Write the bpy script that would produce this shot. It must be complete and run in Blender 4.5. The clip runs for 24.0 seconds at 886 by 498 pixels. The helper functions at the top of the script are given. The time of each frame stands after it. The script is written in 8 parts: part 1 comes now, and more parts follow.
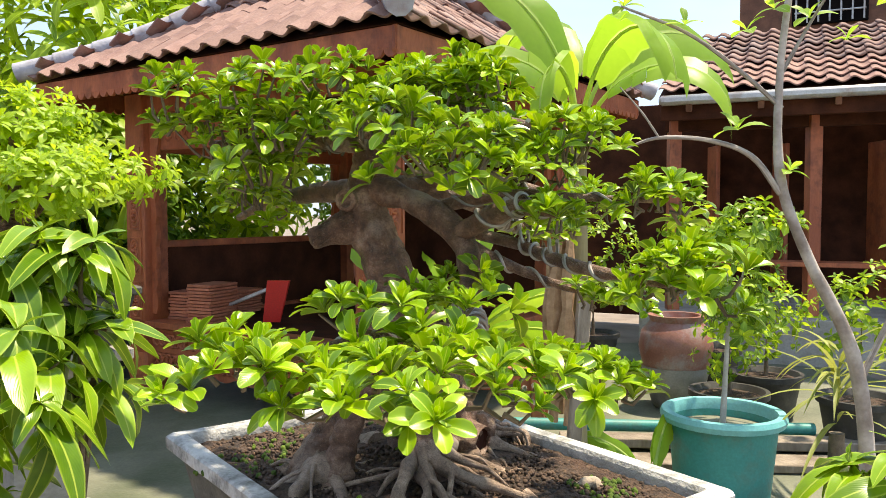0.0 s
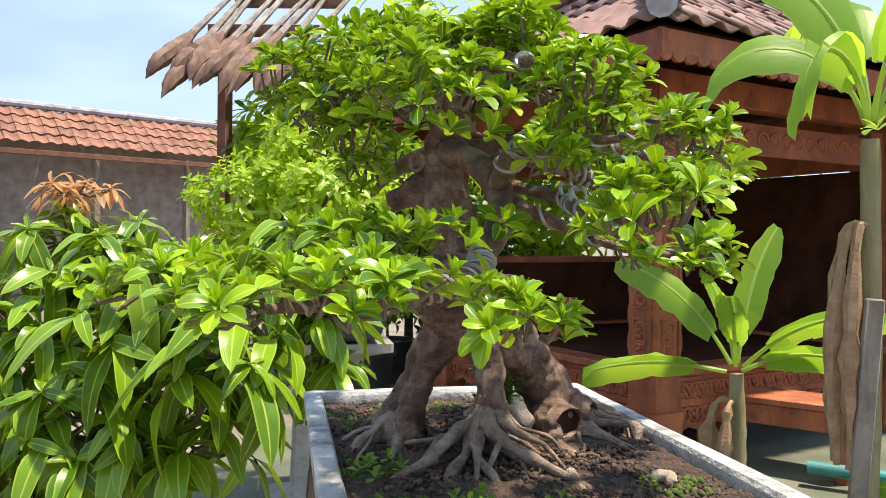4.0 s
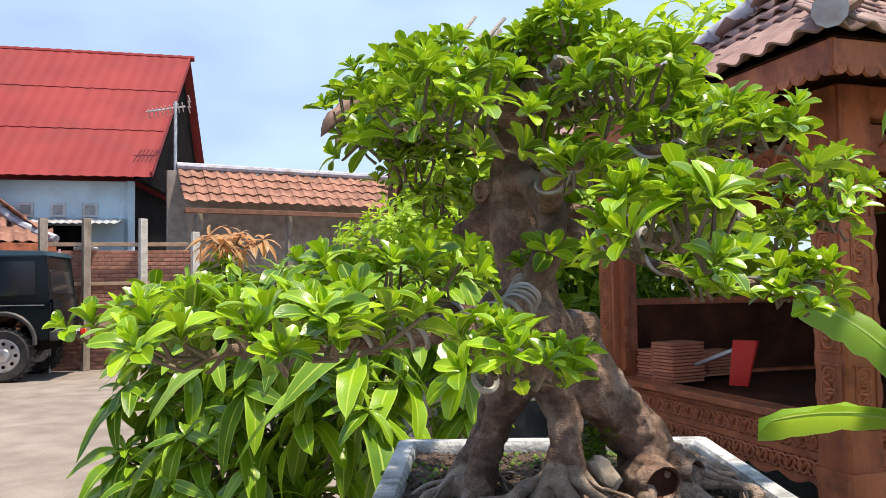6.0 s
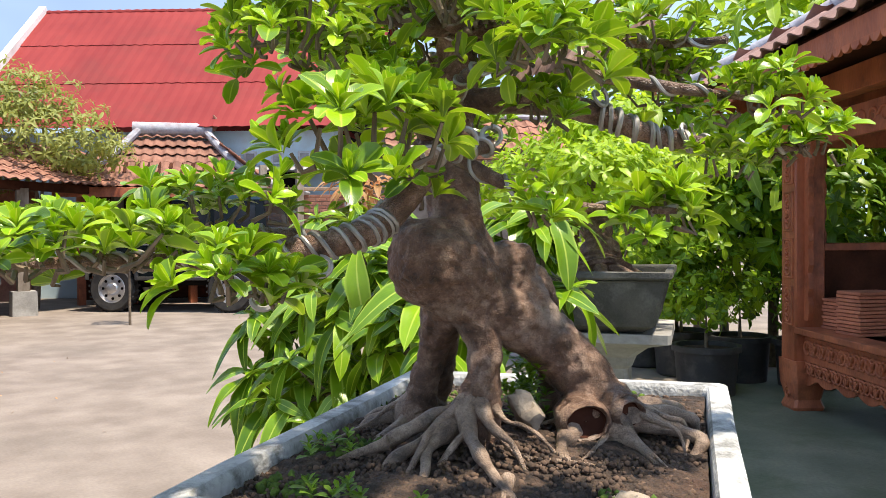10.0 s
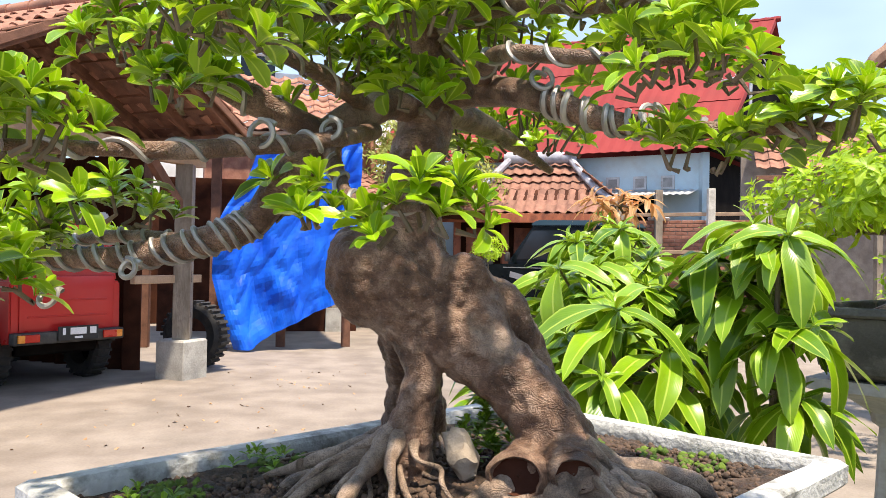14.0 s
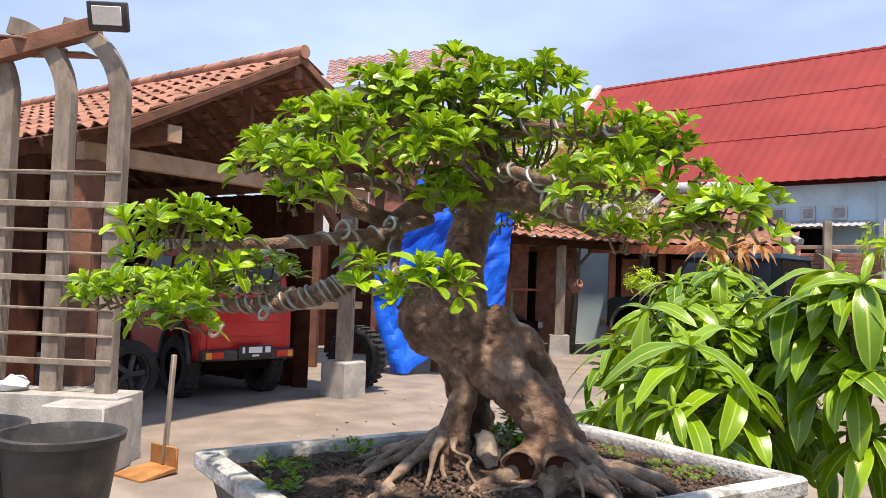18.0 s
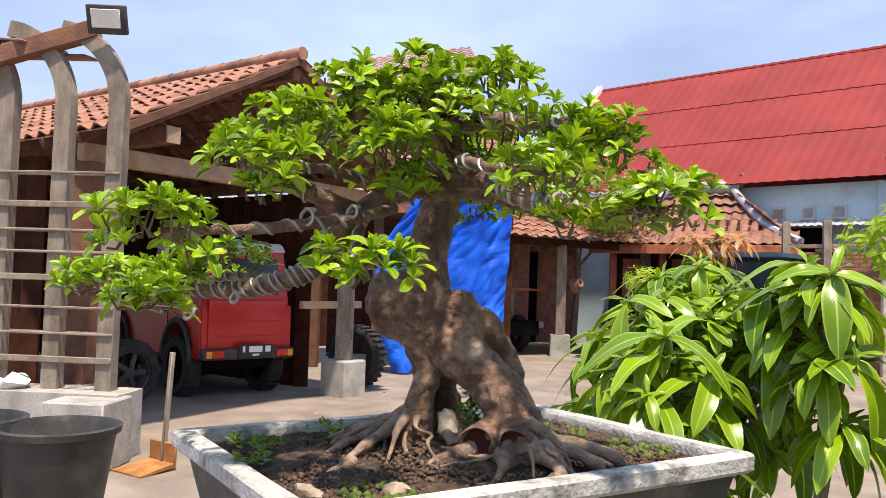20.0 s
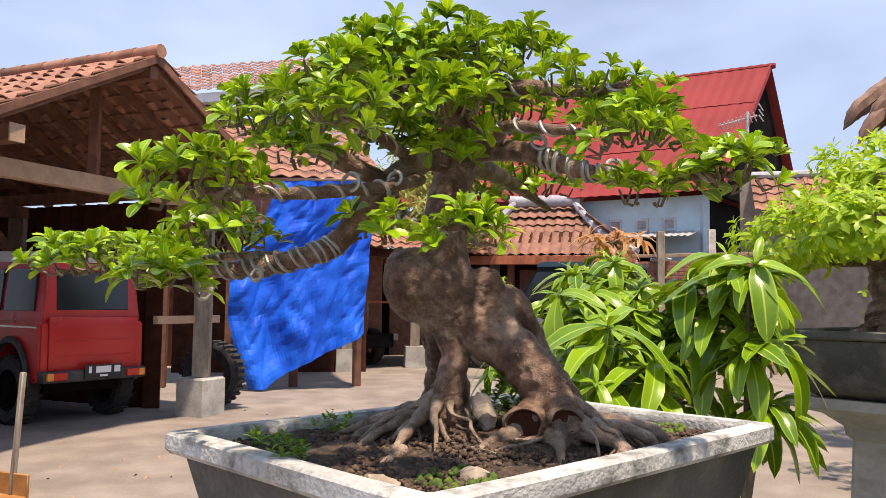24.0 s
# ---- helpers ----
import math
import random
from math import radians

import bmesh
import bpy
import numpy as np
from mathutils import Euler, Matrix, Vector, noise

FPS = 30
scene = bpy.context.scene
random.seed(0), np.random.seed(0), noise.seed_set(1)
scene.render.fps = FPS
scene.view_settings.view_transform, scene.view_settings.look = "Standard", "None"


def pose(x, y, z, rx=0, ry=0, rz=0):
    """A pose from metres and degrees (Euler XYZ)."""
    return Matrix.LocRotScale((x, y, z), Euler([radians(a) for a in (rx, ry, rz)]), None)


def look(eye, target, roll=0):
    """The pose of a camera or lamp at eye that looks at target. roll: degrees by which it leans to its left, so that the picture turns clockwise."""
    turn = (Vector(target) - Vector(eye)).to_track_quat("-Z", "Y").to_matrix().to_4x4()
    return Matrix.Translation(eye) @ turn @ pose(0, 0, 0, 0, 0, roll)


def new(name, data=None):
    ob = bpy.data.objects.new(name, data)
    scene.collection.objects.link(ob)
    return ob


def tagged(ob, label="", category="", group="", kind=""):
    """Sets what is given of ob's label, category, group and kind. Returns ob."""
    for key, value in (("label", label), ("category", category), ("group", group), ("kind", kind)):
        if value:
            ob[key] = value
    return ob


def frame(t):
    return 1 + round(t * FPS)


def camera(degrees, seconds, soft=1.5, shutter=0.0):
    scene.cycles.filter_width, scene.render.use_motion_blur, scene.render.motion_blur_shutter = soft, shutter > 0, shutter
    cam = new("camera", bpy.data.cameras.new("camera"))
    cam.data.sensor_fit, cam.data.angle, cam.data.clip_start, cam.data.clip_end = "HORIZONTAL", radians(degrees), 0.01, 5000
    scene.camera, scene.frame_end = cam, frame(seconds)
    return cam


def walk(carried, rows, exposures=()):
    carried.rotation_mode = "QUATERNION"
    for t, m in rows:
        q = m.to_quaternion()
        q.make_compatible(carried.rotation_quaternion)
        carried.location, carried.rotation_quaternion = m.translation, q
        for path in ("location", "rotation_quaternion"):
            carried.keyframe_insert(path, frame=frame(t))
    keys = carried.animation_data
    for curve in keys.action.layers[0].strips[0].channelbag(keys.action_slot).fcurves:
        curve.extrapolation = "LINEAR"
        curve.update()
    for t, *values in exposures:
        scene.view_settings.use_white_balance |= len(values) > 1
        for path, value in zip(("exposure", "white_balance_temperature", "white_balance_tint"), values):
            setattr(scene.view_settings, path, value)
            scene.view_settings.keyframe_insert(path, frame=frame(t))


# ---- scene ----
cam = camera(58.7, 24.0, soft=0.7)
PATH = [
    (0, (0.443, 2.207, 1.595), (0.437, 4.204, 1.498), -0.0),
    (0.5, (0.489, 2.211, 1.589), (0.323, 4.199, 1.457), -0.2),
    (1, (0.538, 2.235, 1.58), (0.289, 4.212, 1.409), -0.7),
    (1.5, (0.632, 2.251, 1.58), (0.216, 4.2, 1.411), -0.5),
    (2, (0.709, 2.257, 1.585), (0.151, 4.172, 1.449), -0.5),
    (2.5, (0.757, 2.259, 1.576), (0.077, 4.138, 1.485), -0.8),
    (4.5, (0.953, 2.406, 1.457), (-0.012, 4.158, 1.487), 0.2),
    (5, (0.986, 2.48, 1.47), (-0.149, 4.123, 1.567), -1.6),
    (5.5, (1.007, 2.505, 1.466), (-0.164, 4.124, 1.564), -1.4),
    (6, (1.023, 2.544, 1.456), (-0.223, 4.105, 1.554), -0.8),
    (6.5, (1.038, 2.555, 1.458), (-0.278, 4.056, 1.582), -1.1),
    (7, (1.082, 2.595, 1.452), (-0.307, 4.029, 1.572), 0.1),
    (7.5, (1.137, 2.636, 1.46), (-0.309, 4.013, 1.565), 0.4),
    (8, (1.17, 2.662, 1.454), (-0.35, 3.962, 1.488), 0.9),
    (8.5, (1.2, 2.695, 1.458), (-0.351, 3.957, 1.496), 0.1),
    (9, (1.275, 2.758, 1.443), (-0.339, 3.939, 1.471), 1.0),
    (9.5, (1.317, 2.814, 1.433), (-0.28, 4.018, 1.412), -0.3),
    (11.5, (1.353, 3.139, 1.425), (-0.503, 3.884, 1.389), -0.5),
    (12, (1.389, 3.263, 1.429), (-0.542, 3.785, 1.423), -1.2),
    (12.5, (1.405, 3.322, 1.43), (-0.559, 3.703, 1.457), -0.8),
    (13, (1.418, 3.398, 1.431), (-0.568, 3.625, 1.396), -1.2),
    (13.5, (1.433, 3.459, 1.419), (-0.558, 3.63, 1.351), -0.8),
    (14, (1.442, 3.494, 1.41), (-0.538, 3.775, 1.434), 1.1),
    (14.5, (1.479, 3.498, 1.395), (-0.496, 3.814, 1.394), 0.6),
    (15, (1.589, 3.517, 1.407), (-0.387, 3.826, 1.447), 0.0),
    (15.5, (1.685, 3.518, 1.418), (-0.295, 3.8, 1.467), 2.0),
    (16, (1.772, 3.507, 1.442), (-0.217, 3.711, 1.503), 3.8),
    (16.5, (1.814, 3.515, 1.45), (-0.178, 3.657, 1.539), 3.5),
    (17, (1.833, 3.574, 1.453), (-0.165, 3.618, 1.531), 3.3),
    (17.5, (1.861, 3.619, 1.454), (-0.136, 3.526, 1.53), 2.5),
    (18, (1.868, 3.667, 1.457), (-0.125, 3.534, 1.54), 2.0),
    (18.5, (1.888, 3.73, 1.449), (-0.104, 3.562, 1.518), 0.8),
    (20.5, (1.939, 3.752, 1.428), (-0.055, 3.639, 1.532), 2.6),
    (21, (1.874, 3.712, 1.427), (-0.122, 3.708, 1.556), 1.9),
    (21.5, (1.836, 3.643, 1.417), (-0.158, 3.727, 1.538), 2.0),
    (22, (1.821, 3.589, 1.409), (-0.171, 3.711, 1.543), 2.3),
    (22.5, (1.823, 3.521, 1.393), (-0.166, 3.681, 1.527), 1.4),
    (23, (1.834, 3.483, 1.384), (-0.144, 3.713, 1.566), 1.2),
    (23.5, (1.845, 3.442, 1.358), (-0.137, 3.665, 1.505), 2.0),
    (24, (1.829, 3.402, 1.351), (-0.149, 3.667, 1.487), 0.7),
]
walk(cam, [(t, look(eye, target, roll)) for t, eye, target, roll in PATH], [(0.0, 0.76, 7800, 10), (2.5, 0.80, 7350, 10), (5.0, 0.52, 7000, 13), (9.0, 0.60, 6900, 12), (13.0, 0.84, 7150, 12), (14.5, 0.86, 7150, 13), (17.0, 0.53, 7250, 17), (21.0, 0.50, 7350, 17), (24.0, 0.43, 7600, 18)])

# ---- daylight ----
SUN_DIR = Vector((0.30, 0.12, 0.95)).normalized()
world = bpy.data.worlds.new("sky")
scene.world = world
world.use_nodes = True
wn = world.node_tree.nodes
wn.clear()
w_out = wn.new("ShaderNodeOutputWorld")
w_bg = wn.new("ShaderNodeBackground")
w_sky = wn.new("ShaderNodeTexSky")
w_sky.sky_type = 'NISHITA'
w_sky.sun_disc = False
w_sky.sun_elevation = math.asin(SUN_DIR.z)
w_sky.sun_rotation = math.atan2(SUN_DIR.x, SUN_DIR.y)
w_sky.altitude = 50
w_sky.air_density = 1.2
w_sky.dust_density = 0.3
w_sky.ozone_density = 4.0
# thin clouds over the clear sky
w_tc = wn.new("ShaderNodeTexCoord")
w_map = wn.new("ShaderNodeMapping")
w_map.inputs["Scale"].default_value = (1.0, 1.0, 2.6)
w_cl = wn.new("ShaderNodeTexNoise")
w_cl.inputs["Scale"].default_value = 1.5
w_cl.inputs["Detail"].default_value = 4
w_cl.inputs["Roughness"].default_value = 0.55
w_ramp = wn.new("ShaderNodeValToRGB")
w_ramp.color_ramp.elements[0].position = 0.36
w_ramp.color_ramp.elements[0].color = (0.36, 0.36, 0.36, 1)
w_ramp.color_ramp.elements[1].position = 0.74
w_ramp.color_ramp.elements[1].color = (0.92, 0.92, 0.92, 1)
w_mix = wn.new("ShaderNodeMix")
w_mix.data_type = 'RGBA'
w_mix.inputs[7].default_value = (8.4, 11.6, 18.0, 1)
wl = world.node_tree.links
wl.new(w_tc.outputs["Generated"], w_map.inputs["Vector"])
wl.new(w_map.outputs["Vector"], w_cl.inputs["Vector"])
wl.new(w_cl.outputs["Fac"], w_ramp.inputs["Fac"])
wl.new(w_ramp.outputs["Color"], w_mix.inputs[0])
wl.new(w_sky.outputs["Color"], w_mix.inputs[6])
wl.new(w_mix.outputs[2], w_bg.inputs["Color"])
wl.new(w_bg.outputs["Background"], w_out.inputs["Surface"])
w_bg.inputs["Strength"].default_value = 0.070
sun = new("sun", bpy.data.lights.new("sun", 'SUN'))
sun.data.energy = 5.0
sun.data.angle = radians(2.0)
sun.data.color = (1.0, 0.93, 0.82)
sun.matrix_world = look(SUN_DIR * 40, (0, 0, 0))


# ---- materials ----
def nodes_of(name):
    m = bpy.data.materials.new(name)
    m.use_nodes = True
    nt = m.node_tree
    return m, nt, nt.nodes["Principled BSDF"]


def rgb(c):
    return (c[0], c[1], c[2], 1.0)


def mat(name, c1, c2, scale=6.0, rough=0.65, bump=0.25, bscale=70.0, metal=0.0, vary=0.0, stain=None, stain_scale=1.3, stain_amt=0.6,
        stretch=(1, 1, 1), fine=0.25, spec=0.5):
    """Two colours mixed by noise, a finer grain over them, optional stains, and a relief."""
    m, nt, bsdf = nodes_of(name)
    N, L = nt.nodes, nt.links
    tc, mp = N.new("ShaderNodeTexCoord"), N.new("ShaderNodeMapping")
    mp.inputs["Scale"].default_value = stretch
    L.new(tc.outputs["Object"], mp.inputs["Vector"])
    info = N.new("ShaderNodeObjectInfo")
    geo = N.new("ShaderNodeNewGeometry")
    add = N.new("ShaderNodeMath")
    add.operation = 'ADD'
    L.new(info.outputs["Random"], add.inputs[0])
    L.new(geo.outputs["Random Per Island"], add.inputs[1])
    n1 = N.new("ShaderNodeTexNoise")
    n1.noise_dimensions = '4D'
    L.new(add.outputs[0], n1.inputs["W"])
    n1.inputs["Scale"].default_value = scale
    n1.inputs["Detail"].default_value = 6
    L.new(mp.outputs["Vector"], n1.inputs["Vector"])
    ramp = N.new("ShaderNodeValToRGB")
    ramp.color_ramp.elements[0].position, ramp.color_ramp.elements[1].position = 0.36, 0.64
    ramp.color_ramp.elements[0].color, ramp.color_ramp.elements[1].color = rgb(c1), rgb(c2)
    L.new(n1.outputs["Fac"], ramp.inputs["Fac"])
    colour = ramp.outputs["Color"]
    n2 = N.new("ShaderNodeTexNoise")
    n2.inputs["Scale"].default_value = bscale
    n2.inputs["Detail"].default_value = 5
    L.new(mp.outputs["Vector"], n2.inputs["Vector"])
    if stain:
        n3 = N.new("ShaderNodeTexNoise")
        n3.inputs["Scale"].default_value = stain_scale
        n3.inputs["Detail"].default_value = 8
        n3.inputs["Roughness"].default_value = 0.65
        L.new(tc.outputs["Object"], n3.inputs["Vector"])
        r3 = N.new("ShaderNodeMapRange")
        r3.inputs["From Min"].default_value, r3.inputs["From Max"].default_value = 0.5, 0.66
        r3.inputs["To Max"].default_value = stain_amt
        L.new(n3.outputs["Fac"], r3.inputs["Value"])
        mx = N.new("ShaderNodeMix")
        mx.data_type = 'RGBA'
        L.new(r3.outputs["Result"], mx.inputs[0])
        L.new(colour, mx.inputs[6])
        mx.inputs[7].default_value = rgb(stain)
        colour = mx.outputs[2]
    hs = N.new("ShaderNodeHueSaturation")
    val = N.new("ShaderNodeMapRange")
    val.inputs["To Min"].default_value, val.inputs["To Max"].default_value = 1 - fine, 1 + fine
    L.new(n2.outputs["Fac"], val.inputs["Value"])
    rnd = N.new("ShaderNodeMapRange")
    rnd.inputs["From Max"].default_value = 2.0
    rnd.inputs["To Min"].default_value, rnd.inputs["To Max"].default_value = 1 - vary, 1 + vary
    L.new(add.outputs[0], rnd.inputs["Value"])
    mul = N.new("ShaderNodeMath")
    mul.operation = 'MULTIPLY'
    L.new(val.outputs["Result"], mul.inputs[0])
    L.new(rnd.outputs["Result"], mul.inputs[1])
    L.new(mul.outputs[0], hs.inputs["Value"])
    L.new(colour, hs.inputs["Color"])
    L.new(hs.outputs["Color"], bsdf.inputs["Base Color"])
    rr = N.new("ShaderNodeMapRange")
    rr.inputs["To Min"].default_value, rr.inputs["To Max"].default_value = max(0.03, rough - 0.1), min(1, rough + 0.12)
    L.new(n1.outputs["Fac"], rr.inputs["Value"])
    L.new(rr.outputs["Result"], bsdf.inputs["Roughness"])
    bsdf.inputs["Metallic"].default_value = metal
    bsdf.inputs["Specular IOR Level"].default_value = spec
    if bump:
        b = N.new("ShaderNodeBump")
        b.inputs["Strength"].default_value = bump
        b.inputs["Distance"].default_value = 0.01
        L.new(n2.outputs["Fac"], b.inputs["Height"])
        L.new(b.outputs["Normal"], bsdf.inputs["Normal"])
    return m


def leaf_mat(name, dark, light, rib, rough=0.38, glow=0.35, spec=0.5, ribw=0.06):
    """A leaf: green varied leaf by leaf, a paler midrib and margin, light shining through."""
    m, nt, bsdf = nodes_of(name)
    N, L = nt.nodes, nt.links
    tc = N.new("ShaderNodeTexCoord")
    sep = N.new("ShaderNodeSeparateXYZ")
    L.new(tc.outputs["UV"], sep.inputs[0])
    info, geo = N.new("ShaderNodeObjectInfo"), N.new("ShaderNodeNewGeometry")
    add = N.new("ShaderNodeMath")
    add.operation = 'ADD'
    L.new(info.outputs["Random"], add.inputs[0])
    L.new(geo.outputs["Random Per Island"], add.inputs[1])
    fr = N.new("ShaderNodeMath")
    fr.operation = 'FRACT'
    L.new(add.outputs[0], fr.inputs[0])
    n1 = N.new("ShaderNodeTexNoise")
    n1.inputs["Scale"].default_value = 30
    L.new(tc.outputs["Object"], n1.inputs["Vector"])
    a2 = N.new("ShaderNodeMath")
    a2.operation = 'MULTIPLY_ADD'
    L.new(n1.outputs["Fac"], a2.inputs[0])
    a2.inputs[1].default_value = 0.35
    sc = N.new("ShaderNodeMath")
    sc.operation = 'MULTIPLY'
    sc.inputs[1].default_value = 0.8
    L.new(fr.outputs[0], sc.inputs[0])
    L.new(sc.outputs[0], a2.inputs[2])
    mx = N.new("ShaderNodeMix")
    mx.data_type = 'RGBA'
    L.new(a2.outputs[0], mx.inputs[0])
    mx.inputs[6].default_value, mx.inputs[7].default_value = rgb(dark), rgb(light)
    off = N.new("ShaderNodeMath")
    off.operation = 'SUBTRACT'
    off.inputs[1].default_value = 0.5
    L.new(sep.outputs["X"], off.inputs[0])
    ab = N.new("ShaderNodeMath")
    ab.operation = 'ABSOLUTE'
    L.new(off.outputs[0], ab.inputs[0])
    ribm = N.new("ShaderNodeMapRange")
    ribm.inputs["From Min"].default_value, ribm.inputs["From Max"].default_value = ribw * 0.4, ribw
    ribm.inputs["To Min"].default_value, ribm.inputs["To Max"].default_value = 0.75, 0.0
    L.new(ab.outputs[0], ribm.inputs["Value"])
    edge = N.new("ShaderNodeMapRange")
    edge.inputs["From Min"].default_value, edge.inputs["From Max"].default_value = 0.40, 0.49
    edge.inputs["To Min"].default_value, edge.inputs["To Max"].default_value = 0.0, 0.55
    L.new(ab.outputs[0], edge.inputs["Value"])
    mxx = N.new("ShaderNodeMath")
    mxx.operation = 'MAXIMUM'
    L.new(ribm.outputs["Result"], mxx.inputs[0])
    L.new(edge.outputs["Result"], mxx.inputs[1])
    m2 = N.new("ShaderNodeMix")
    m2.data_type = 'RGBA'
    L.new(mxx.outputs[0], m2.inputs[0])
    L.new(mx.outputs[2], m2.inputs[6])
    m2.inputs[7].default_value = rgb(rib)
    L.new(m2.outputs[2], bsdf.inputs["Base Color"])
    bsdf.inputs["Roughness"].default_value = rough
    bsdf.inputs["Specular IOR Level"].default_value = spec
    # side veins
    wv = N.new("ShaderNodeTexWave")
    wv.inputs["Scale"].default_value = 5.0
    wv.inputs["Distortion"].default_value = 0.6
    vm = N.new("ShaderNodeCombineXYZ")
    vy = N.new("ShaderNodeMath")
    vy.operation = 'MULTIPLY_ADD'
    L.new(ab.outputs[0], vy.inputs[0])
    vy.inputs[1].default_value = -0.7
    L.new(sep.outputs["Y"], vy.inputs[2])
    L.new(vy.outputs[0], vm.inputs["X"])
    L.new(vm.outputs[0], wv.inputs["Vector"])
    b = N.new("ShaderNodeBump")
    b.inputs["Strength"].default_value = 0.09
    b.inputs["Distance"].default_value = 0.002
    L.new(wv.outputs["Fac"], b.inputs["Height"])
    L.new(b.outputs["Normal"], bsdf.inputs["Normal"])
    tr = N.new("ShaderNodeBsdfTranslucent")
    br = N.new("ShaderNodeHueSaturation")
    br.inputs["Value"].default_value = 1.5
    br.inputs["Hue"].default_value = 0.485
    L.new(m2.outputs[2], br.inputs["Color"])
    L.new(br.outputs["Color"], tr.inputs["Color"])
    ms = N.new("ShaderNodeMixShader")
    ms.inputs[0].default_value = glow
    L.new(bsdf.outputs[0], ms.inputs[1])
    L.new(tr.outputs[0], ms.inputs[2])
    L.new(ms.outputs[0], N["Material Output"].inputs["Surface"])
    return m


def bark_mat(name="ficus_bark", pale=0.0):
    """Smooth grey-brown bark: fine mottling, a few bleached scars, lenticels, and fine wrinkles across the limbs."""
    m, nt, bsdf = nodes_of(name)
    N, L = nt.nodes, nt.links

    def ramp(src, a, b, lo, hi):
        r = N.new("ShaderNodeMapRange")
        r.inputs["From Min"].default_value, r.inputs["From Max"].default_value = a, b
        r.inputs["To Min"].default_value, r.inputs["To Max"].default_value = lo, hi
        L.new(src, r.inputs["Value"])
        return r.outputs["Result"]

    def tex(scale, detail, rough=0.6, kind="FBM", vec=None):
        n = N.new("ShaderNodeTexNoise")
        n.noise_type = kind
        n.inputs["Scale"].default_value = scale
        n.inputs["Detail"].default_value = detail
        n.inputs["Roughness"].default_value = rough
        L.new(vec or tc.outputs["Object"], n.inputs["Vector"])
        return n

    def mix(fac, a, b):
        x = N.new("ShaderNodeMix")
        x.data_type = 'RGBA'
        L.new(fac, x.inputs[0])
        L.new(a, x.inputs[6])
        x.inputs[7].default_value = b
        return x.outputs[2]

    tc = N.new("ShaderNodeTexCoord")
    n1 = tex(26, 10, 0.7)
    r1 = N.new("ShaderNodeValToRGB")
    e = r1.color_ramp.elements
    e[0].position, e[0].color = 0.34, (0.050 + pale * 0.5, 0.028 + pale * 0.45, 0.019 + pale * 0.36, 1)
    e[1].position, e[1].color = 0.68, (0.46 + pale, 0.315 + pale, 0.225 + pale * 0.8, 1)
    mid = e.new(0.5)
    mid.color = (0.195 + pale * 1.2, 0.108 + pale * 1.1, 0.067 + pale * 0.85, 1)
    L.new(n1.outputs["Fac"], r1.inputs["Fac"])
    # bleached scars, and darker damp bands
    colour = mix(ramp(tex(7.5, 6).outputs["Fac"], 0.58, 0.66, 0.0, 0.6), r1.outputs["Color"], (0.50, 0.39, 0.31, 1))
    colour = mix(ramp(tex(4.0, 5).outputs["Fac"], 0.52, 0.68, 0.0, 0.5), colour, (0.075, 0.048, 0.034, 1))
    # pale lenticels
    v = N.new("ShaderNodeTexVoronoi")
    v.inputs["Scale"].default_value = 150
    L.new(tc.outputs["Object"], v.inputs["Vector"])
    colour = mix(ramp(v.outputs["Distance"], 0.12, 0.22, 0.35, 0.0), colour, (0.44, 0.36, 0.29, 1))
    # wrinkles across the limbs, dark at their bottom
    mp = N.new("ShaderNodeMapping")
    mp.inputs["Rotation"].default_value = (0.28, 0.2, 0)
    mp.inputs["Scale"].default_value = (0.35, 0.35, 2.6)
    L.new(tc.outputs["Object"], mp.inputs["Vector"])
    wr = tex(40, 6, 0.55, 'RIDGED_MULTIFRACTAL', mp.outputs["Vector"])
    wr.inputs["Distortion"].default_value = 0.5
    wv = N.new("ShaderNodeTexWave")
    wv.bands_direction = 'Z'
    wv.inputs["Scale"].default_value = 62
    wv.inputs["Distortion"].default_value = 26
    wv.inputs["Detail"].default_value = 4
    wv.inputs["Detail Scale"].default_value = 1.4
    L.new(tc.outputs["Object"], wv.inputs["Vector"])
    colour = mix(ramp(wv.outputs["Fac"], 0.0, 0.30, 0.45, 0.0), colour, (0.045, 0.028, 0.020, 1))
    L.new(colour, bsdf.inputs["Base Color"])
    L.new(ramp(n1.outputs["Fac"], 0.3, 0.7, 0.32, 0.55), bsdf.inputs["Roughness"])
    h = N.new("ShaderNodeMath")
    h.operation = 'MULTIPLY_ADD'
    h.inputs[1].default_value = 0.15
    L.new(wv.outputs["Fac"], h.inputs[0])
    L.new(n1.outputs["Fac"], h.inputs[2])
    h2 = N.new("ShaderNodeMath")
    h2.operation = 'MULTIPLY_ADD'
    h2.inputs[1].default_value = -0.26
    L.new(wr.outputs["Fac"], h2.inputs[0])
    L.new(h.outputs[0], h2.inputs[2])
    b = N.new("ShaderNodeBump")
    b.inputs["Strength"].default_value = 0.9
    b.inputs["Distance"].default_value = 0.009
    L.new(h2.outputs[0], b.inputs["Height"])
    L.new(b.outputs["Normal"], bsdf.inputs["Normal"])
    return m


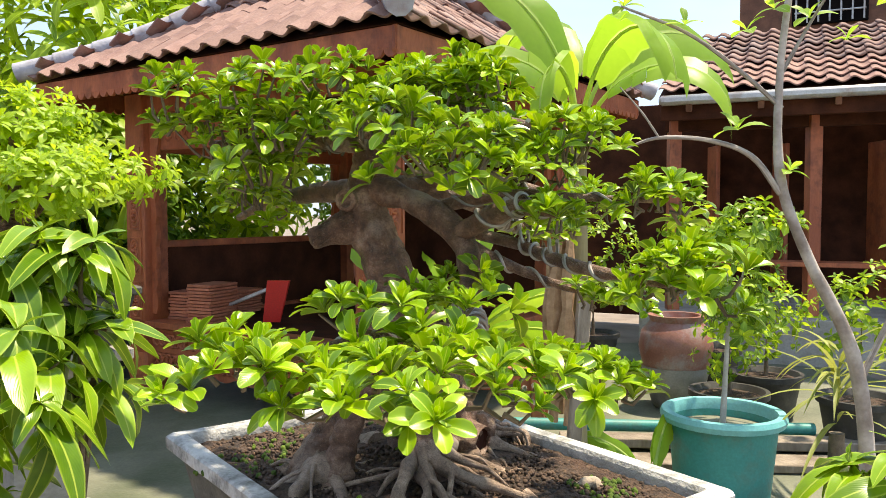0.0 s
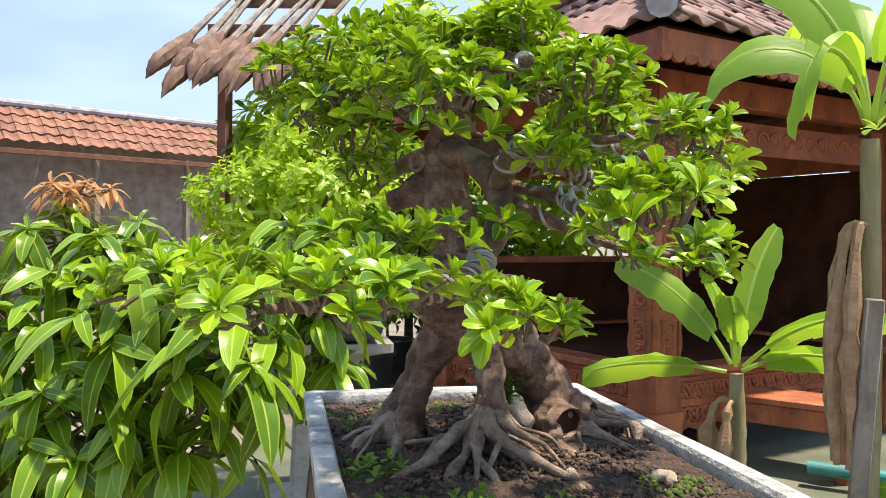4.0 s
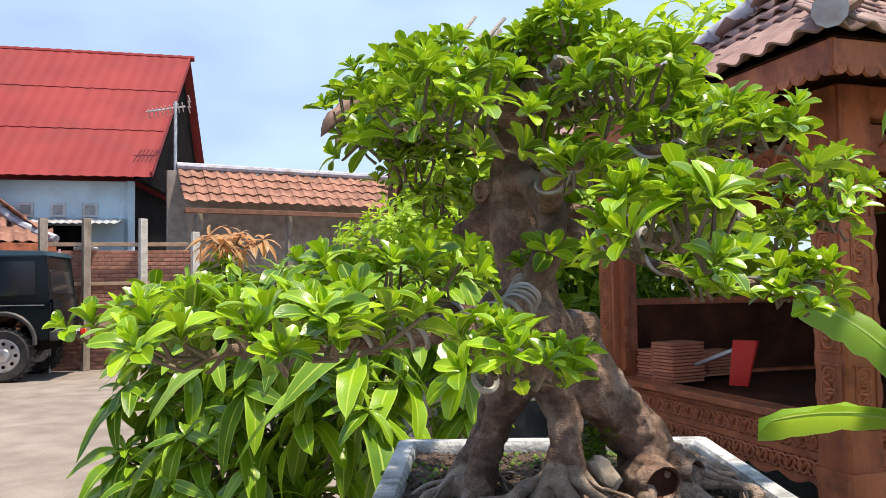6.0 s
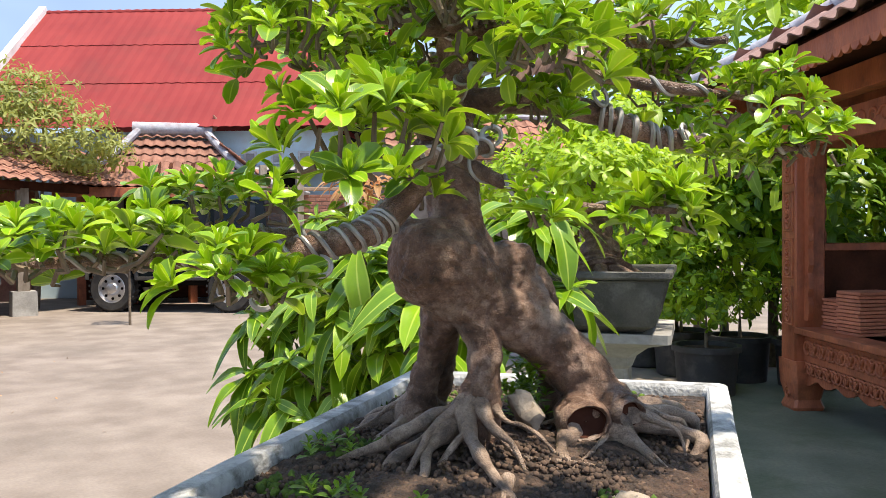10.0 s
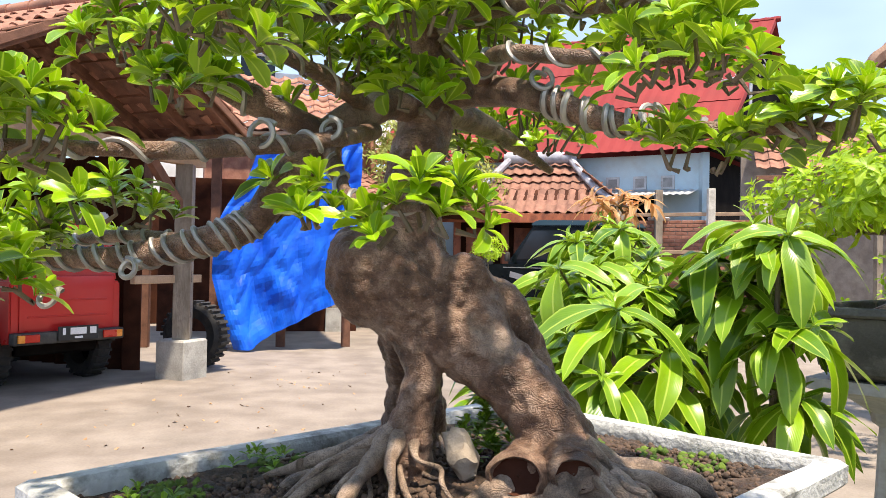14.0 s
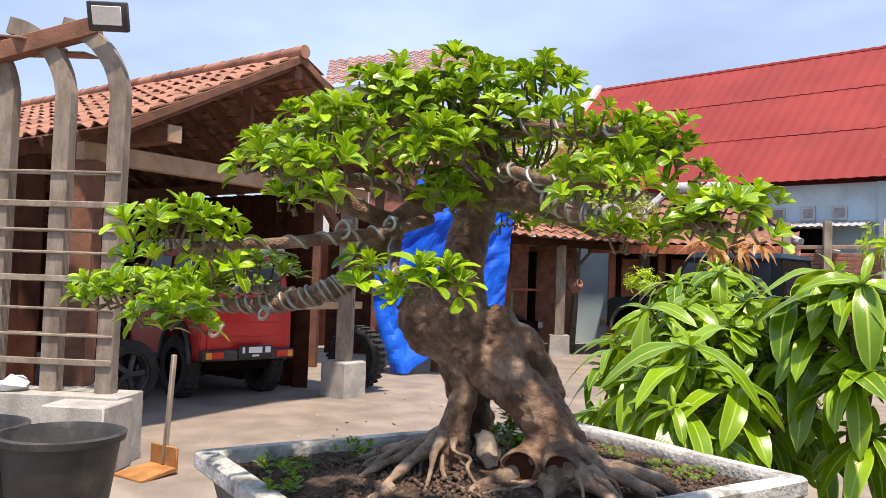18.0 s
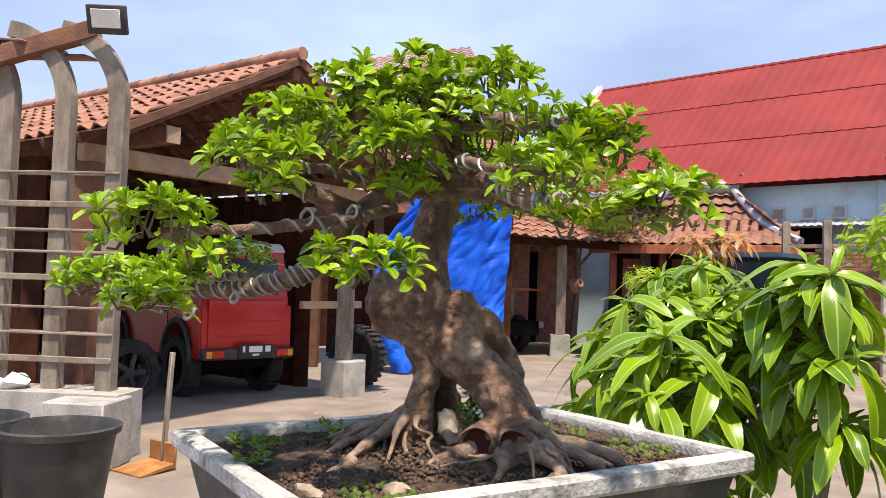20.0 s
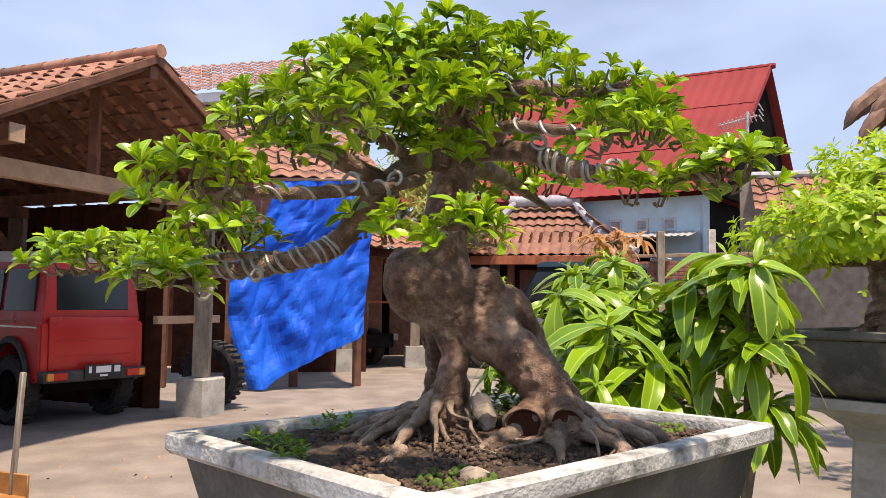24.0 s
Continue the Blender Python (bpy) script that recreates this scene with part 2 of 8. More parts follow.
M_BARK = bark_mat()
M_ROOT = bark_mat("ficus_root_bark", 0.10)
M_LEAF = leaf_mat("ficus_leaf", (0.028, 0.095, 0.003), (0.235, 0.41, 0.009), (0.38, 0.52, 0.05), rough=0.28, glow=0.17, spec=0.45)
M_LEAF_Y = leaf_mat("ficus_leaf_young", (0.15, 0.33, 0.008), (0.36, 0.55, 0.012), (0.52, 0.64, 0.08), rough=0.32, glow=0.24, spec=0.42)
M_MANGO = leaf_mat("mango_leaf", (0.035, 0.115, 0.005), (0.21, 0.365, 0.010), (0.44, 0.54, 0.08), rough=0.30, glow=0.18, spec=0.45, ribw=0.05)
M_MANGO_Y = leaf_mat("mango_leaf_young", (0.42, 0.22, 0.09), (0.56, 0.33, 0.14), (0.6, 0.45, 0.2), rough=0.4, glow=0.45)
M_BANANA = leaf_mat("banana_leaf", (0.16, 0.34, 0.02), (0.30, 0.50, 0.04), (0.5, 0.6, 0.2), rough=0.42, glow=0.5, ribw=0.04)
M_BUSH = leaf_mat("bush_leaf", (0.045, 0.12, 0.008), (0.19, 0.35, 0.015), (0.26, 0.40, 0.05), rough=0.42, glow=0.35)
M_BUSH_L = leaf_mat("light_bush_leaf", (0.17, 0.31, 0.010), (0.39, 0.56, 0.025), (0.42, 0.56, 0.08), rough=0.42, glow=0.45)
M_BUSH_D = leaf_mat("dark_tree_leaf", (0.03, 0.10, 0.008), (0.11, 0.24, 0.015), (0.16, 0.28, 0.04), rough=0.42, glow=0.3)
M_FEATHER = leaf_mat("olive_leaf", (0.15, 0.19, 0.03), (0.34, 0.37, 0.08), (0.25, 0.28, 0.1), rough=0.55, glow=0.35)
M_TWIG = mat("twig", (0.10, 0.075, 0.05), (0.2, 0.15, 0.1), scale=20, rough=0.8, bump=0.4, bscale=120)
M_WIRE = mat("aluminium_wire", (0.24, 0.225, 0.205), (0.46, 0.44, 0.41), scale=20, rough=0.5, bump=0.1, metal=0.5)
M_POT = mat("pot_concrete", (0.050, 0.050, 0.043), (0.105, 0.10, 0.086), scale=5, rough=0.85, bump=0.5, bscale=90, stain=(0.22, 0.21, 0.185), stain_scale=7, stain_amt=0.45)
M_RIM = mat("pot_white_rim", (0.36, 0.36, 0.345), (0.54, 0.54, 0.52), scale=9, rough=0.8, bump=0.5, bscale=110, stain=(0.10, 0.10, 0.085), stain_scale=13, stain_amt=0.9)
M_SOIL = mat("potting_soil", (0.024, 0.016, 0.011), (0.105, 0.066, 0.044), scale=45, rough=0.95, bump=1.0, bscale=190, stain=(0.12, 0.05, 0.026), stain_scale=4, stain_amt=0.4, fine=0.5)
M_GRIT = mat("soil_grit", (0.030, 0.020, 0.014), (0.16, 0.10, 0.066), scale=20, rough=0.95, bump=0.3, vary=0.5)
M_MOSS = mat("moss", (0.035, 0.075, 0.008), (0.11, 0.17, 0.018), scale=40, rough=0.95, bump=0.6, vary=0.3)
M_STONE = mat("pale_stone", (0.26, 0.205, 0.15), (0.44, 0.37, 0.29), scale=22, rough=0.85, bump=0.6, bscale=60, stain=(0.16, 0.12, 0.08), stain_scale=14)
M_PAVE = mat("yard_concrete", (0.185, 0.150, 0.121), (0.272, 0.228, 0.189), scale=2.4, rough=0.9, bump=0.25, bscale=45, stain=(0.135, 0.112, 0.09), stain_scale=0.9, stain_amt=0.5, fine=0.2)
M_DAMP = mat("mossy_paving", (0.10, 0.115, 0.075), (0.19, 0.195, 0.14), scale=2, rough=0.7, bump=0.4, bscale=40, stain=(0.06, 0.085, 0.035), stain_scale=1.2)
M_TILE = mat("clay_tile", (0.215, 0.088, 0.055), (0.36, 0.178, 0.118), scale=5, rough=0.85, bump=0.35, bscale=60, vary=0.4, stain=(0.10, 0.06, 0.048), stain_scale=2.2, stain_amt=0.6)
M_TILE_G = mat("weathered_clay_tile", (0.20, 0.105, 0.085), (0.33, 0.20, 0.165), scale=5, rough=0.75, bump=0.35, bscale=60, vary=0.3, stain=(0.30, 0.27, 0.28), stain_scale=3, stain_amt=0.5)
M_TILE_O = mat("orange_clay_tile", (0.20, 0.085, 0.056), (0.31, 0.155, 0.105), scale=5, rough=0.85, bump=0.35, bscale=60, vary=0.35, stain=(0.16, 0.10, 0.075), stain_scale=2)
M_CAP = mat("ridge_mortar", (0.30, 0.30, 0.34), (0.46, 0.46, 0.50), scale=8, rough=0.7, bump=0.4, bscale=40, stain=(0.2, 0.12, 0.1), stain_scale=5)
M_TEAK = mat("carved_teak", (0.30, 0.078, 0.032), (0.49, 0.150, 0.066), scale=5, rough=0.55, bump=0.35, bscale=70, stretch=(1, 1, 0.3), vary=0.15, stain=(0.10, 0.034, 0.02), stain_scale=5)
# darker copy of the teak; on interiors its darkness stands in for shade
M_TEAK_D = mat("dark_and_shaded_teak", (0.04, 0.014, 0.008), (0.085, 0.030, 0.016), scale=5, rough=0.8, bump=0.3, bscale=60, vary=0.2, spec=0.12)
M_WOOD = mat("brown_timber", (0.12, 0.05, 0.028), (0.215, 0.095, 0.055), scale=7, rough=0.75, bump=0.4, bscale=60, vary=0.2, stretch=(1, 1, 1))
M_WOOD_P = mat("pale_timber", (0.34, 0.22, 0.14), (0.46, 0.31, 0.2), scale=7, rough=0.75, bump=0.35, bscale=60, vary=0.15)
M_WOOD_G = mat("grey_timber", (0.17, 0.135, 0.10), (0.31, 0.26, 0.205), scale=9, rough=0.85, bump=0.6, bscale=55, vary=0.15, stretch=(1, 1, 0.25), stain=(0.14, 0.10, 0.075), stain_scale=7)
M_CEM = mat("grey_cement", (0.29, 0.28, 0.255), (0.43, 0.415, 0.38), scale=5, rough=0.9, bump=0.35, bscale=50, stain=(0.2, 0.18, 0.15), stain_scale=5, stain_amt=0.5)
M_BRICK = mat("red_brick", (0.27, 0.11, 0.075), (0.42, 0.2, 0.135), scale=7, rough=0.9, bump=0.4, bscale=60, vary=0.3)
M_MORTAR = mat("mortar", (0.22, 0.18, 0.15), (0.33, 0.28, 0.24), scale=6, rough=0.95, bump=0.3)
M_WHITE = mat("white_plaster", (0.66, 0.67, 0.67), (0.78, 0.79, 0.78), scale=2, rough=0.85, bump=0.15, stain=(0.5, 0.49, 0.46), stain_scale=1.2, fine=0.08)
M_BLUEW = mat("pale_blue_plaster", (0.42, 0.58, 0.66), (0.52, 0.68, 0.75), scale=1.5, rough=0.85, bump=0.12, stain=(0.4, 0.45, 0.47), stain_scale=1.0, fine=0.08)
M_RED = mat("red_sheet_roof", (0.215, 0.024, 0.024), (0.275, 0.038, 0.035), scale=0.8, rough=0.75, bump=0.05, stain=(0.19, 0.034, 0.03), stain_scale=0.7, fine=0.08, spec=0.25)
# near-black: plain black parts, and shade painted into openings and interiors
M_BLACK = mat("black_and_shade", (0.006, 0.005, 0.005), (0.014, 0.012, 0.011), scale=3, rough=0.95, bump=0.1, spec=0.03)
M_TARP = mat("blue_tarpaulin", (0.0, 0.070, 0.52), (0.0, 0.125, 0.72), scale=3.2, rough=0.5, bump=0.5, bscale=14, fine=0.2, spec=0.25)
M_CARRED = mat("red_car_paint", (0.50, 0.02, 0.018), (0.58, 0.03, 0.025), scale=2, rough=0.3, bump=0.0, fine=0.05)
M_CARBLK = mat("dark_green_black_paint", (0.004, 0.007, 0.008), (0.007, 0.012, 0.013), scale=2, rough=0.2, bump=0.0, fine=0.05, spec=0.25)
M_CARTOP = mat("blue_green_car_top", (0.012, 0.035, 0.05), (0.018, 0.045, 0.062), scale=2, rough=0.35, bump=0.05, fine=0.05)
M_CARWHT = mat("white_car_paint", (0.70, 0.70, 0.70), (0.78, 0.78, 0.78), scale=2, rough=0.3, bump=0.0, fine=0.05)
M_RUBBER = mat("tyre_rubber", (0.015, 0.015, 0.015), (0.04, 0.036, 0.032), scale=12, rough=0.85, bump=0.4, bscale=60)
M_CHROME = mat("bright_alloy", (0.55, 0.55, 0.55), (0.7, 0.7, 0.7), scale=6, rough=0.3, bump=0.0, metal=0.9)
M_GLASS = mat("tinted_car_glass", (0.010, 0.016, 0.02), (0.016, 0.022, 0.028), scale=2, rough=0.08, bump=0.0, fine=0.05)
M_LAMP_R = mat("red_lamp_glass", (0.55, 0.02, 0.01), (0.6, 0.04, 0.02), rough=0.25, bump=0.0)
M_LAMP_O = mat("orange_lamp_glass", (0.8, 0.25, 0.03), (0.85, 0.32, 0.05), rough=0.25, bump=0.0)
M_LAMP_W = mat("clear_lamp_glass", (0.7, 0.68, 0.62), (0.8, 0.78, 0.72), rough=0.25, bump=0.0)
M_PLATE = mat("number_plate_black", (0.015, 0.015, 0.015), (0.02, 0.02, 0.02), rough=0.5, bump=0.0)
M_INK = mat("white_bars", (0.75, 0.75, 0.75), (0.8, 0.8, 0.8), rough=0.6, bump=0.0)
M_TEAL = mat("teal_plastic", (0.02, 0.22, 0.20), (0.04, 0.30, 0.27), scale=3, rough=0.5, bump=0.1, stain=(0.10, 0.16, 0.13), stain_scale=4)
M_TEAL_L = mat("pale_teal_plastic", (0.12, 0.42, 0.42), (0.2, 0.52, 0.52), scale=3, rough=0.5, bump=0.1)
M_BPLAS = mat("black_plastic", (0.02, 0.02, 0.02), (0.045, 0.043, 0.04), scale=5, rough=0.55, bump=0.15, stain=(0.13, 0.12, 0.10), stain_scale=6, stain_amt=0.4)
M_JAR = mat("glazed_jar", (0.24, 0.10, 0.075), (0.36, 0.17, 0.13), scale=5, rough=0.35, bump=0.15, stain=(0.32, 0.31, 0.30), stain_scale=5, stain_amt=0.7)
M_JAR_L = mat("grey_jar_base", (0.20, 0.20, 0.19), (0.32, 0.31, 0.3), scale=6, rough=0.5, bump=0.2)
M_REDP = mat("red_plastic", (0.6, 0.015, 0.012), (0.66, 0.03, 0.02), scale=3, rough=0.4, bump=0.0)
M_GALV = mat("galvanised_metal", (0.42, 0.43, 0.43), (0.58, 0.59, 0.59), scale=6, rough=0.5, bump=0.1, metal=0.5, stain=(0.3, 0.2, 0.14), stain_scale=4)
M_BTRUNK = mat("banana_stem", (0.20, 0.17, 0.08), (0.36, 0.30, 0.16), scale=9, rough=0.75, bump=0.4, bscale=45, stretch=(1, 1, 0.15), stain=(0.16, 0.09, 0.05), stain_scale=4)
M_DRY = mat("dry_leaf", (0.28, 0.16, 0.08), (0.44, 0.28, 0.16), scale=14, rough=0.85, bump=0.4)
M_STALK = mat("grey_palm_stalk", (0.20, 0.165, 0.135), (0.42, 0.38, 0.33), scale=10, rough=0.7, bump=0.3, vary=0.3)
M_SHEATH = mat("dry_palm_sheath", (0.11, 0.055, 0.035), (0.25, 0.15, 0.10), scale=10, rough=0.7, bump=0.4, vary=0.25, stretch=(1, 1, 0.3))
M_STICK = mat("pale_palm_stalk", (0.36, 0.33, 0.28), (0.56, 0.53, 0.47), scale=10, rough=0.7, bump=0.3, vary=0.3)


# ---- building helpers ----
def link(name, me, parent=None):
    ob = new(name, me)
    if parent is not None:
        ob.parent = parent
    return ob


def part(name, bm, material, parent=None, label="", smooth=True, kind=""):
    me = bpy.data.meshes.new(name)
    bm.to_mesh(me)
    bm.free()
    for m in (material if isinstance(material, (list, tuple)) else [material]):
        me.materials.append(m)
    if smooth:
        me.shade_smooth()
        me.set_sharp_from_angle(angle=radians(38))
    ob = link(name, me, parent)
    return tagged(ob, label=label, kind=kind)


def thing(name, label, category, m=None, group="", kind=""):
    e = new(name)
    e.empty_display_size = 0.1
    if m is not None:
        e.matrix_world = m
    return tagged(e, label, category, group, kind)


def box(bm, size, m=None, bevel=0.0, segs=1):
    """A box of that size, its middle at the pose m."""
    got = bmesh.ops.create_cube(bm, size=1.0)
    vs = got["verts"]
    bmesh.ops.scale(bm, vec=size, verts=vs)
    if bevel:
        es = {e for v in vs for e in v.link_edges}
        out = bmesh.ops.bevel(bm, geom=list(es), offset=bevel, segments=segs, affect='EDGES', profile=0.5)
        vs = list({v for f in out["faces"] for v in f.verts} | {v for v in vs if v.is_valid})
    if m is not None:
        bmesh.ops.transform(bm, matrix=m, verts=vs)
    return vs


def boxbm(size, m=None, bevel=0.006, segs=1):
    bm = bmesh.new()
    box(bm, size, m, bevel, segs)
    return bm


def beam(a, b, w, h, bevel=0.006):
    """A timber from a to b, w wide and h high."""
    a, b = Vector(a), Vector(b)
    d = b - a
    y = d.normalized()
    up = Vector((0, 0, 1)) if abs(y.z) < 0.95 else Vector((1, 0, 0))
    x = y.cross(up).normalized()
    z = x.cross(y)
    m = Matrix.Translation((a + b) / 2) @ Matrix((x, y, z)).transposed().to_4x4()
    return boxbm((w, d.length, h), m, bevel)


def tube(bm, pts, radii, sides=10, caps=True, squash=None):
    """A tube through the points with a radius at each."""
    pts = [Vector(p) for p in pts]
    rings, ref = [], None
    for i, p in enumerate(pts):
        t = (pts[min(i + 1, len(pts) - 1)] - pts[max(i - 1, 0)]).normalized()
        if ref is None:
            ref = t.orthogonal().normalized()
        ref = (ref - t * ref.dot(t)).normalized()
        w = t.cross(ref)
        r = radii[i] if hasattr(radii, "__len__") else radii
        ring = []
        for k in range(sides):
            a = 2 * math.pi * k / sides
            ring.append(bm.verts.new(p + (ref * math.cos(a) + w * math.sin(a)) * r))
        rings.append(ring)
    for a, b in zip(rings, rings[1:]):
        for k in range(sides):
            bm.faces.new((a[k], a[(k + 1) % sides], b[(k + 1) % sides], b[k]))
    if caps:
        bm.faces.new(rings[0][::-1])
        bm.faces.new(rings[-1])
    return rings


def spline(pts, n=6):
    """Catmull-Rom through the points; tuples of any length."""
    P = [np.array(p, float) for p in pts]
    P = [2 * P[0] - P[1]] + P + [2 * P[-1] - P[-2]]
    out = []
    for i in range(1, len(P) - 2):
        for k in range(n):
            t = k / n
            a, b, c, d = P[i - 1 : i + 3]
            out.append(0.5 * (2 * b + (c - a) * t + (2 * a - 5 * b + 4 * c - d) * t * t + (3 * b - 3 * c + d - a) * t**3))
    out.append(P[-2])
    return out


def limb(bm, pts, n=6, sides=12, wob=0.0):
    """A tube through (x, y, z, r) points, smoothed."""
    s = spline(pts, n)
    q = [Vector(p[:3]) for p in s]
    r = [max(p[3], 0.001) for p in s]
    if wob:
        r = [ri * (1 + wob * noise.noise(qi * 30)) for ri, qi in zip(r, q)]
    tube(bm, q, r, sides)


def lathe(bm, profile, sides=32, m=None, close=True):
    """Turns (radius, z) points about the z axis."""
    rings = []
    for r, z in profile:
        rings.append([bm.verts.new((r * math.cos(2 * math.pi * k / sides), r * math.sin(2 * math.pi * k / sides), z)) for k in range(sides)])
    for a, b in zip(rings, rings[1:]):
        for k in range(sides):
            bm.faces.new((a[k], a[(k + 1) % sides], b[(k + 1) % sides], b[k]))
    if close:
        bm.faces.new(rings[0][::-1])
        bm.faces.new(rings[-1])
    if m is not None:
        bmesh.ops.transform(bm, matrix=m, verts=[v for ring in rings for v in ring])


def loft(bm, rings, cap=True):
    vs = [[bm.verts.new(p) for p in ring] for ring in rings]
    for a, b in zip(vs, vs[1:]):
        for k in range(len(a)):
            bm.faces.new((a[k], a[(k + 1) % len(a)], b[(k + 1) % len(a)], b[k]))
    if cap:
        bm.faces.new(vs[0][::-1])
        bm.faces.new(vs[-1])


def leaf_mesh(name, length, width, materials, p=0.9, q=0.45, curl=0.25, fold=0.25, cols=2, rows=6, wave=0.0, twist=0.0, stalk=0.0, tip=0.02):
    """A leaf along +y from the origin, its upper side towards +z."""
    peak = max((s / 50) ** p * (1 - s / 50) ** q for s in range(51))
    vs, fs, uv = [], [], []
    for i in range(rows + 1):
        s = i / rows
        w = width / 2 * ((s**p) * ((1 - s) ** q) / peak) if 0 < s < 1 else (0.06 * width if s == 0 else 0.5 * tip * width)
        for j in range(-cols, cols + 1):
            u = j / cols
            x = u * w
            z = -curl * length * s**1.8 + fold * abs(x) + wave * length * 0.05 * math.sin(s * 11 + (2 if j > 0 else 0)) * abs(u)
            y = stalk + length * (s - 0.35 * curl * s * s)
            a = twist * s
            vs.append((x * math.cos(a) - z * math.sin(a) * 0.3, y, z + x * math.sin(a)))
            uv.append((0.5 + 0.5 * u, s))
    c = 2 * cols + 1
    for i in range(rows):
        for j in range(2 * cols):
            k = i * c + j
            fs.append((k, k + 1, k + c + 1, k + c))
    me = bpy.data.meshes.new(name)
    me.from_pydata(vs, [], fs)
    lay = me.uv_layers.new(name="UVMap")
    for loop in me.loops:
        lay.data[loop.index].uv = uv[loop.vertex_index]
    for m in materials:
        me.materials.append(m)
    me.shade_smooth()
    return me


def join_copies(name, placed, parent=None, label="", kind="stuff"):
    """One mesh of many copies: placed is a list of (mesh, matrix)."""
    cache, co, faces, uvs, mi, mats = {}, [], [], [], [], []
    base = 0
    for me, m in placed:
        if me.name not in cache:
            v = np.empty(len(me.vertices) * 3)
            me.vertices.foreach_get("co", v)
            f = [tuple(pl.vertices) for pl in me.polygons]
            u = np.zeros(len(me.loops) * 2)
            if me.uv_layers:
                me.uv_layers[0].data.foreach_get("uv", u)
            for mm in me.materials:
                if mm not in mats:
                    mats.append(mm)
            cache[me.name] = (v.reshape(-1, 3), f, u, mats.index(me.materials[0]))
        v, f, u, k = cache[me.name]
        a = np.array(m)
        co.append(v @ a[:3, :3].T + a[:3, 3])
        faces.extend([tuple(i + base for i in q) for q in f])
        uvs.append(u)
        mi.extend([k] * len(f))
        base += len(v)
    out = bpy.data.meshes.new(name)
    out.from_pydata(np.concatenate(co).tolist(), [], faces)
    lay = out.uv_layers.new(name="UVMap")
    lay.data.foreach_set("uv", np.concatenate(uvs))
    for mm in mats:
        out.materials.append(mm)
    out.polygons.foreach_set("material_index", mi)
    out.shade_smooth()
    ob = link(name, out, parent)
    return tagged(ob, label=label, kind=kind)


def aim(p, y, z):
    """A pose at p with +y along y and +z near z."""
    y = Vector(y).normalized()
    x = y.cross(Vector(z))
    x = x.normalized() if x.length > 1e-4 else y.orthogonal().normalized()
    return Matrix.Translation(p) @ Matrix((x, y, x.cross(y))).transposed().to_4x4()


def rosette(rng, protos, p, d, n, size=1.0, inner=22, outer=78):
    """n leaves in a spiral round the axis d at p, small and upright inside, large and flat outside."""
    d = Vector(d).normalized()
    a0 = rng.random() * 6.28
    e1 = d.orthogonal().normalized()
    e2 = d.cross(e1)
    out = []
    for k in range(n):
        f = (k + 0.5) / n
        a = a0 + 2.4 * k + rng.uniform(-0.25, 0.25)
        r = e1 * math.cos(a) + e2 * math.sin(a)
        el = radians(inner + (outer - inner) * f + rng.uniform(-9, 9))
        y = d * math.cos(el) + r * math.sin(el)
        z = d * math.sin(el) - r * math.cos(el)
        s = size * (0.55 + 0.5 * f) * rng.uniform(0.85, 1.15)
        me = protos[0] if f < 0.35 and len(protos) > 1 else rng.choice(protos[1:] or protos)
        out.append((me, aim(Vector(p) + d * (0.012 * size * (1 - f)), y, z) @ Matrix.Scale(s, 4)))
    return out


def put_leaves(placed, parent, near, name="leaf", rest="foliage", limit=300):
    """Leaves for which near(place) holds become parts of their own, up to the limit; the rest is one mesh."""
    single, other = [], []
    for me, m in placed:
        (single if len(single) < limit and near(m.translation) else other).append((me, m))
    for me, m in single:
        ob = link(name, me, parent)
        ob.matrix_local = m
    if other:
        join_copies(rest, other, parent)


# ---- ground ----
bm = bmesh.new()
bmesh.ops.create_grid(bm, x_segments=60, y_segments=60, size=260)
part("ground", bm, M_PAVE, smooth=False)
tagged(bpy.data.objects["ground"], "pale worn concrete yard with stains", "ground", kind="structure")
# damp paving under the garden side
bm = bmesh.new()
box(bm, (7.5, 6.5, 0.03), pose(0.9, 8.0, 0.012, 0, 0, 8), 0.006)
tagged(part("garden_paving", bm, M_DAMP), "mossy damp paving under the gazebo", "paving", kind="structure")


# ---- the potted bonsai ----
POT_C = Vector((0.392, 3.680, 0))
POT_TURN = -53.5
RIM_Z = 1.125
SOIL_Z = 1.113
POT_M = pose(POT_C.x, POT_C.y, 0, 0, 0, POT_TURN)


def rect_ring(lx, ly, z, cut=0.0):
    """Corners of a rectangle, each corner cut by a little."""
    x, y, c = lx / 2, ly / 2, cut
    return [(x - c, -y, z), (x, -y + c, z), (x, y - c, z), (x - c, y, z), (-x + c, y, z), (-x, y - c, z), (-x, -y + c, z), (-x + c, -y, z)]


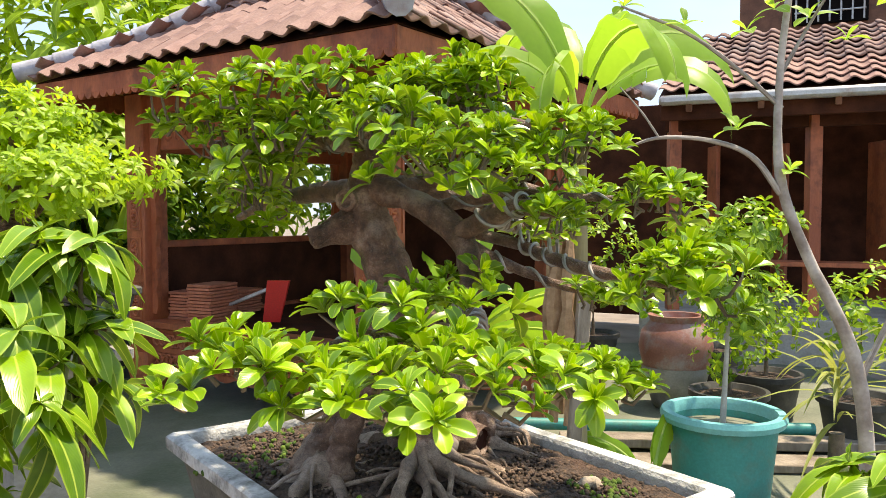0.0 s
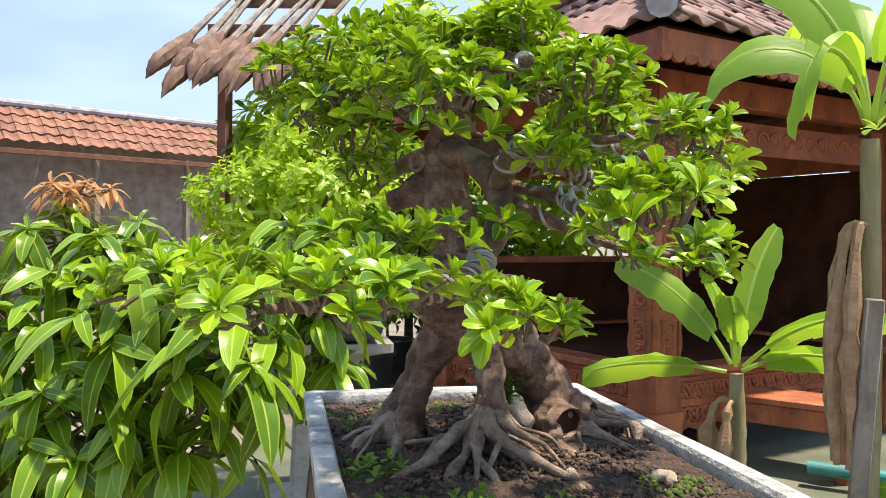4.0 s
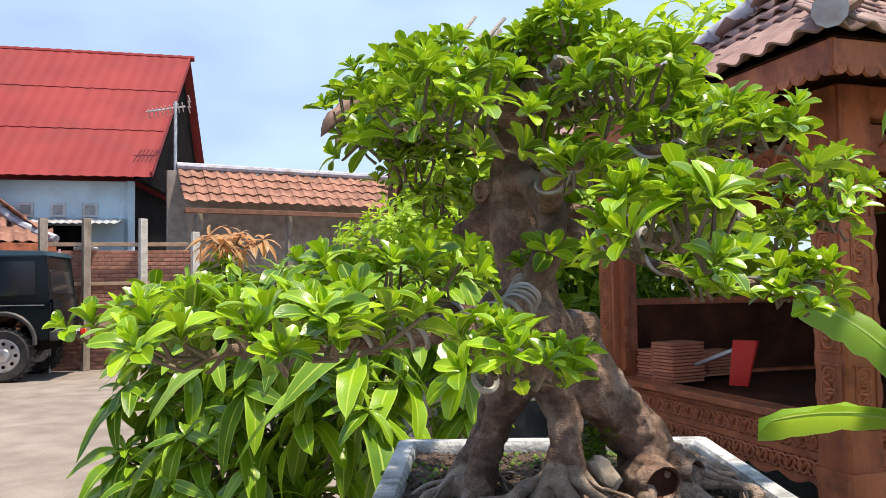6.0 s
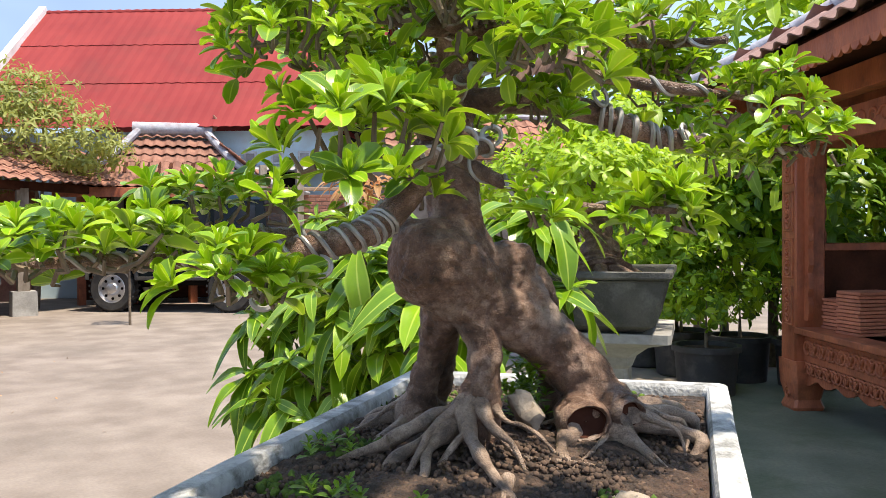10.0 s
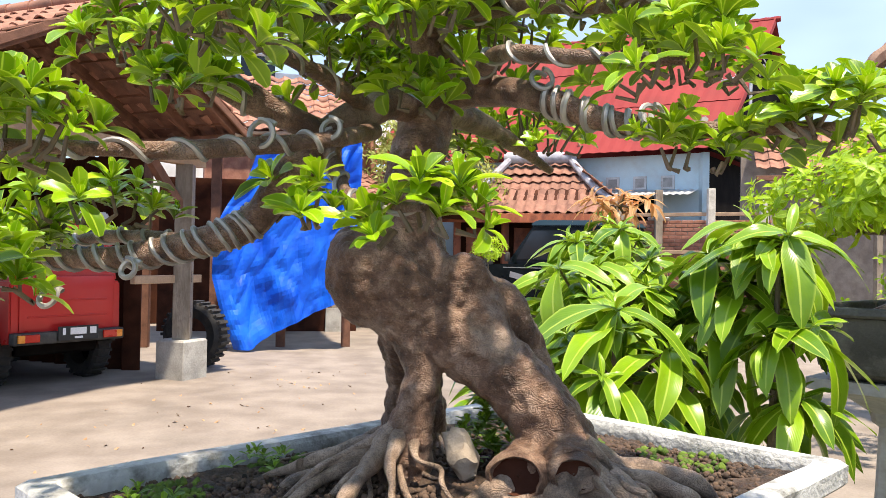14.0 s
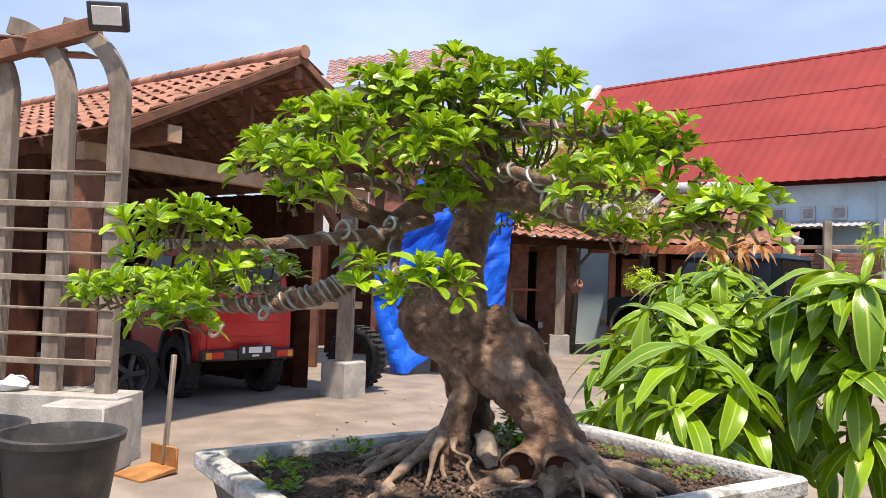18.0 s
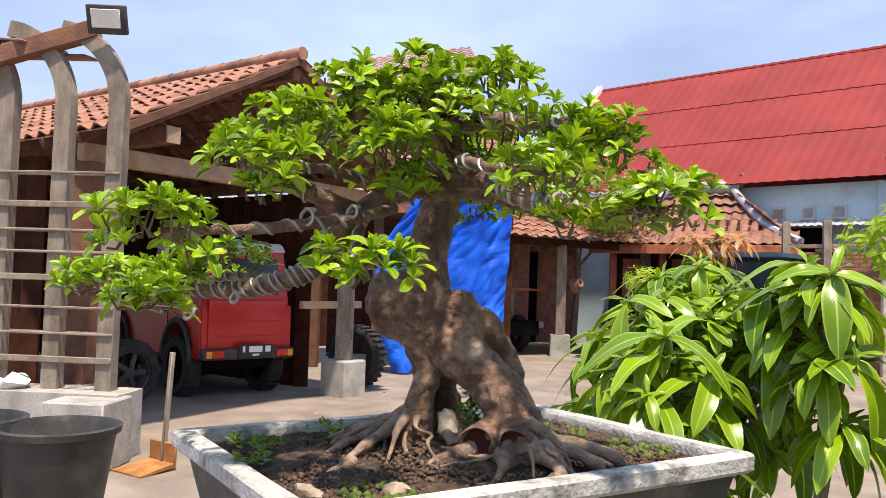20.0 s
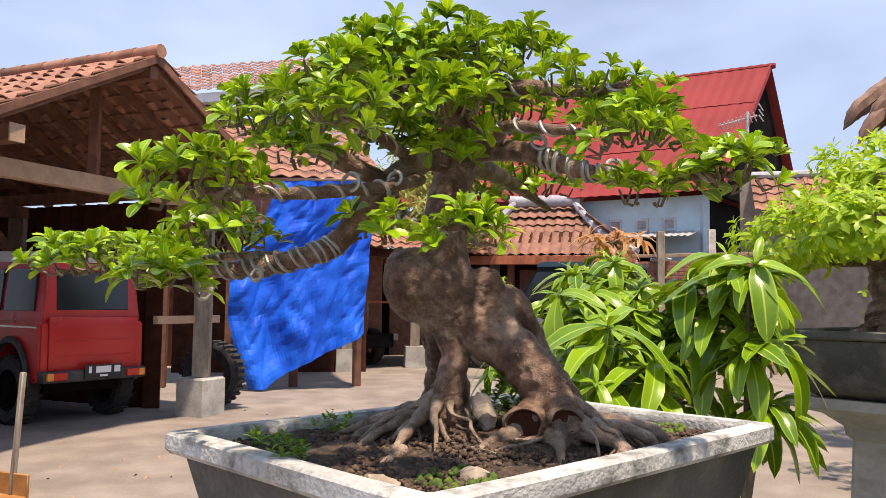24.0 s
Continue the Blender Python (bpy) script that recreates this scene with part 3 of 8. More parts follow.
def planter(m, lx, ly, top, height, label, body_mat, rim_mat):
    pot = thing("bonsai_pot", label, "plant pot", m)
    bm = bmesh.new()
    b = top - height
    loft(bm, [rect_ring(lx * 0.62, ly * 0.6, b, 0.02), rect_ring(lx * 0.80, ly * 0.78, b + 0.04, 0.02), rect_ring(lx * 0.90, ly * 0.875, top - 0.13, 0.02),
              rect_ring(lx * 0.945, ly * 0.93, top - 0.042, 0.015), rect_ring(lx * 0.90, ly * 0.87, top - 0.042, 0.012), rect_ring(lx * 0.82, ly * 0.80, b + 0.06, 0.012)])
    part("body", bm, body_mat, pot, smooth=False)
    bm = bmesh.new()
    c = 0.012
    rings = [rect_ring(lx * 0.93, ly * 0.905, top - 0.040, c), rect_ring(lx * 0.985, ly * 0.98, top - 0.036, c), rect_ring(lx, ly, top - 0.028, c), rect_ring(lx, ly, top - 0.004, c),
             rect_ring(lx - 0.01, ly - 0.01, top, c), rect_ring(lx - 0.07, ly - 0.07, top, c * 0.6), rect_ring(lx - 0.08, ly - 0.08, top - 0.008, c * 0.6),
             rect_ring(lx - 0.09, ly - 0.09, top - 0.07, c * 0.6)]
    vs = [[bm.verts.new(p) for p in r] for r in rings]
    for a, bb in zip(vs, vs[1:]):
        for k in range(8):
            bm.faces.new((a[k], a[(k + 1) % 8], bb[(k + 1) % 8], bb[k]))
    bmesh.ops.subdivide_edges(bm, edges=bm.edges, cuts=5, use_grid_fill=True)
    for v in bm.verts:
        n = noise.noise_vector(v.co * 22)
        v.co += n * 0.0022
    part("rim", bm, rim_mat, pot, "chipped white-painted cement rim", smooth=True)
    return pot


pot = planter(POT_M, 0.925, 0.670, RIM_Z, 0.30, "grey cement bonsai pot with a worn white rim", M_POT, M_RIM)


def pillar(m, top, label):
    p = thing("cement_pillar", label, "pillar", m)
    bm = bmesh.new()
    loft(bm, [rect_ring(0.34, 0.34, 0, 0.01), rect_ring(0.34, 0.34, 0.08, 0.01), rect_ring(0.2, 0.2, 0.12, 0.01), rect_ring(0.17, 0.17, top - 0.2, 0.01)])
    part("shaft", bm, M_CEM, p, smooth=False)
    bm = bmesh.new()
    loft(bm, [rect_ring(0.172, 0.172, top - 0.2, 0.01), rect_ring(0.2, 0.2, top - 0.18, 0.015), rect_ring(0.21, 0.21, top - 0.14, 0.02), rect_ring(0.30, 0.30, top - 0.08, 0.02), rect_ring(0.44, 0.44, top - 0.045, 0.01), rect_ring(0.44, 0.44, top, 0.01)])
    part("capital", bm, M_CEM, p, smooth=False)
    return p


pillar(pose(POT_C.x, POT_C.y, 0, 0, 0, POT_TURN), RIM_Z - 0.30, "grey cement pillar under the bonsai pot")

# soil with a grain of its own
bm = bmesh.new()
bmesh.ops.create_grid(bm, x_segments=110, y_segments=82, size=0.5)
for v in bm.verts:
    v.co.x *= 0.838
    v.co.y *= 0.582
    r = math.hypot(v.co.x / 0.418, v.co.y / 0.29)
    v.co.z = SOIL_Z - 0.012 + 0.028 * max(0, 1 - r) + 0.010 * noise.noise(v.co * 9) + 0.006 * noise.noise(v.co * 45)
soil = part("soil", bm, M_SOIL)
soil.matrix_world = POT_M
tagged(soil, "dark crumbly potting soil in the bonsai pot", "soil", kind="stuff")


def soil_height(x, y):
    q = POT_M.inverted() @ Vector((x, y, 0))
    r = math.hypot(q.x / 0.418, q.y / 0.29)
    return SOIL_Z - 0.012 + 0.028 * max(0, 1 - r)


def crumb(seed, size=1.0, material=None):
    bm = bmesh.new()
    bmesh.ops.create_icosphere(bm, subdivisions=1, radius=size)
    rng = random.Random(seed)
    for v in bm.verts:
        v.co *= rng.uniform(0.7, 1.25)
    me = bpy.data.meshes.new("crumb")
    bm.to_mesh(me)
    bm.free()
    me.materials.append(material)
    return me


rng = random.Random(5)
grits = [crumb(k, 1.0, M_GRIT) for k in range(4)]
placed = []
for k in range(4600):
    x, y = rng.uniform(-0.415, 0.415), rng.uniform(-0.288, 0.288)
    w = POT_M @ Vector((x, y, 0))
    placed.append((rng.choice(grits), Matrix.Translation((w.x, w.y, soil_height(w.x, w.y) + 0.001)) @ Euler((rng.random() * 6, rng.random() * 6, 0)).to_matrix().to_4x4() @ Matrix.Scale(rng.uniform(0.0018, 0.0055), 4)))
tagged(join_copies("soil_grit", placed), "small crumbs of grit lying on the soil", "grit", kind="stuff")
mosses = [crumb(k + 9, 1.0, M_MOSS) for k in range(3)]
placed = []
for cx, cy, cr in ((-0.30, -0.10, 0.10), (-0.22, -0.26, 0.09), (-0.36, 0.12, 0.07), (0.12, -0.24, 0.06), (0.28, 0.2, 0.06), (0.3, -0.22, 0.05)):
    for k in range(60):
        a, r = rng.random() * 6.28, cr * math.sqrt(rng.random())
        w = POT_M @ Vector((cx + r * math.cos(a), cy + r * math.sin(a), 0))
        placed.append((rng.choice(mosses), Matrix.Translation((w.x, w.y, soil_height(w.x, w.y) + 0.002)) @ Matrix.Scale(rng.uniform(0.003, 0.008), 4)))
tagged(join_copies("moss", placed), "tufts of green moss on the potting soil", "moss", kind="stuff")

bonsai = thing("bonsai_tree", "old ficus bonsai with a swollen trunk, stilt roots and wired branches", "bonsai")
bm = bmesh.new()
# swollen trunk and its legs: x, y, z, radius
limb(bm, [(0.36, 3.61, 1.335, 0.05), (0.358, 3.605, 1.39, 0.058), (0.35, 3.60, 1.44, 0.047), (0.34, 3.604, 1.49, 0.043), (0.317, 3.615, 1.55, 0.040), (0.299, 3.63, 1.61, 0.039), (0.307, 3.635, 1.67, 0.035), (0.32, 3.63, 1.735, 0.032), (0.345, 3.62, 1.79, 0.026), (0.37, 3.60, 1.84, 0.014)], sides=20)
# the bulb lies across the legs
limb(bm, [(0.352, 3.490, 1.396, 0.036), (0.354, 3.516, 1.394, 0.061), (0.36, 3.557, 1.382, 0.069), (0.37, 3.605, 1.358, 0.066), (0.38, 3.65, 1.362, 0.050), (0.392, 3.684, 1.384, 0.042), (0.397, 3.704, 1.398, 0.028)], sides=22)
limb(bm, [(0.365, 3.575, 1.365, 0.05), (0.375, 3.61, 1.338, 0.052), (0.39, 3.645, 1.315, 0.050), (0.412, 3.685, 1.292, 0.048), (0.430, 3.732, 1.252, 0.047), (0.445, 3.770, 1.212, 0.048), (0.455, 3.788, 1.175, 0.051), (0.462, 3.79, 1.14, 0.062), (0.468, 3.788, 1.09, 0.072)], sides=20)
limb(bm, [(0.388, 3.685, 1.375, 0.036), (0.400, 3.69, 1.335, 0.040), (0.420, 3.70, 1.29, 0.044)], sides=16)
limb(bm, [(0.374, 3.612, 1.345, 0.050), (0.387, 3.618, 1.295, 0.037), (0.398, 3.617, 1.25, 0.0275), (0.408, 3.608, 1.21, 0.027), (0.413, 3.600, 1.17, 0.033), (0.413, 3.592, 1.09, 0.042)], sides=16)
limb(bm, [(0.355, 3.59, 1.34, 0.05), (0.285, 3.618, 1.275, 0.033), (0.240, 3.64, 1.20, 0.031), (0.21, 3.645, 1.15, 0.037), (0.19, 3.645, 1.09, 0.05)], sides=14)
limb(bm, [(0.345, 3.59, 1.32, 0.04), (0.29, 3.602, 1.25, 0.025), (0.262, 3.60, 1.18, 0.024), (0.245, 3.59, 1.09, 0.036)], sides=14)
limb(bm, [(0.382, 3.685, 1.365, 0.030), (0.384, 3.725, 1.352, 0.027), (0.384, 3.756, 1.315, 0.025), (0.37, 3.782, 1.255, 0.023), (0.355, 3.795, 1.18, 0.024), (0.345, 3.79, 1.08, 0.036)], sides=14)
# cut stubs with hollow faces
for a, b, r in (((0.46, 3.755, 1.15), (0.500, 3.727, 1.143), 0.038), ((0.49, 3.79, 1.16), (0.523, 3.787, 1.154), 0.037)):
    limb(bm, [(*a, r), (*[(i + j) / 2 for i, j in zip(a, b)], r), (*b, r * 0.92)], n=3, sides=14)
# stub at the old cut under the first bend
limb(bm, [(0.29, 3.625, 1.575, 0.038), (0.25, 3.62, 1.56, 0.03), (0.205, 3.615, 1.543, 0.018)], n=4, sides=14)
# surface roots
ROOTS = [[(x + sx, y + sy, z, r) for x, y, z, r in pts] for sx, sy, pts in ((0.0, 0.015, p) if p[0][0] < 0.25 else (0.01, 0.01, p) if p[0][1] < 3.6 else (-0.015, 0, p) for p in (
    [(0.40, 3.56, 1.17, 0.028), (0.46, 3.53, 1.145, 0.021), (0.54, 3.50, 1.125, 0.016), (0.60, 3.485, 1.105, 0.013), (0.68, 3.47, 1.075, 0.009)],
    [(0.39, 3.56, 1.165, 0.027), (0.375, 3.50, 1.15, 0.02), (0.36, 3.45, 1.125, 0.018), (0.335, 3.44, 1.10, 0.017), (0.33, 3.43, 1.07, 0.015)],
    [(0.395, 3.555, 1.15, 0.026), (0.43, 3.49, 1.13, 0.018), (0.48, 3.43, 1.11, 0.014), (0.50, 3.37, 1.075, 0.01)],
    [(0.40, 3.55, 1.15, 0.026), (0.41, 3.49, 1.135, 0.02), (0.405, 3.44, 1.11, 0.016), (0.40, 3.42, 1.07, 0.014)],
    [(0.21, 3.605, 1.12, 0.04), (0.15, 3.58, 1.105, 0.024), (0.09, 3.55, 1.085, 0.014)],
    [(0.21, 3.60, 1.13, 0.035), (0.19, 3.53, 1.105, 0.02), (0.165, 3.46, 1.08, 0.010)],
    [(0.215, 3.605, 1.13, 0.04), (0.255, 3.54, 1.12, 0.026), (0.27, 3.50, 1.10, 0.02), (0.275, 3.46, 1.07, 0.016)],
    [(0.20, 3.62, 1.12, 0.04), (0.14, 3.66, 1.10, 0.024), (0.08, 3.71, 1.075, 0.012)],
    [(0.49, 3.80, 1.16, 0.034), (0.53, 3.86, 1.145, 0.026), (0.57, 3.92, 1.135, 0.024), (0.60, 3.965, 1.115, 0.018), (0.65, 4.0, 1.075, 0.012)],
    [(0.49, 3.815, 1.155, 0.032), (0.49, 3.89, 1.145, 0.023), (0.51, 3.96, 1.13, 0.020), (0.53, 4.04, 1.08, 0.011)],
    [(0.51, 3.80, 1.15, 0.036), (0.57, 3.845, 1.135, 0.023), (0.63, 3.865, 1.12, 0.018), (0.67, 3.87, 1.095, 0.014), (0.70, 3.86, 1.07, 0.010)],
    [(0.53, 3.83, 1.14, 0.024), (0.61, 3.90, 1.12, 0.016), (0.66, 3.94, 1.10, 0.012), (0.71, 3.95, 1.07, 0.008)],
    [(0.53, 3.77, 1.13, 0.028), (0.60, 3.765, 1.112, 0.016), (0.67, 3.75, 1.08, 0.009)],
    [(0.51, 3.715, 1.13, 0.024), (0.54, 3.66, 1.12, 0.017), (0.59, 3.63, 1.105, 0.014), (0.66, 3.63, 1.075, 0.009)],
    [(0.47, 3.82, 1.13, 0.03), (0.43, 3.89, 1.11, 0.018), (0.38, 3.97, 1.08, 0.010)],
    [(0.31, 3.80, 1.11, 0.035), (0.26, 3.87, 1.095, 0.018), (0.22, 3.92, 1.075, 0.010)],
    [(0.56, 3.505, 1.12, 0.012), (0.60, 3.45, 1.10, 0.009), (0.63, 3.42, 1.075, 0.006)],
    [(0.36, 3.455, 1.13, 0.012), (0.31, 3.41, 1.105, 0.008), (0.27, 3.37, 1.078, 0.005)],
)) ]
rngr = random.Random(17)
for cx, cy, n in ((0.41, 3.58, 7), (0.475, 3.795, 8), (0.215, 3.625, 7)):
    for k in range(n):
        a = 2 * math.pi * k / n + rngr.uniform(-0.3, 0.3)
        far = rngr.uniform(0.13, 0.24)
        bend = rngr.uniform(-0.5, 0.5)
        r0 = rngr.uniform(0.005, 0.010)
        pts = []
        for j in range(5):
            f = j / 4
            q = a + bend * f
            pts.append((cx + far * f * math.cos(q), cy + far * f * math.sin(q), 1.155 - 0.052 * f ** 0.7 + 0.006 * math.sin(f * 9 + k), r0 * (1.2 - 0.8 * f)))
        ROOTS.append(pts)
for cx, cy, n, a0, a1 in ((0.412, 3.592, 5, -2.3, 0.4), (0.478, 3.80, 6, 0.25, 1.7)):
    for k in range(n):
        a = a0 + (a1 - a0) * k / (n - 1) + rngr.uniform(-0.12, 0.12)
        far = rngr.uniform(0.09, 0.17)
        r0 = rngr.uniform(0.007, 0.0115)
        pts = [(cx + (0.018 + far * f) * math.cos(a + 0.4 * f * math.sin(k * 2.3)), cy + (0.018 + far * f) * math.sin(a + 0.4 * f * math.sin(k * 2.3)), 1.185 - 0.058 * f ** 0.55 - 0.042 * max(0, f - 0.75) * 4, r0 * (1.35 - 0.75 * f)) for f in (0, 0.22, 0.45, 0.7, 1.0)]
        ROOTS.append(pts)
trunk = part("trunk", bm, M_BARK, bonsai)
rm = trunk.modifiers.new("fuse", 'REMESH')
rm.mode, rm.voxel_size, rm.use_smooth_shade = 'VOXEL', 0.0030, True
sm = trunk.modifiers.new("soften", 'SMOOTH')
sm.factor, sm.iterations = 0.5, 2
tx = bpy.data.textures.new("bark_lumps", 'CLOUDS')
tx.noise_scale, tx.noise_depth = 0.040, 4
dm = trunk.modifiers.new("lumps", 'DISPLACE')
dm.texture, dm.strength, dm.mid_level, dm.texture_coords = tx, 0.015, 0.5, 'LOCAL'
tx = bpy.data.textures.new("bark_folds", 'MUSGRAVE')
tx.musgrave_type, tx.noise_scale, tx.octaves = 'RIDGED_MULTIFRACTAL', 0.045, 3
dm = trunk.modifiers.new("folds", 'DISPLACE')
dm.texture, dm.strength, dm.mid_level, dm.texture_coords = tx, -0.0035, 0.5, 'LOCAL'
tx = bpy.data.textures.new("bark_grain", 'CLOUDS')
tx.noise_scale, tx.noise_depth = 0.011, 3
dm = trunk.modifiers.new("grain", 'DISPLACE')
dm.texture, dm.strength, dm.mid_level, dm.texture_coords = tx, 0.0042, 0.5, 'LOCAL'

def in_pot(p):
    q = POT_M.inverted() @ Vector((p[0], p[1], 0))
    q.x, q.y = max(-0.395, min(0.395, q.x)), max(-0.268, min(0.268, q.y))
    q = POT_M @ q
    return (q.x, q.y, p[2], p[3])


for pts in ROOTS:
    bm = bmesh.new()
    pts = [in_pot(p) for p in pts]
    limb(bm, [(x + 0.010 * math.sin(k * 2.1 + y * 40), y + 0.010 * math.sin(k * 1.7 + x * 50), z, r * (0.54 if k else 0.85) * (1 + 0.16 * math.sin(k * 2.7 + x * 90))) for k, (x, y, z, r) in enumerate(pts)], n=6, sides=10, wob=0.5)
    part("root", bm, M_ROOT, bonsai)

# hollows of the two old cuts: a rolled lip of bark, dark wood inside
for c, d, r in (((0.519, 3.717, 1.148), (0.85, -0.50, 0.12), 0.025), ((0.545, 3.785, 1.156), (1, -0.05, 0.12), 0.021)):
    bm = bmesh.new()
    oval = aim(c, (0, 0, 1), d) @ Matrix.Diagonal((1.25, 0.95, 1, 1))
    lathe(bm, [(r * 1.36, -0.024), (r * 1.22, -0.008), (r * 1.06, -0.001), (r * 0.97, -0.004), (r * 0.93, -0.012)], 20, oval, close=False)
    for v in bm.verts:
        v.co += noise.noise_vector(v.co * 60) * 0.004
    hol = part("hollow", bm, M_BARK, bonsai, "rolled lip of an old cut")
    bm = bmesh.new()
    lathe(bm, [(r * 0.97, -0.008), (r * 0.85, -0.015), (r * 0.5, -0.017), (0.001, -0.014)], 18, oval, close=False)
    part("heartwood", bm, M_TEAK_D, hol)
bm = bmesh.new()
lathe(bm, [(0.020, -0.006), (0.019, 0.002), (0.013, 0.003), (0.009, -0.006), (0.002, -0.010)], 16, aim((0.268, 3.593, 1.613), (0, 0, 1), (-0.25, -1, 0.1)))
part("knot_hole", bm, M_BARK, bonsai, "ring of bark round an old knot hole")

# branches: x, y, z, radius
BRANCHES = [
    [(0.32, 3.61, 1.635, 0.028), (0.40, 3.545, 1.605, 0.027), (0.465, 3.485, 1.555, 0.025), (0.485, 3.435, 1.495, 0.023), (0.475, 3.40, 1.45, 0.022), (0.485, 3.345, 1.425, 0.020), (0.45, 3.25, 1.405, 0.017), (0.42, 3.13, 1.40, 0.012), (0.40, 3.0, 1.40, 0.007)],
    [(0.475, 3.33, 1.42, 0.013), (0.40, 3.26, 1.43, 0.011), (0.32, 3.18, 1.43, 0.009), (0.24, 3.10, 1.42, 0.006)],
    [(0.46, 3.49, 1.555, 0.020), (0.52, 3.395, 1.59, 0.020), (0.555, 3.355, 1.60, 0.013), (0.60, 3.32, 1.59, 0.007)],
    [(0.44, 3.545, 1.57, 0.014), (0.563, 3.494, 1.54, 0.012), (0.60, 3.423, 1.525, 0.011), (0.66, 3.33, 1.508, 0.010), (0.74, 3.22, 1.498, 0.006)],
    [(0.33, 3.64, 1.64, 0.026), (0.41, 3.70, 1.635, 0.024), (0.50, 3.745, 1.61, 0.020), (0.555, 3.815, 1.575, 0.016), (0.62, 3.90, 1.558, 0.011), (0.69, 4.01, 1.555, 0.006)],
    [(0.38, 3.69, 1.65, 0.016), (0.54, 3.68, 1.65, 0.012), (0.66, 3.73, 1.62, 0.009), (0.74, 3.82, 1.60, 0.004)],
    [(0.42, 3.545, 1.60, 0.014), (0.54, 3.47, 1.62, 0.010), (0.66, 3.42, 1.615, 0.008), (0.77, 3.40, 1.61, 0.004)],
    [(0.46, 3.49, 1.55, 0.014), (0.56, 3.50, 1.50, 0.010), (0.67, 3.52, 1.462, 0.008), (0.79, 3.57, 1.452, 0.004)],
    [(0.29, 3.64, 1.63, 0.03), (0.20, 3.72, 1.63, 0.024), (0.10, 3.80, 1.615, 0.016), (0.0, 3.90, 1.58, 0.008)],
    [(0.31, 3.64, 1.71, 0.024), (0.20, 3.66, 1.725, 0.018), (0.09, 3.68, 1.725, 0.012), (0.0, 3.70, 1.72, 0.007)],
    [(0.33, 3.62, 1.745, 0.022), (0.39, 3.57, 1.755, 0.023), (0.45, 3.515, 1.755, 0.019), (0.52, 3.43, 1.735, 0.014), (0.56, 3.34, 1.715, 0.008)],
    [(0.34, 3.61, 1.75, 0.024), (0.34, 3.49, 1.75, 0.017), (0.34, 3.37, 1.725, 0.009)],
    [(0.34, 3.63, 1.745, 0.024), (0.44, 3.72, 1.745, 0.018), (0.54, 3.82, 1.715, 0.010), (0.66, 3.85, 1.70, 0.006)],
    [(0.33, 3.63, 1.75, 0.022), (0.28, 3.72, 1.77, 0.014), (0.23, 3.79, 1.775, 0.008)],
]
for pts in BRANCHES:
    bm = bmesh.new()
    limb(bm, [(x, y, z, r * 0.86) for x, y, z, r in pts], n=7, sides=12, wob=0.25)
    part("branch", bm, M_BARK, bonsai)


def coil(pts, turns, wire, gap=1.0, f0=0.0, f1=1.0):
    """Wire wound round a branch."""
    s = spline(pts, 10)
    n = int(turns * 14)
    out = []
    for i in range(n + 1):
        u = (f0 + (f1 - f0) * i / n) * (len(s) - 1)
        k = min(int(u), len(s) - 2)
        q = s[k] * (1 - (u - k)) + s[k + 1] * (u - k)
        t = Vector(s[k + 1][:3] - s[k][:3]).normalized()
        e1 = t.orthogonal().normalized()
        e1 = (Vector((0, 0, 1)) - t * t.z).normalized() if abs(t.z) < 0.9 else e1
        e2 = t.cross(e1)
        a = 2 * math.pi * turns * i / n
        out.append(Vector(q[:3]) + (e1 * math.cos(a) + e2 * math.sin(a)) * (q[3] * 0.86 + wire * 0.45) * gap)
    return out


def add_wire(points, r):
    bm = bmesh.new()
    tube(bm, points, r, 6)
    part("wire", bm, M_WIRE, bonsai, "grey aluminium training wire")


for k, turns, f0, f1, thick in ((0, 9, 0.48, 0.95, 0.0034), (0, 9, 0.50, 0.97, 0.0028), (2, 3, 0.2, 1.0, 0.0034), (3, 6, 0.25, 0.95, 0.0030), (4, 7, 0.42, 0.80, 0.0042), (4, 7, 0.44, 0.98, 0.0036),
                               (5, 5, 0.1, 0.9, 0.0028), (6, 4, 0.1, 0.9, 0.0026), (1, 6, 0.0, 1.0, 0.0030), (7, 4, 0.2, 1.0, 0.0028), (9, 4, 0.1, 0.9, 0.0030), (10, 5, 0.0, 1.0, 0.0036), (11, 4, 0.2, 1.0, 0.0030), (12, 5, 0.1, 1.0, 0.0034)):
    add_wire(coil(BRANCHES[k], turns, thick, f0=f0, f1=f1), thick)
# curled wire ends
for c, ax, r in (((0.530, 3.277, 1.390), (0.8, -0.3, 0.3), 0.012), ((0.55, 3.36, 1.605), (0.5, -0.8, 0.1), 0.017), ((0.585, 3.85, 1.575), (0.9, 0.2, 0.1), 0.015), ((0.548, 3.20, 1.358), (0.7, -0.2, 0.4), 0.013), ((0.603, 3.423, 1.535), (0.9, -0.3, 0.1), 0.016), ((0.566, 3.494, 1.548), (0.9, -0.3, 0.2), 0.013), ((0.515, 3.74, 1.625), (0.9, 0.2, 0.3), 0.014)):
    d = Vector(ax).normalized()
    e1 = d.orthogonal().normalized()
    e2 = d.cross(e1)
    add_wire([Vector(c) + (e1 * math.cos(a) + e2 * math.sin(a)) * r * (1 - 0.03 * a) + d * (a * 0.002) for a in np.linspace(0, 7.2, 26)], 0.0032)

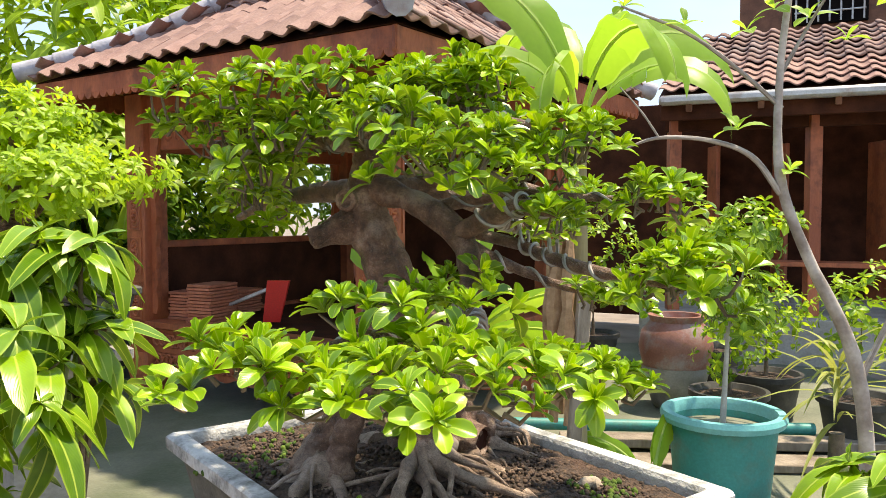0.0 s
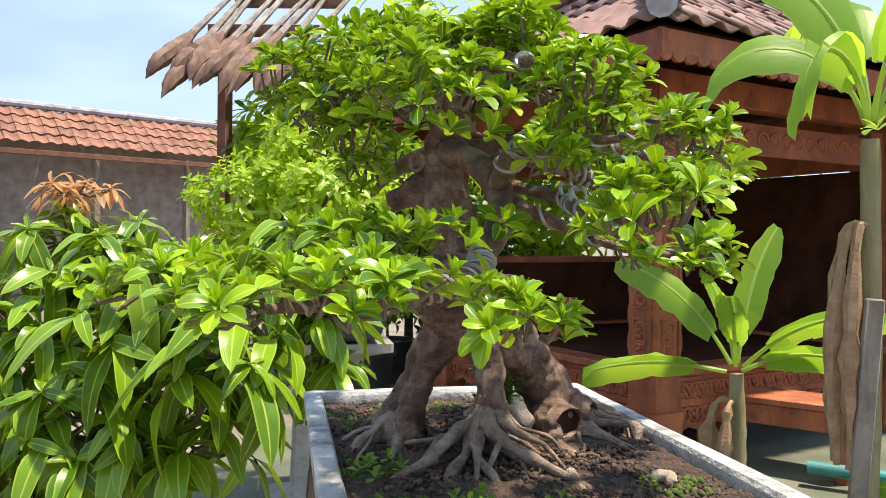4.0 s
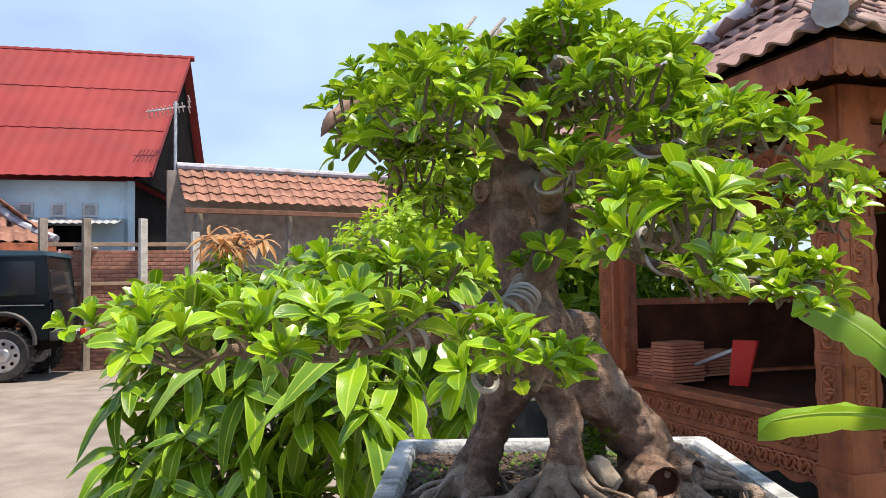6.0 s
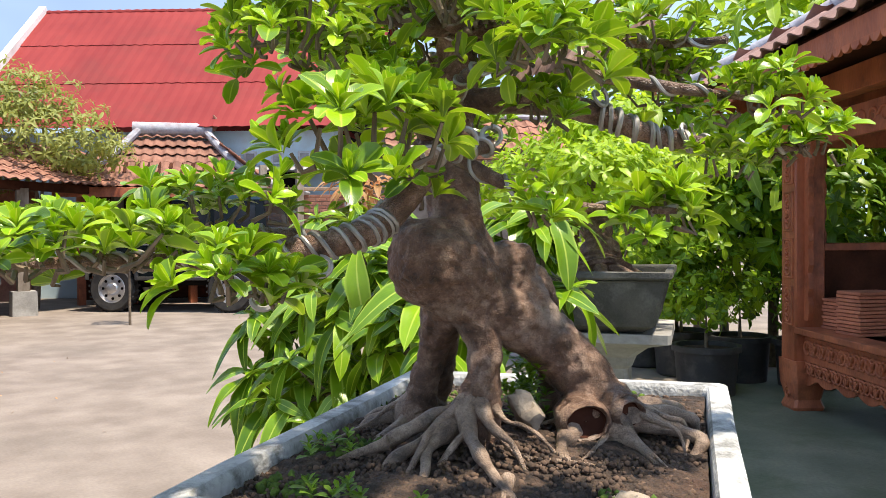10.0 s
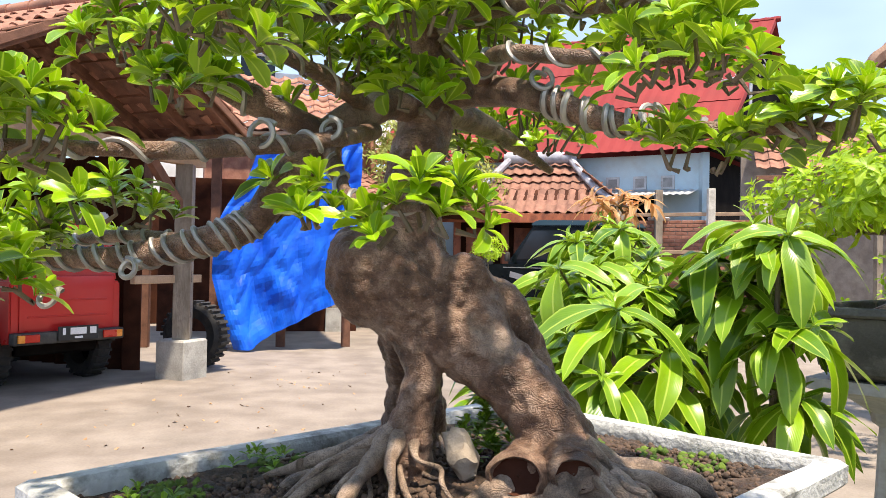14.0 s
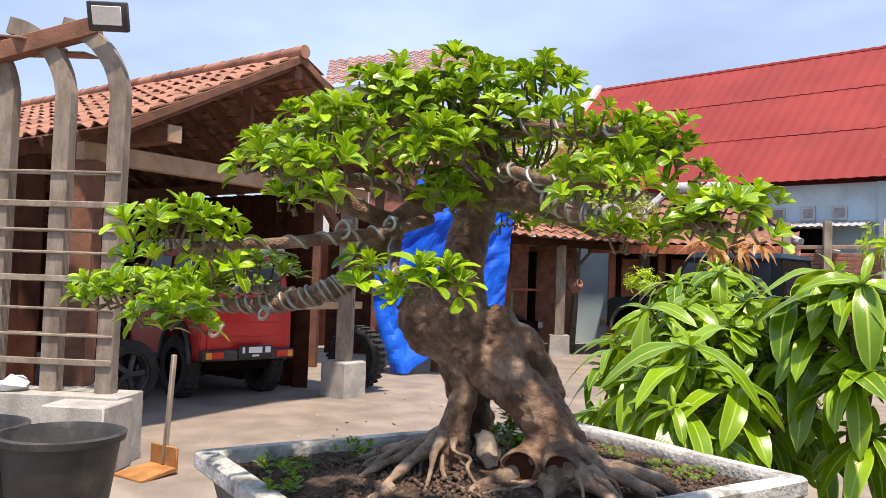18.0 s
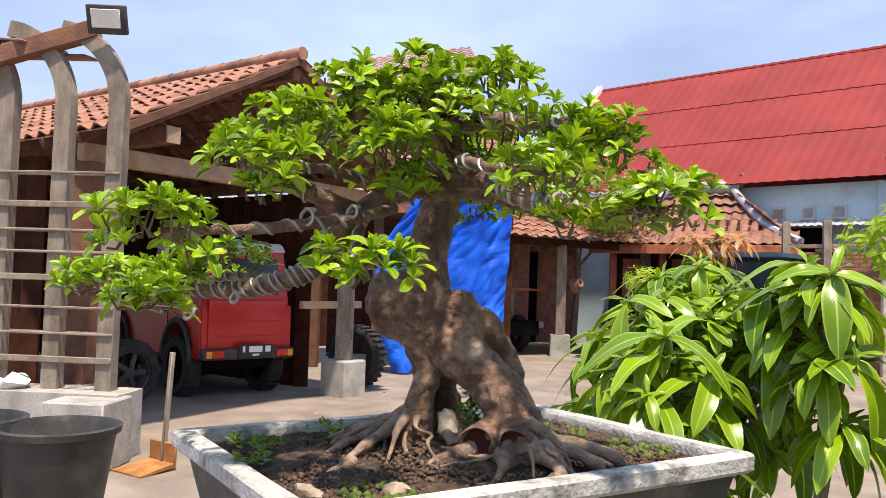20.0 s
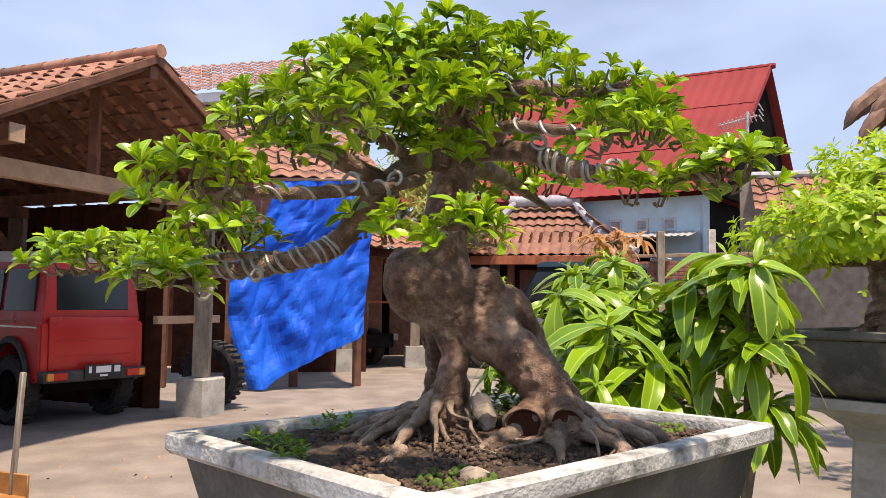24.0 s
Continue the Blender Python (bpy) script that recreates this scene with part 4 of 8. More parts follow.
LEAF_PROTOS = [
    leaf_mesh("young_leaf", 0.042, 0.017, [M_LEAF_Y], p=0.95, q=0.5, curl=0.05, fold=0.5, tip=0.25),
    leaf_mesh("leaf_a", 0.051, 0.0235, [M_LEAF], p=1.0, q=0.36, curl=0.35, fold=0.45, tip=0.4),
    leaf_mesh("leaf_b", 0.048, 0.0225, [M_LEAF_Y], p=1.0, q=0.36, curl=0.50, fold=0.35, tip=0.4),
    leaf_mesh("leaf_c", 0.052, 0.0245, [M_LEAF], p=1.0, q=0.36, curl=0.60, fold=0.4, twist=0.35, tip=0.4),
    leaf_mesh("leaf_d", 0.046, 0.0215, [M_LEAF], p=1.0, q=0.36, curl=0.15, fold=0.6, twist=-0.35, tip=0.4),
]
# foliage pads: middle, half-sizes, number of shoots
PADS = [
    ((0.52, 3.63, 1.742), (0.10, 0.11, 0.030), 9),
    ((0.30, 3.56, 1.745), (0.10, 0.10, 0.030), 7),
    ((0.56, 3.79, 1.705), (0.08, 0.09, 0.025), 8),
    ((0.42, 3.56, 1.745), (0.150, 0.150, 0.055), 36),
    ((0.5, 3.47, 1.782), (0.060, 0.060, 0.027), 10),
    ((0.4, 3.74, 1.812), (0.085, 0.075, 0.034), 14),
    ((0.45, 3.62, 1.812), (0.09, 0.08, 0.032), 11),
    ((0.14, 3.52, 1.772), (0.10, 0.09, 0.038), 13),
    ((0.27, 3.47, 1.792), (0.08, 0.08, 0.028), 9),
    ((-0.02, 3.61, 1.765), (0.075, 0.085, 0.050), 11),
    ((0.48, 3.9, 1.692), (0.110, 0.090, 0.036), 24),
    ((0.47, 3.97, 1.655), (0.080, 0.080, 0.027), 12),
    ((0.45, 3.27, 1.655), (0.110, 0.090, 0.034), 19),
    ((0.36, 3.34, 1.702), (0.080, 0.080, 0.036), 14),
    ((0.25, 3.72, 1.722), (0.140, 0.130, 0.054), 28),
    ((0.07, 3.63, 1.707), (0.110, 0.100, 0.054), 28),
    ((0.13, 3.58, 1.652), (0.070, 0.070, 0.045), 12),
    ((0.17, 3.48, 1.702), (0.080, 0.080, 0.041), 14),
    ((0.05, 3.85, 1.622), (0.100, 0.100, 0.054), 22),
    ((0.09, 3.7, 1.597), (0.060, 0.050, 0.032), 8),
    ((0.62, 3.4, 1.677), (0.080, 0.090, 0.032), 17),
    ((0.6, 3.58, 1.655), (0.070, 0.070, 0.032), 13),
    ((0.76, 3.4, 1.602), (0.060, 0.070, 0.027), 13),
    ((0.74, 3.82, 1.592), (0.060, 0.090, 0.027), 15),
    ((0.69, 4, 1.552), (0.060, 0.090, 0.025), 16),
    ((0.64, 3.87, 1.517), (0.050, 0.060, 0.022), 7),
    ((0.6, 3.33, 1.572), (0.040, 0.050, 0.023), 7),
    ((0.75, 3.21, 1.494), (0.070, 0.090, 0.027), 18),
    ((0.56, 3.59, 1.582), (0.035, 0.040, 0.023), 6),
    ((0.765, 3.575, 1.440), (0.045, 0.060, 0.020), 9),
    ((0.68, 3.48, 1.442), (0.035, 0.035, 0.018), 4),
    ((0.42, 3.03, 1.402), (0.170, 0.140, 0.024), 36),
    ((0.62, 3.15, 1.377), (0.060, 0.070, 0.018), 13),
    ((0.4, 3.2, 1.452), (0.130, 0.100, 0.026), 17),
    ((0.22, 3.06, 1.412), (0.090, 0.110, 0.027), 15),
    ((0.47, 3.45, 1.467), (0.035, 0.035, 0.018), 4),
]
rng = random.Random(11)
leaves, bm = [], bmesh.new()
for (cx, cy, cz), (rx, ry, rz), count in PADS:
    count = int(count * 1.5)
    for k in range(count):
        # spread evenly over the pad, a few shoots hanging at its edge
        f = math.sqrt((k + 0.5) / count)
        a = k * 2.39996 + rng.uniform(-0.3, 0.3)
        ux, uy = f * math.cos(a), f * math.sin(a)
        uz = math.sqrt(max(0.0, 1 - f * f))
        if f > 0.75 and rng.random() < 0.35:
            uz = -rng.uniform(0.1, 0.7)
        s = rng.uniform(0.82, 1.12)
        p = Vector((cx + rx * ux * s, cy + ry * uy * s, cz + rz * uz + rng.uniform(-0.018, 0.022)))
        d = Vector((ux * 0.6 * f, uy * 0.6 * f, 0.75 + 0.3 * uz)) + Vector((rng.uniform(-0.3, 0.3), rng.uniform(-0.3, 0.3), rng.uniform(-0.1, 0.2)))
        leaves += rosette(rng, LEAF_PROTOS, p, d, rng.randint(8, 12), rng.uniform(0.62, 0.98), 8, 60)
        if k % 2:
            continue
        q = Vector((cx + rx * ux * 0.62, cy + ry * uy * 0.62, cz - 0.3 * rz))
        mid = (p + q) / 2 + Vector((rng.uniform(-0.01, 0.01), rng.uniform(-0.01, 0.01), -0.012))
        tube(bm, [q, mid, p - d.normalized() * 0.004], [0.0032, 0.0026, 0.0018], 5)
part("twig_mass", bm, M_TWIG, bonsai, kind="stuff")
put_leaves(leaves, bonsai, lambda p: p.x > 0.60 and p.z < 1.70)

# stones and shoots on the soil
def stone(m, size, label, seed):
    bm = bmesh.new()
    bmesh.ops.create_icosphere(bm, subdivisions=3, radius=1.0)
    for v in bm.verts:
        v.co += noise.noise_vector(v.co * 1.3 + Vector((seed, 0, 0))) * 0.45
        v.co += noise.noise_vector(v.co * 4 + Vector((seed, 0, 0))) * 0.12
        v.co.x *= size[0]
        v.co.y *= size[1]
        v.co.z *= size[2]
    ob = part("stone", bm, M_STONE)
    ob.matrix_world = m
    return tagged(ob, label, "stone")


stone(pose(0.44, 3.665, 1.16, 20, 60, 30), (0.036, 0.020, 0.022), "pale rough stone wedged between the stilt roots", 3)
stone(pose(0.70, 3.60, 1.10, 0, 0, 20), (0.026, 0.022, 0.018), "small pale stone lying on the soil", 8)
stone(pose(0.73, 3.47, 1.10, 0, 10, 60), (0.03, 0.014, 0.014), "small pale pebble lying on the soil", 12)
weed_leaf = leaf_mesh("weed_leaf", 0.022, 0.012, [M_BUSH], curl=0.2, rows=4)
for wx, wy in ((0.40, 3.70), (0.36, 3.73), (0.62, 3.33), (0.50, 3.30), (0.30, 3.40)):
    pl = []
    w = thing("weed", "small green weed growing in the potting soil", "weed", pose(wx, wy, soil_height(wx, wy)))
    tall = 0.10 if wx in (0.40, 0.36) else 0.028
    for k in range(26 if tall > 0.05 else 7):
        pl += rosette(rng, [weed_leaf], (rng.uniform(-0.035, 0.035), rng.uniform(-0.035, 0.035), rng.uniform(0.006, tall)), (0, 0, 1), 6, 1.0)
    put_leaves(pl, w, lambda p: True, rest="leaves", limit=0)


# ---- plants round the bonsai ----
MANGO_PROTOS = [
    leaf_mesh("mango_leaf_small", 0.18, 0.044, [M_MANGO], p=0.7, q=0.7, curl=0.35, fold=0.3, rows=8, wave=0.4),
    leaf_mesh("mango_leaf_a", 0.27, 0.084, [M_MANGO], p=0.7, q=0.7, curl=0.6, fold=0.3, rows=9, wave=0.6),
    leaf_mesh("mango_leaf_b", 0.31, 0.092, [M_MANGO], p=0.75, q=0.65, curl=0.8, fold=0.2, rows=9, wave=0.4, twist=0.3),
    leaf_mesh("mango_leaf_c", 0.24, 0.08, [M_MANGO], p=0.7, q=0.7, curl=0.65, fold=0.3, rows=9, wave=0.6, twist=-0.3),
]
MANGO_RED = [leaf_mesh("mango_leaf_red", 0.15, 0.036, [M_MANGO_Y], p=0.7, q=0.7, curl=0.6, fold=0.4, rows=8, wave=0.4)]


def mango(base, lobes, label, seed, limit=150):
    """A young mango tree: a stem, a limb into each lobe, twigs to its tips and whorls of long hanging leaves.
    A lobe: middle, half-sizes, number of tips, new red growth or not."""
    rng = random.Random(seed)
    t = thing("mango_tree", label, "mango tree", pose(*base))
    b = Vector(base)
    placed = []
    top = sum((Vector(c) for c, r, n, red in lobes), Vector()) / len(lobes)
    fork = Vector((0, 0, 0)).lerp(top - b, 0.5)
    bm = bmesh.new()
    limb(bm, [(0, 0, 0, 0.03), (*(fork * 0.5), 0.024), (*fork, 0.018)], n=4, sides=8)
    part("trunk", bm, M_TWIG, t)
    for c, r, n, red in lobes:
        c = Vector(c) - b
        bm = bmesh.new()
        limb(bm, [(*fork, 0.014), (*(fork.lerp(c, 0.6) - Vector((0, 0, 0.06))), 0.011), (*c, 0.007)], n=4, sides=6)
        part("limb", bm, M_TWIG, t)
        protos = MANGO_RED if red else MANGO_PROTOS
        bm = bmesh.new()
        for k in range(n):
            z = 1 - 1.7 * (k + 0.5) / n
            a = k * 2.39996 + rng.uniform(-0.4, 0.4)
            s = math.sqrt(max(0, 1 - z * z))
            u = Vector((s * math.cos(a), s * math.sin(a), z))
            f = rng.uniform(0.6, 1.0)
            q = c + Vector((r[0] * u.x, r[1] * u.y, r[2] * u.z)) * f
            mid = c.lerp(q, 0.5) - Vector((0, 0, 0.03))
            tube(bm, [c, mid, q], [0.008, 0.006, 0.004], 5)
            d = u * 0.45 + Vector((0, 0, 0.75))
            placed += rosette(rng, protos, q, d + Vector((rng.uniform(-0.45, 0.45), rng.uniform(-0.45, 0.45), 0)), rng.randint(6, 9), rng.uniform(0.55, 1.05), 25, 112)
            for j in range(5):
                pp = mid.lerp(q, rng.uniform(0.2, 0.95))
                a2 = rng.random() * 6.28
                out = Vector((math.cos(a2), math.sin(a2), rng.uniform(-0.4, 0.4))) + u * 0.5
                placed.append((rng.choice(protos), aim(pp, out, Vector((0, 0, 1)) + out * 0.2) @ Matrix.Scale(rng.uniform(0.7, 1.05), 4)))
        part("twig_mass", bm, M_TWIG, t, kind="stuff")
    put_leaves(placed, t, lambda p: True, limit=limit)
    return t


mango((-1.25, 4.55, 0), [
    ((-0.78, 4.32, 1.10), (0.20, 0.20, 0.21), 9, 0), ((-1.15, 4.40, 1.22), (0.28, 0.26, 0.26), 13, 0), ((-1.00, 4.85, 1.32), (0.26, 0.24, 0.22), 11, 0),
    ((-1.55, 4.60, 1.32), (0.28, 0.26, 0.24), 12, 0), ((-1.80, 4.40, 1.10), (0.26, 0.26, 0.26), 12, 0), ((-1.30, 4.25, 0.85), (0.32, 0.22, 0.22), 11, 0),
    ((-1.80, 4.30, 0.75), (0.28, 0.24, 0.22), 10, 0), ((-0.98, 4.40, 0.76), (0.20, 0.20, 0.16), 5, 0), ((-1.30, 4.75, 0.95), (0.30, 0.24, 0.3), 9, 0),
    ((-1.45, 4.2, 0.52), (0.35, 0.22, 0.16), 8, 0), ((-2.02, 4.72, 1.45), (0.20, 0.20, 0.16), 7, 0), ((-2.05, 4.80, 1.68), (0.22, 0.18, 0.06), 7, 1)],
    "bushy young mango tree with hanging leaves and reddish shoots", 21, 200)
mango((-0.79, 4.77, 0), [
    ((-0.78, 4.84, 1.46), (0.07, 0.07, 0.05), 3, 0), ((-0.75, 4.88, 1.20), (0.12, 0.14, 0.06), 3, 0), ((-0.79, 4.84, 0.98), (0.12, 0.14, 0.06), 2, 0)],
    "slender young mango sapling with tiers of long dark leaves", 33, 60)
mango((1.62, 4.3, 0), [((1.60, 4.28, 0.90), (0.10, 0.10, 0.06), 3, 0), ((1.64, 4.34, 0.62), (0.08, 0.08, 0.06), 2, 0)],
    "small mango sapling with drooping leaves by the teal tub", 55, 40)


def crown(rng, c, r, count, protos, n=(5, 8), size=1.0, hollow=0.35):
    """Shoots scattered through an uneven crown, thicker towards its outside."""
    out = []
    for k in range(count):
        z = rng.uniform(-1, 1)
        a = rng.random() * 6.283
        s = math.sqrt(max(0, 1 - z * z))
        u = Vector((s * math.cos(a), s * math.sin(a), z))
        f = rng.uniform(hollow, 1.0) ** 0.5
        f *= 1 + 0.28 * noise.noise(Vector((u.x * 2.2 + c[0], u.y * 2.2 + c[1], u.z * 2.2)))
        p = Vector((c[0] + r[0] * u.x * f, c[1] + r[1] * u.y * f, c[2] + r[2] * u.z * f))
        out += rosette(rng, protos, p, u * 0.8 + Vector((rng.uniform(-0.3, 0.3), rng.uniform(-0.3, 0.3), 0.6)), rng.randint(*n), size * rng.uniform(0.75, 1.2), 25, 95)
    return out


def tree(name, label, base, trunk_top, lobes, protos, seed, size=1.0, trunk_r=0.06, category="tree", trunk_mat=None, n=(5, 8)):
    """A trunk with limbs into each lobe (middle, half-sizes, shoots) and a crown of many leaves."""
    rng = random.Random(seed)
    t = thing(name, label, category, pose(*base))
    b = Vector(base)
    tt = Vector(trunk_top) - b
    bm = bmesh.new()
    limb(bm, [(0, 0, 0, trunk_r), (*(tt * 0.5 + Vector((rng.uniform(-0.1, 0.1), rng.uniform(-0.1, 0.1), 0)) * tt.length * 0.15), trunk_r * 0.8), (*tt, trunk_r * 0.6)], n=5, sides=10)
    part("trunk", bm, trunk_mat or M_TWIG, t)
    placed = []
    for c, r, count in lobes:
        c = Vector(c) - b
        bm = bmesh.new()
        mid = tt.lerp(c, 0.5) - Vector((0, 0, 0.15 * r[2]))
        limb(bm, [(*tt, trunk_r * 0.45), (*mid, trunk_r * 0.3), (*c, trunk_r * 0.15)], n=4, sides=7)
        part("limb", bm, trunk_mat or M_TWIG, t)
        placed += crown(rng, c, r, count, protos, n, size)
    join_copies("crown", placed, t)
    return t


SMALL_L = [leaf_mesh("small_light_leaf", 0.045, 0.018, [M_BUSH_L], rows=3, cols=1, curl=0.2), leaf_mesh("small_light_leaf_b", 0.05, 0.02, [M_BUSH_L], rows=3, cols=1, curl=0.4)]
MED = [leaf_mesh("bush_leaf_a", 0.09, 0.04, [M_BUSH], rows=4, cols=1, curl=0.3), leaf_mesh("bush_leaf_b", 0.1, 0.042, [M_BUSH_L], rows=4, cols=1, curl=0.4), leaf_mesh("bush_leaf_c", 0.1, 0.045, [M_BUSH], rows=4, cols=1, curl=0.5)]
DARK = [leaf_mesh("dark_leaf_a", 0.11, 0.045, [M_BUSH_D], rows=3, cols=1, curl=0.3), leaf_mesh("dark_leaf_b", 0.12, 0.05, [M_BUSH_D], rows=3, cols=1, curl=0.5)]
LONG = [leaf_mesh("long_leaf_a", 0.26, 0.065, [M_BUSH], rows=5, cols=1, p=0.8, q=0.6, curl=0.4), leaf_mesh("long_leaf_b", 0.28, 0.07, [M_BUSH_L], rows=5, cols=1, p=0.8, q=0.6, curl=0.55)]
FEATH = [leaf_mesh("feather_leaf", 0.10, 0.03, [M_FEATHER], rows=3, cols=1, curl=0.4), leaf_mesh("feather_leaf_b", 0.12, 0.03, [M_FEATHER], rows=3, cols=1, curl=0.6)]

# the neighbouring bonsai on its own pillar
NB = (-1.5, 5.93)
planter(pose(NB[0], NB[1], 0, 0, 0, POT_TURN), 0.95, 0.72, 1.25, 0.30, "dark weathered cement bonsai pot on a pale pillar", M_POT, M_POT)
pillar(pose(NB[0], NB[1], 0, 0, 0, POT_TURN) @ Matrix.Diagonal((1.6, 1.6, 1, 1)), 0.95, "pale cement pillar with rust stains and a moulded capital")
nb = thing("bonsai_tree", "neighbouring bonsai with a gnarled grey trunk and dense small light-green leaves", "bonsai", pose(NB[0], NB[1], 1.20))
bm = bmesh.new()
limb(bm, [(-0.02, 0.02, 0.0, 0.15), (-0.06, 0.05, 0.08, 0.11), (-0.10, 0.08, 0.2, 0.085), (-0.16, 0.10, 0.32, 0.075), (-0.15, 0.10, 0.42, 0.05), (-0.12, 0.08, 0.55, 0.03)], sides=14, wob=0.4)
for a in range(7):
    limb(bm, [(-0.02, 0.02, 0.06, 0.05), (0.14 * math.cos(a * 0.9), 0.14 * math.sin(a * 0.9), 0.03, 0.03), (0.26 * math.cos(a * 0.9 + 0.2), 0.26 * math.sin(a * 0.9 + 0.2), -0.02, 0.015)], n=4, sides=8)
part("trunk", bm, M_BARK, nb)
bm = bmesh.new()
box(bm, (0.83, 0.60, 0.02), pose(0, 0, -0.005, 0, 0, POT_TURN))
tagged(part("soil", bm, M_SOIL), "dark soil in the neighbouring bonsai pot", "soil", kind="stuff").matrix_world = pose(NB[0], NB[1], 1.205)
rng = random.Random(77)
pl = []
for c, r, k in (((-0.05, 0.0, 0.62), (0.44, 0.42, 0.22), 190), ((0.25, -0.32, 0.50), (0.28, 0.28, 0.16), 90), ((-0.35, -0.25, 0.50), (0.32, 0.30, 0.18), 110), ((-0.25, 0.35, 0.6), (0.32, 0.3, 0.14), 80), ((0.3, 0.25, 0.58), (0.28, 0.28, 0.12), 60), ((-0.1, 0.05, 0.84), (0.32, 0.30, 0.14), 100)):
    bm = bmesh.new()
    limb(bm, [(-0.15, 0.10, 0.38, 0.03), (c[0] * 0.6 - 0.05, c[1] * 0.6, c[2] - 0.12, 0.02), (*c, 0.008)], n=4, sides=8)
    part("branch", bm, M_BARK, nb)
    pl += crown(rng, c, r, k, SMALL_L, (6, 9), 1.6)
put_leaves(pl, nb, lambda p: True, limit=0)


def banana(base, stem_h, stem_r, leaves, label, seed, dry=2):
    """A banana plant: a fleshy stem, arching leaves with a torn edge. A leaf: yaw, rise, length, droop."""
    rng = random.Random(seed)
    t = thing("banana_plant", label, "banana plant", pose(*base))
    bm = bmesh.new()
    limb(bm, [(0, 0, 0, stem_r * 1.2), (0.01, 0, stem_h * 0.5, stem_r), (0, 0.01, stem_h, stem_r * 0.75)], n=6, sides=14, wob=0.15)
    part("stem", bm, M_BTRUNK, t)
    for k, (yaw, rise, length, droop) in enumerate(leaves):
        roll = (58, -50, 35, -62, 20, -35)[k % 6]
        a = radians(yaw)
        d = Vector((math.cos(a), math.sin(a), 0))
        pts = []
        for i in range(15):
            s = i / 14
            el = radians(rise) - radians(droop) * s**1.4
            step = length / 14
            pts.append((pts[-1] if pts else Vector((0, 0, stem_h))) + (d * math.cos(el) + Vector((0, 0, 1)) * math.sin(el)) * step)
        side = d.cross(Vector((0, 0, 1)))
        side = side * math.cos(radians(roll)) + side.cross((pts[9] - pts[4]).normalized()) * math.sin(radians(roll))
        bm = bmesh.new()
        tube(bm, pts, [0.014 * (1 - 0.75 * i / 14) for i in range(15)], 6)
        leaf = part("petiole", bm, M_BANANA, t)
        bm = bmesh.new()
        uvl = bm.loops.layers.uv.new("UVMap")
        for sgn in (-1, 1):
            prev = None
            for i in range(3, 15):
                s = (i - 3) / 11
                w = 0.17 * length / 0.8 * (max(s, 0.02) ** 0.35) * ((1 - s * 0.97) ** 0.4)
                tear = 0.82 + 0.18 * rng.random()
                mid = pts[i] + Vector((0, 0, 0.006))
                e1 = mid + side * sgn * w * 0.55 + Vector((0, 0, 0.02 - 0.02 * rng.random()))
                e2 = mid + side * sgn * w * tear + Vector((0, 0, -0.02 - 0.05 * rng.random() * s))
                cur = [bm.verts.new(mid), bm.verts.new(e1), bm.verts.new(e2)]
                if prev:
                    for j in range(2):
                        q = [prev[j], prev[j + 1], cur[j + 1], cur[j]]
                        f = bm.faces.new(q if sgn < 0 else q[::-1])
                        us = {prev[j]: (j, s), prev[j + 1]: (j + 1, s), cur[j]: (j, s), cur[j + 1]: (j + 1, s)}
                        for lp in f.loops:
                            lp[uvl].uv = (0.5 + sgn * 0.22 * us[lp.vert][0], us[lp.vert][1])
                # a torn gap here and there
                prev = None if rng.random() < 0.10 and 3 < i < 12 else cur
                if prev is None:
                    prev = [bm.verts.new(v.co + Vector((0, 0, -0.01))) for v in cur]
        part("blade", bm, M_BANANA, leaf)
    for j in range(dry):
        a = rng.random() * 6.28
        bm = bmesh.new()
        limb(bm, [(0, 0, stem_h * 0.8, 0.012), (0.10 * math.cos(a), 0.10 * math.sin(a), stem_h * 0.78, 0.02), (0.15 * math.cos(a), 0.15 * math.sin(a), stem_h * 0.5, 0.04), (0.13 * math.cos(a), 0.13 * math.sin(a), stem_h * 0.25, 0.015)], n=5, sides=6, wob=0.8)
        part("dry_leaf", bm, M_DRY, t, "withered brown leaf")
    return t


banana((0.54, 6.95, 0), 0.76, 0.050, [(185, 62, 0.85, 45), (205, 12, 0.80, 30), (350, 48, 0.80, 55), (60, 80, 0.85, 35), (270, 62, 0.75, 60), (120, 70, 0.7, 50), (330, 30, 0.65, 45)], "young banana plant with bright torn leaves in front of the gazebo", 5)
banana((1.14, 6.35, 0), 1.95, 0.050, [(195, 74, 1.0, 150), (245, 68, 0.95, 165), (290, 75, 1.15, 150), (20, 76, 1.25, 125), (110, 80, 1.3, 110), (335, 66, 1.05, 155), (170, 82, 1.2, 70)], "tall banana plant with a peeling brown stem and bright leaves", 6, 4)
banana((1.50, 6.2, 0), 0.15, 0.02, [(150, 60, 0.45, 70), (60, 62, 0.5, 60), (250, 50, 0.35, 60)], "small banana sucker with yellow-green leaves beside the tub", 7, 0)
bm = bmesh.new()
box(bm, (0.075, 0.04, 1.25), pose(1.12, 6.22, 0.62, 2, 3, 20), 0.006)
tagged(part("plank", bm, M_WOOD_G), "weathered grey plank standing upright against the banana stem", "plank")


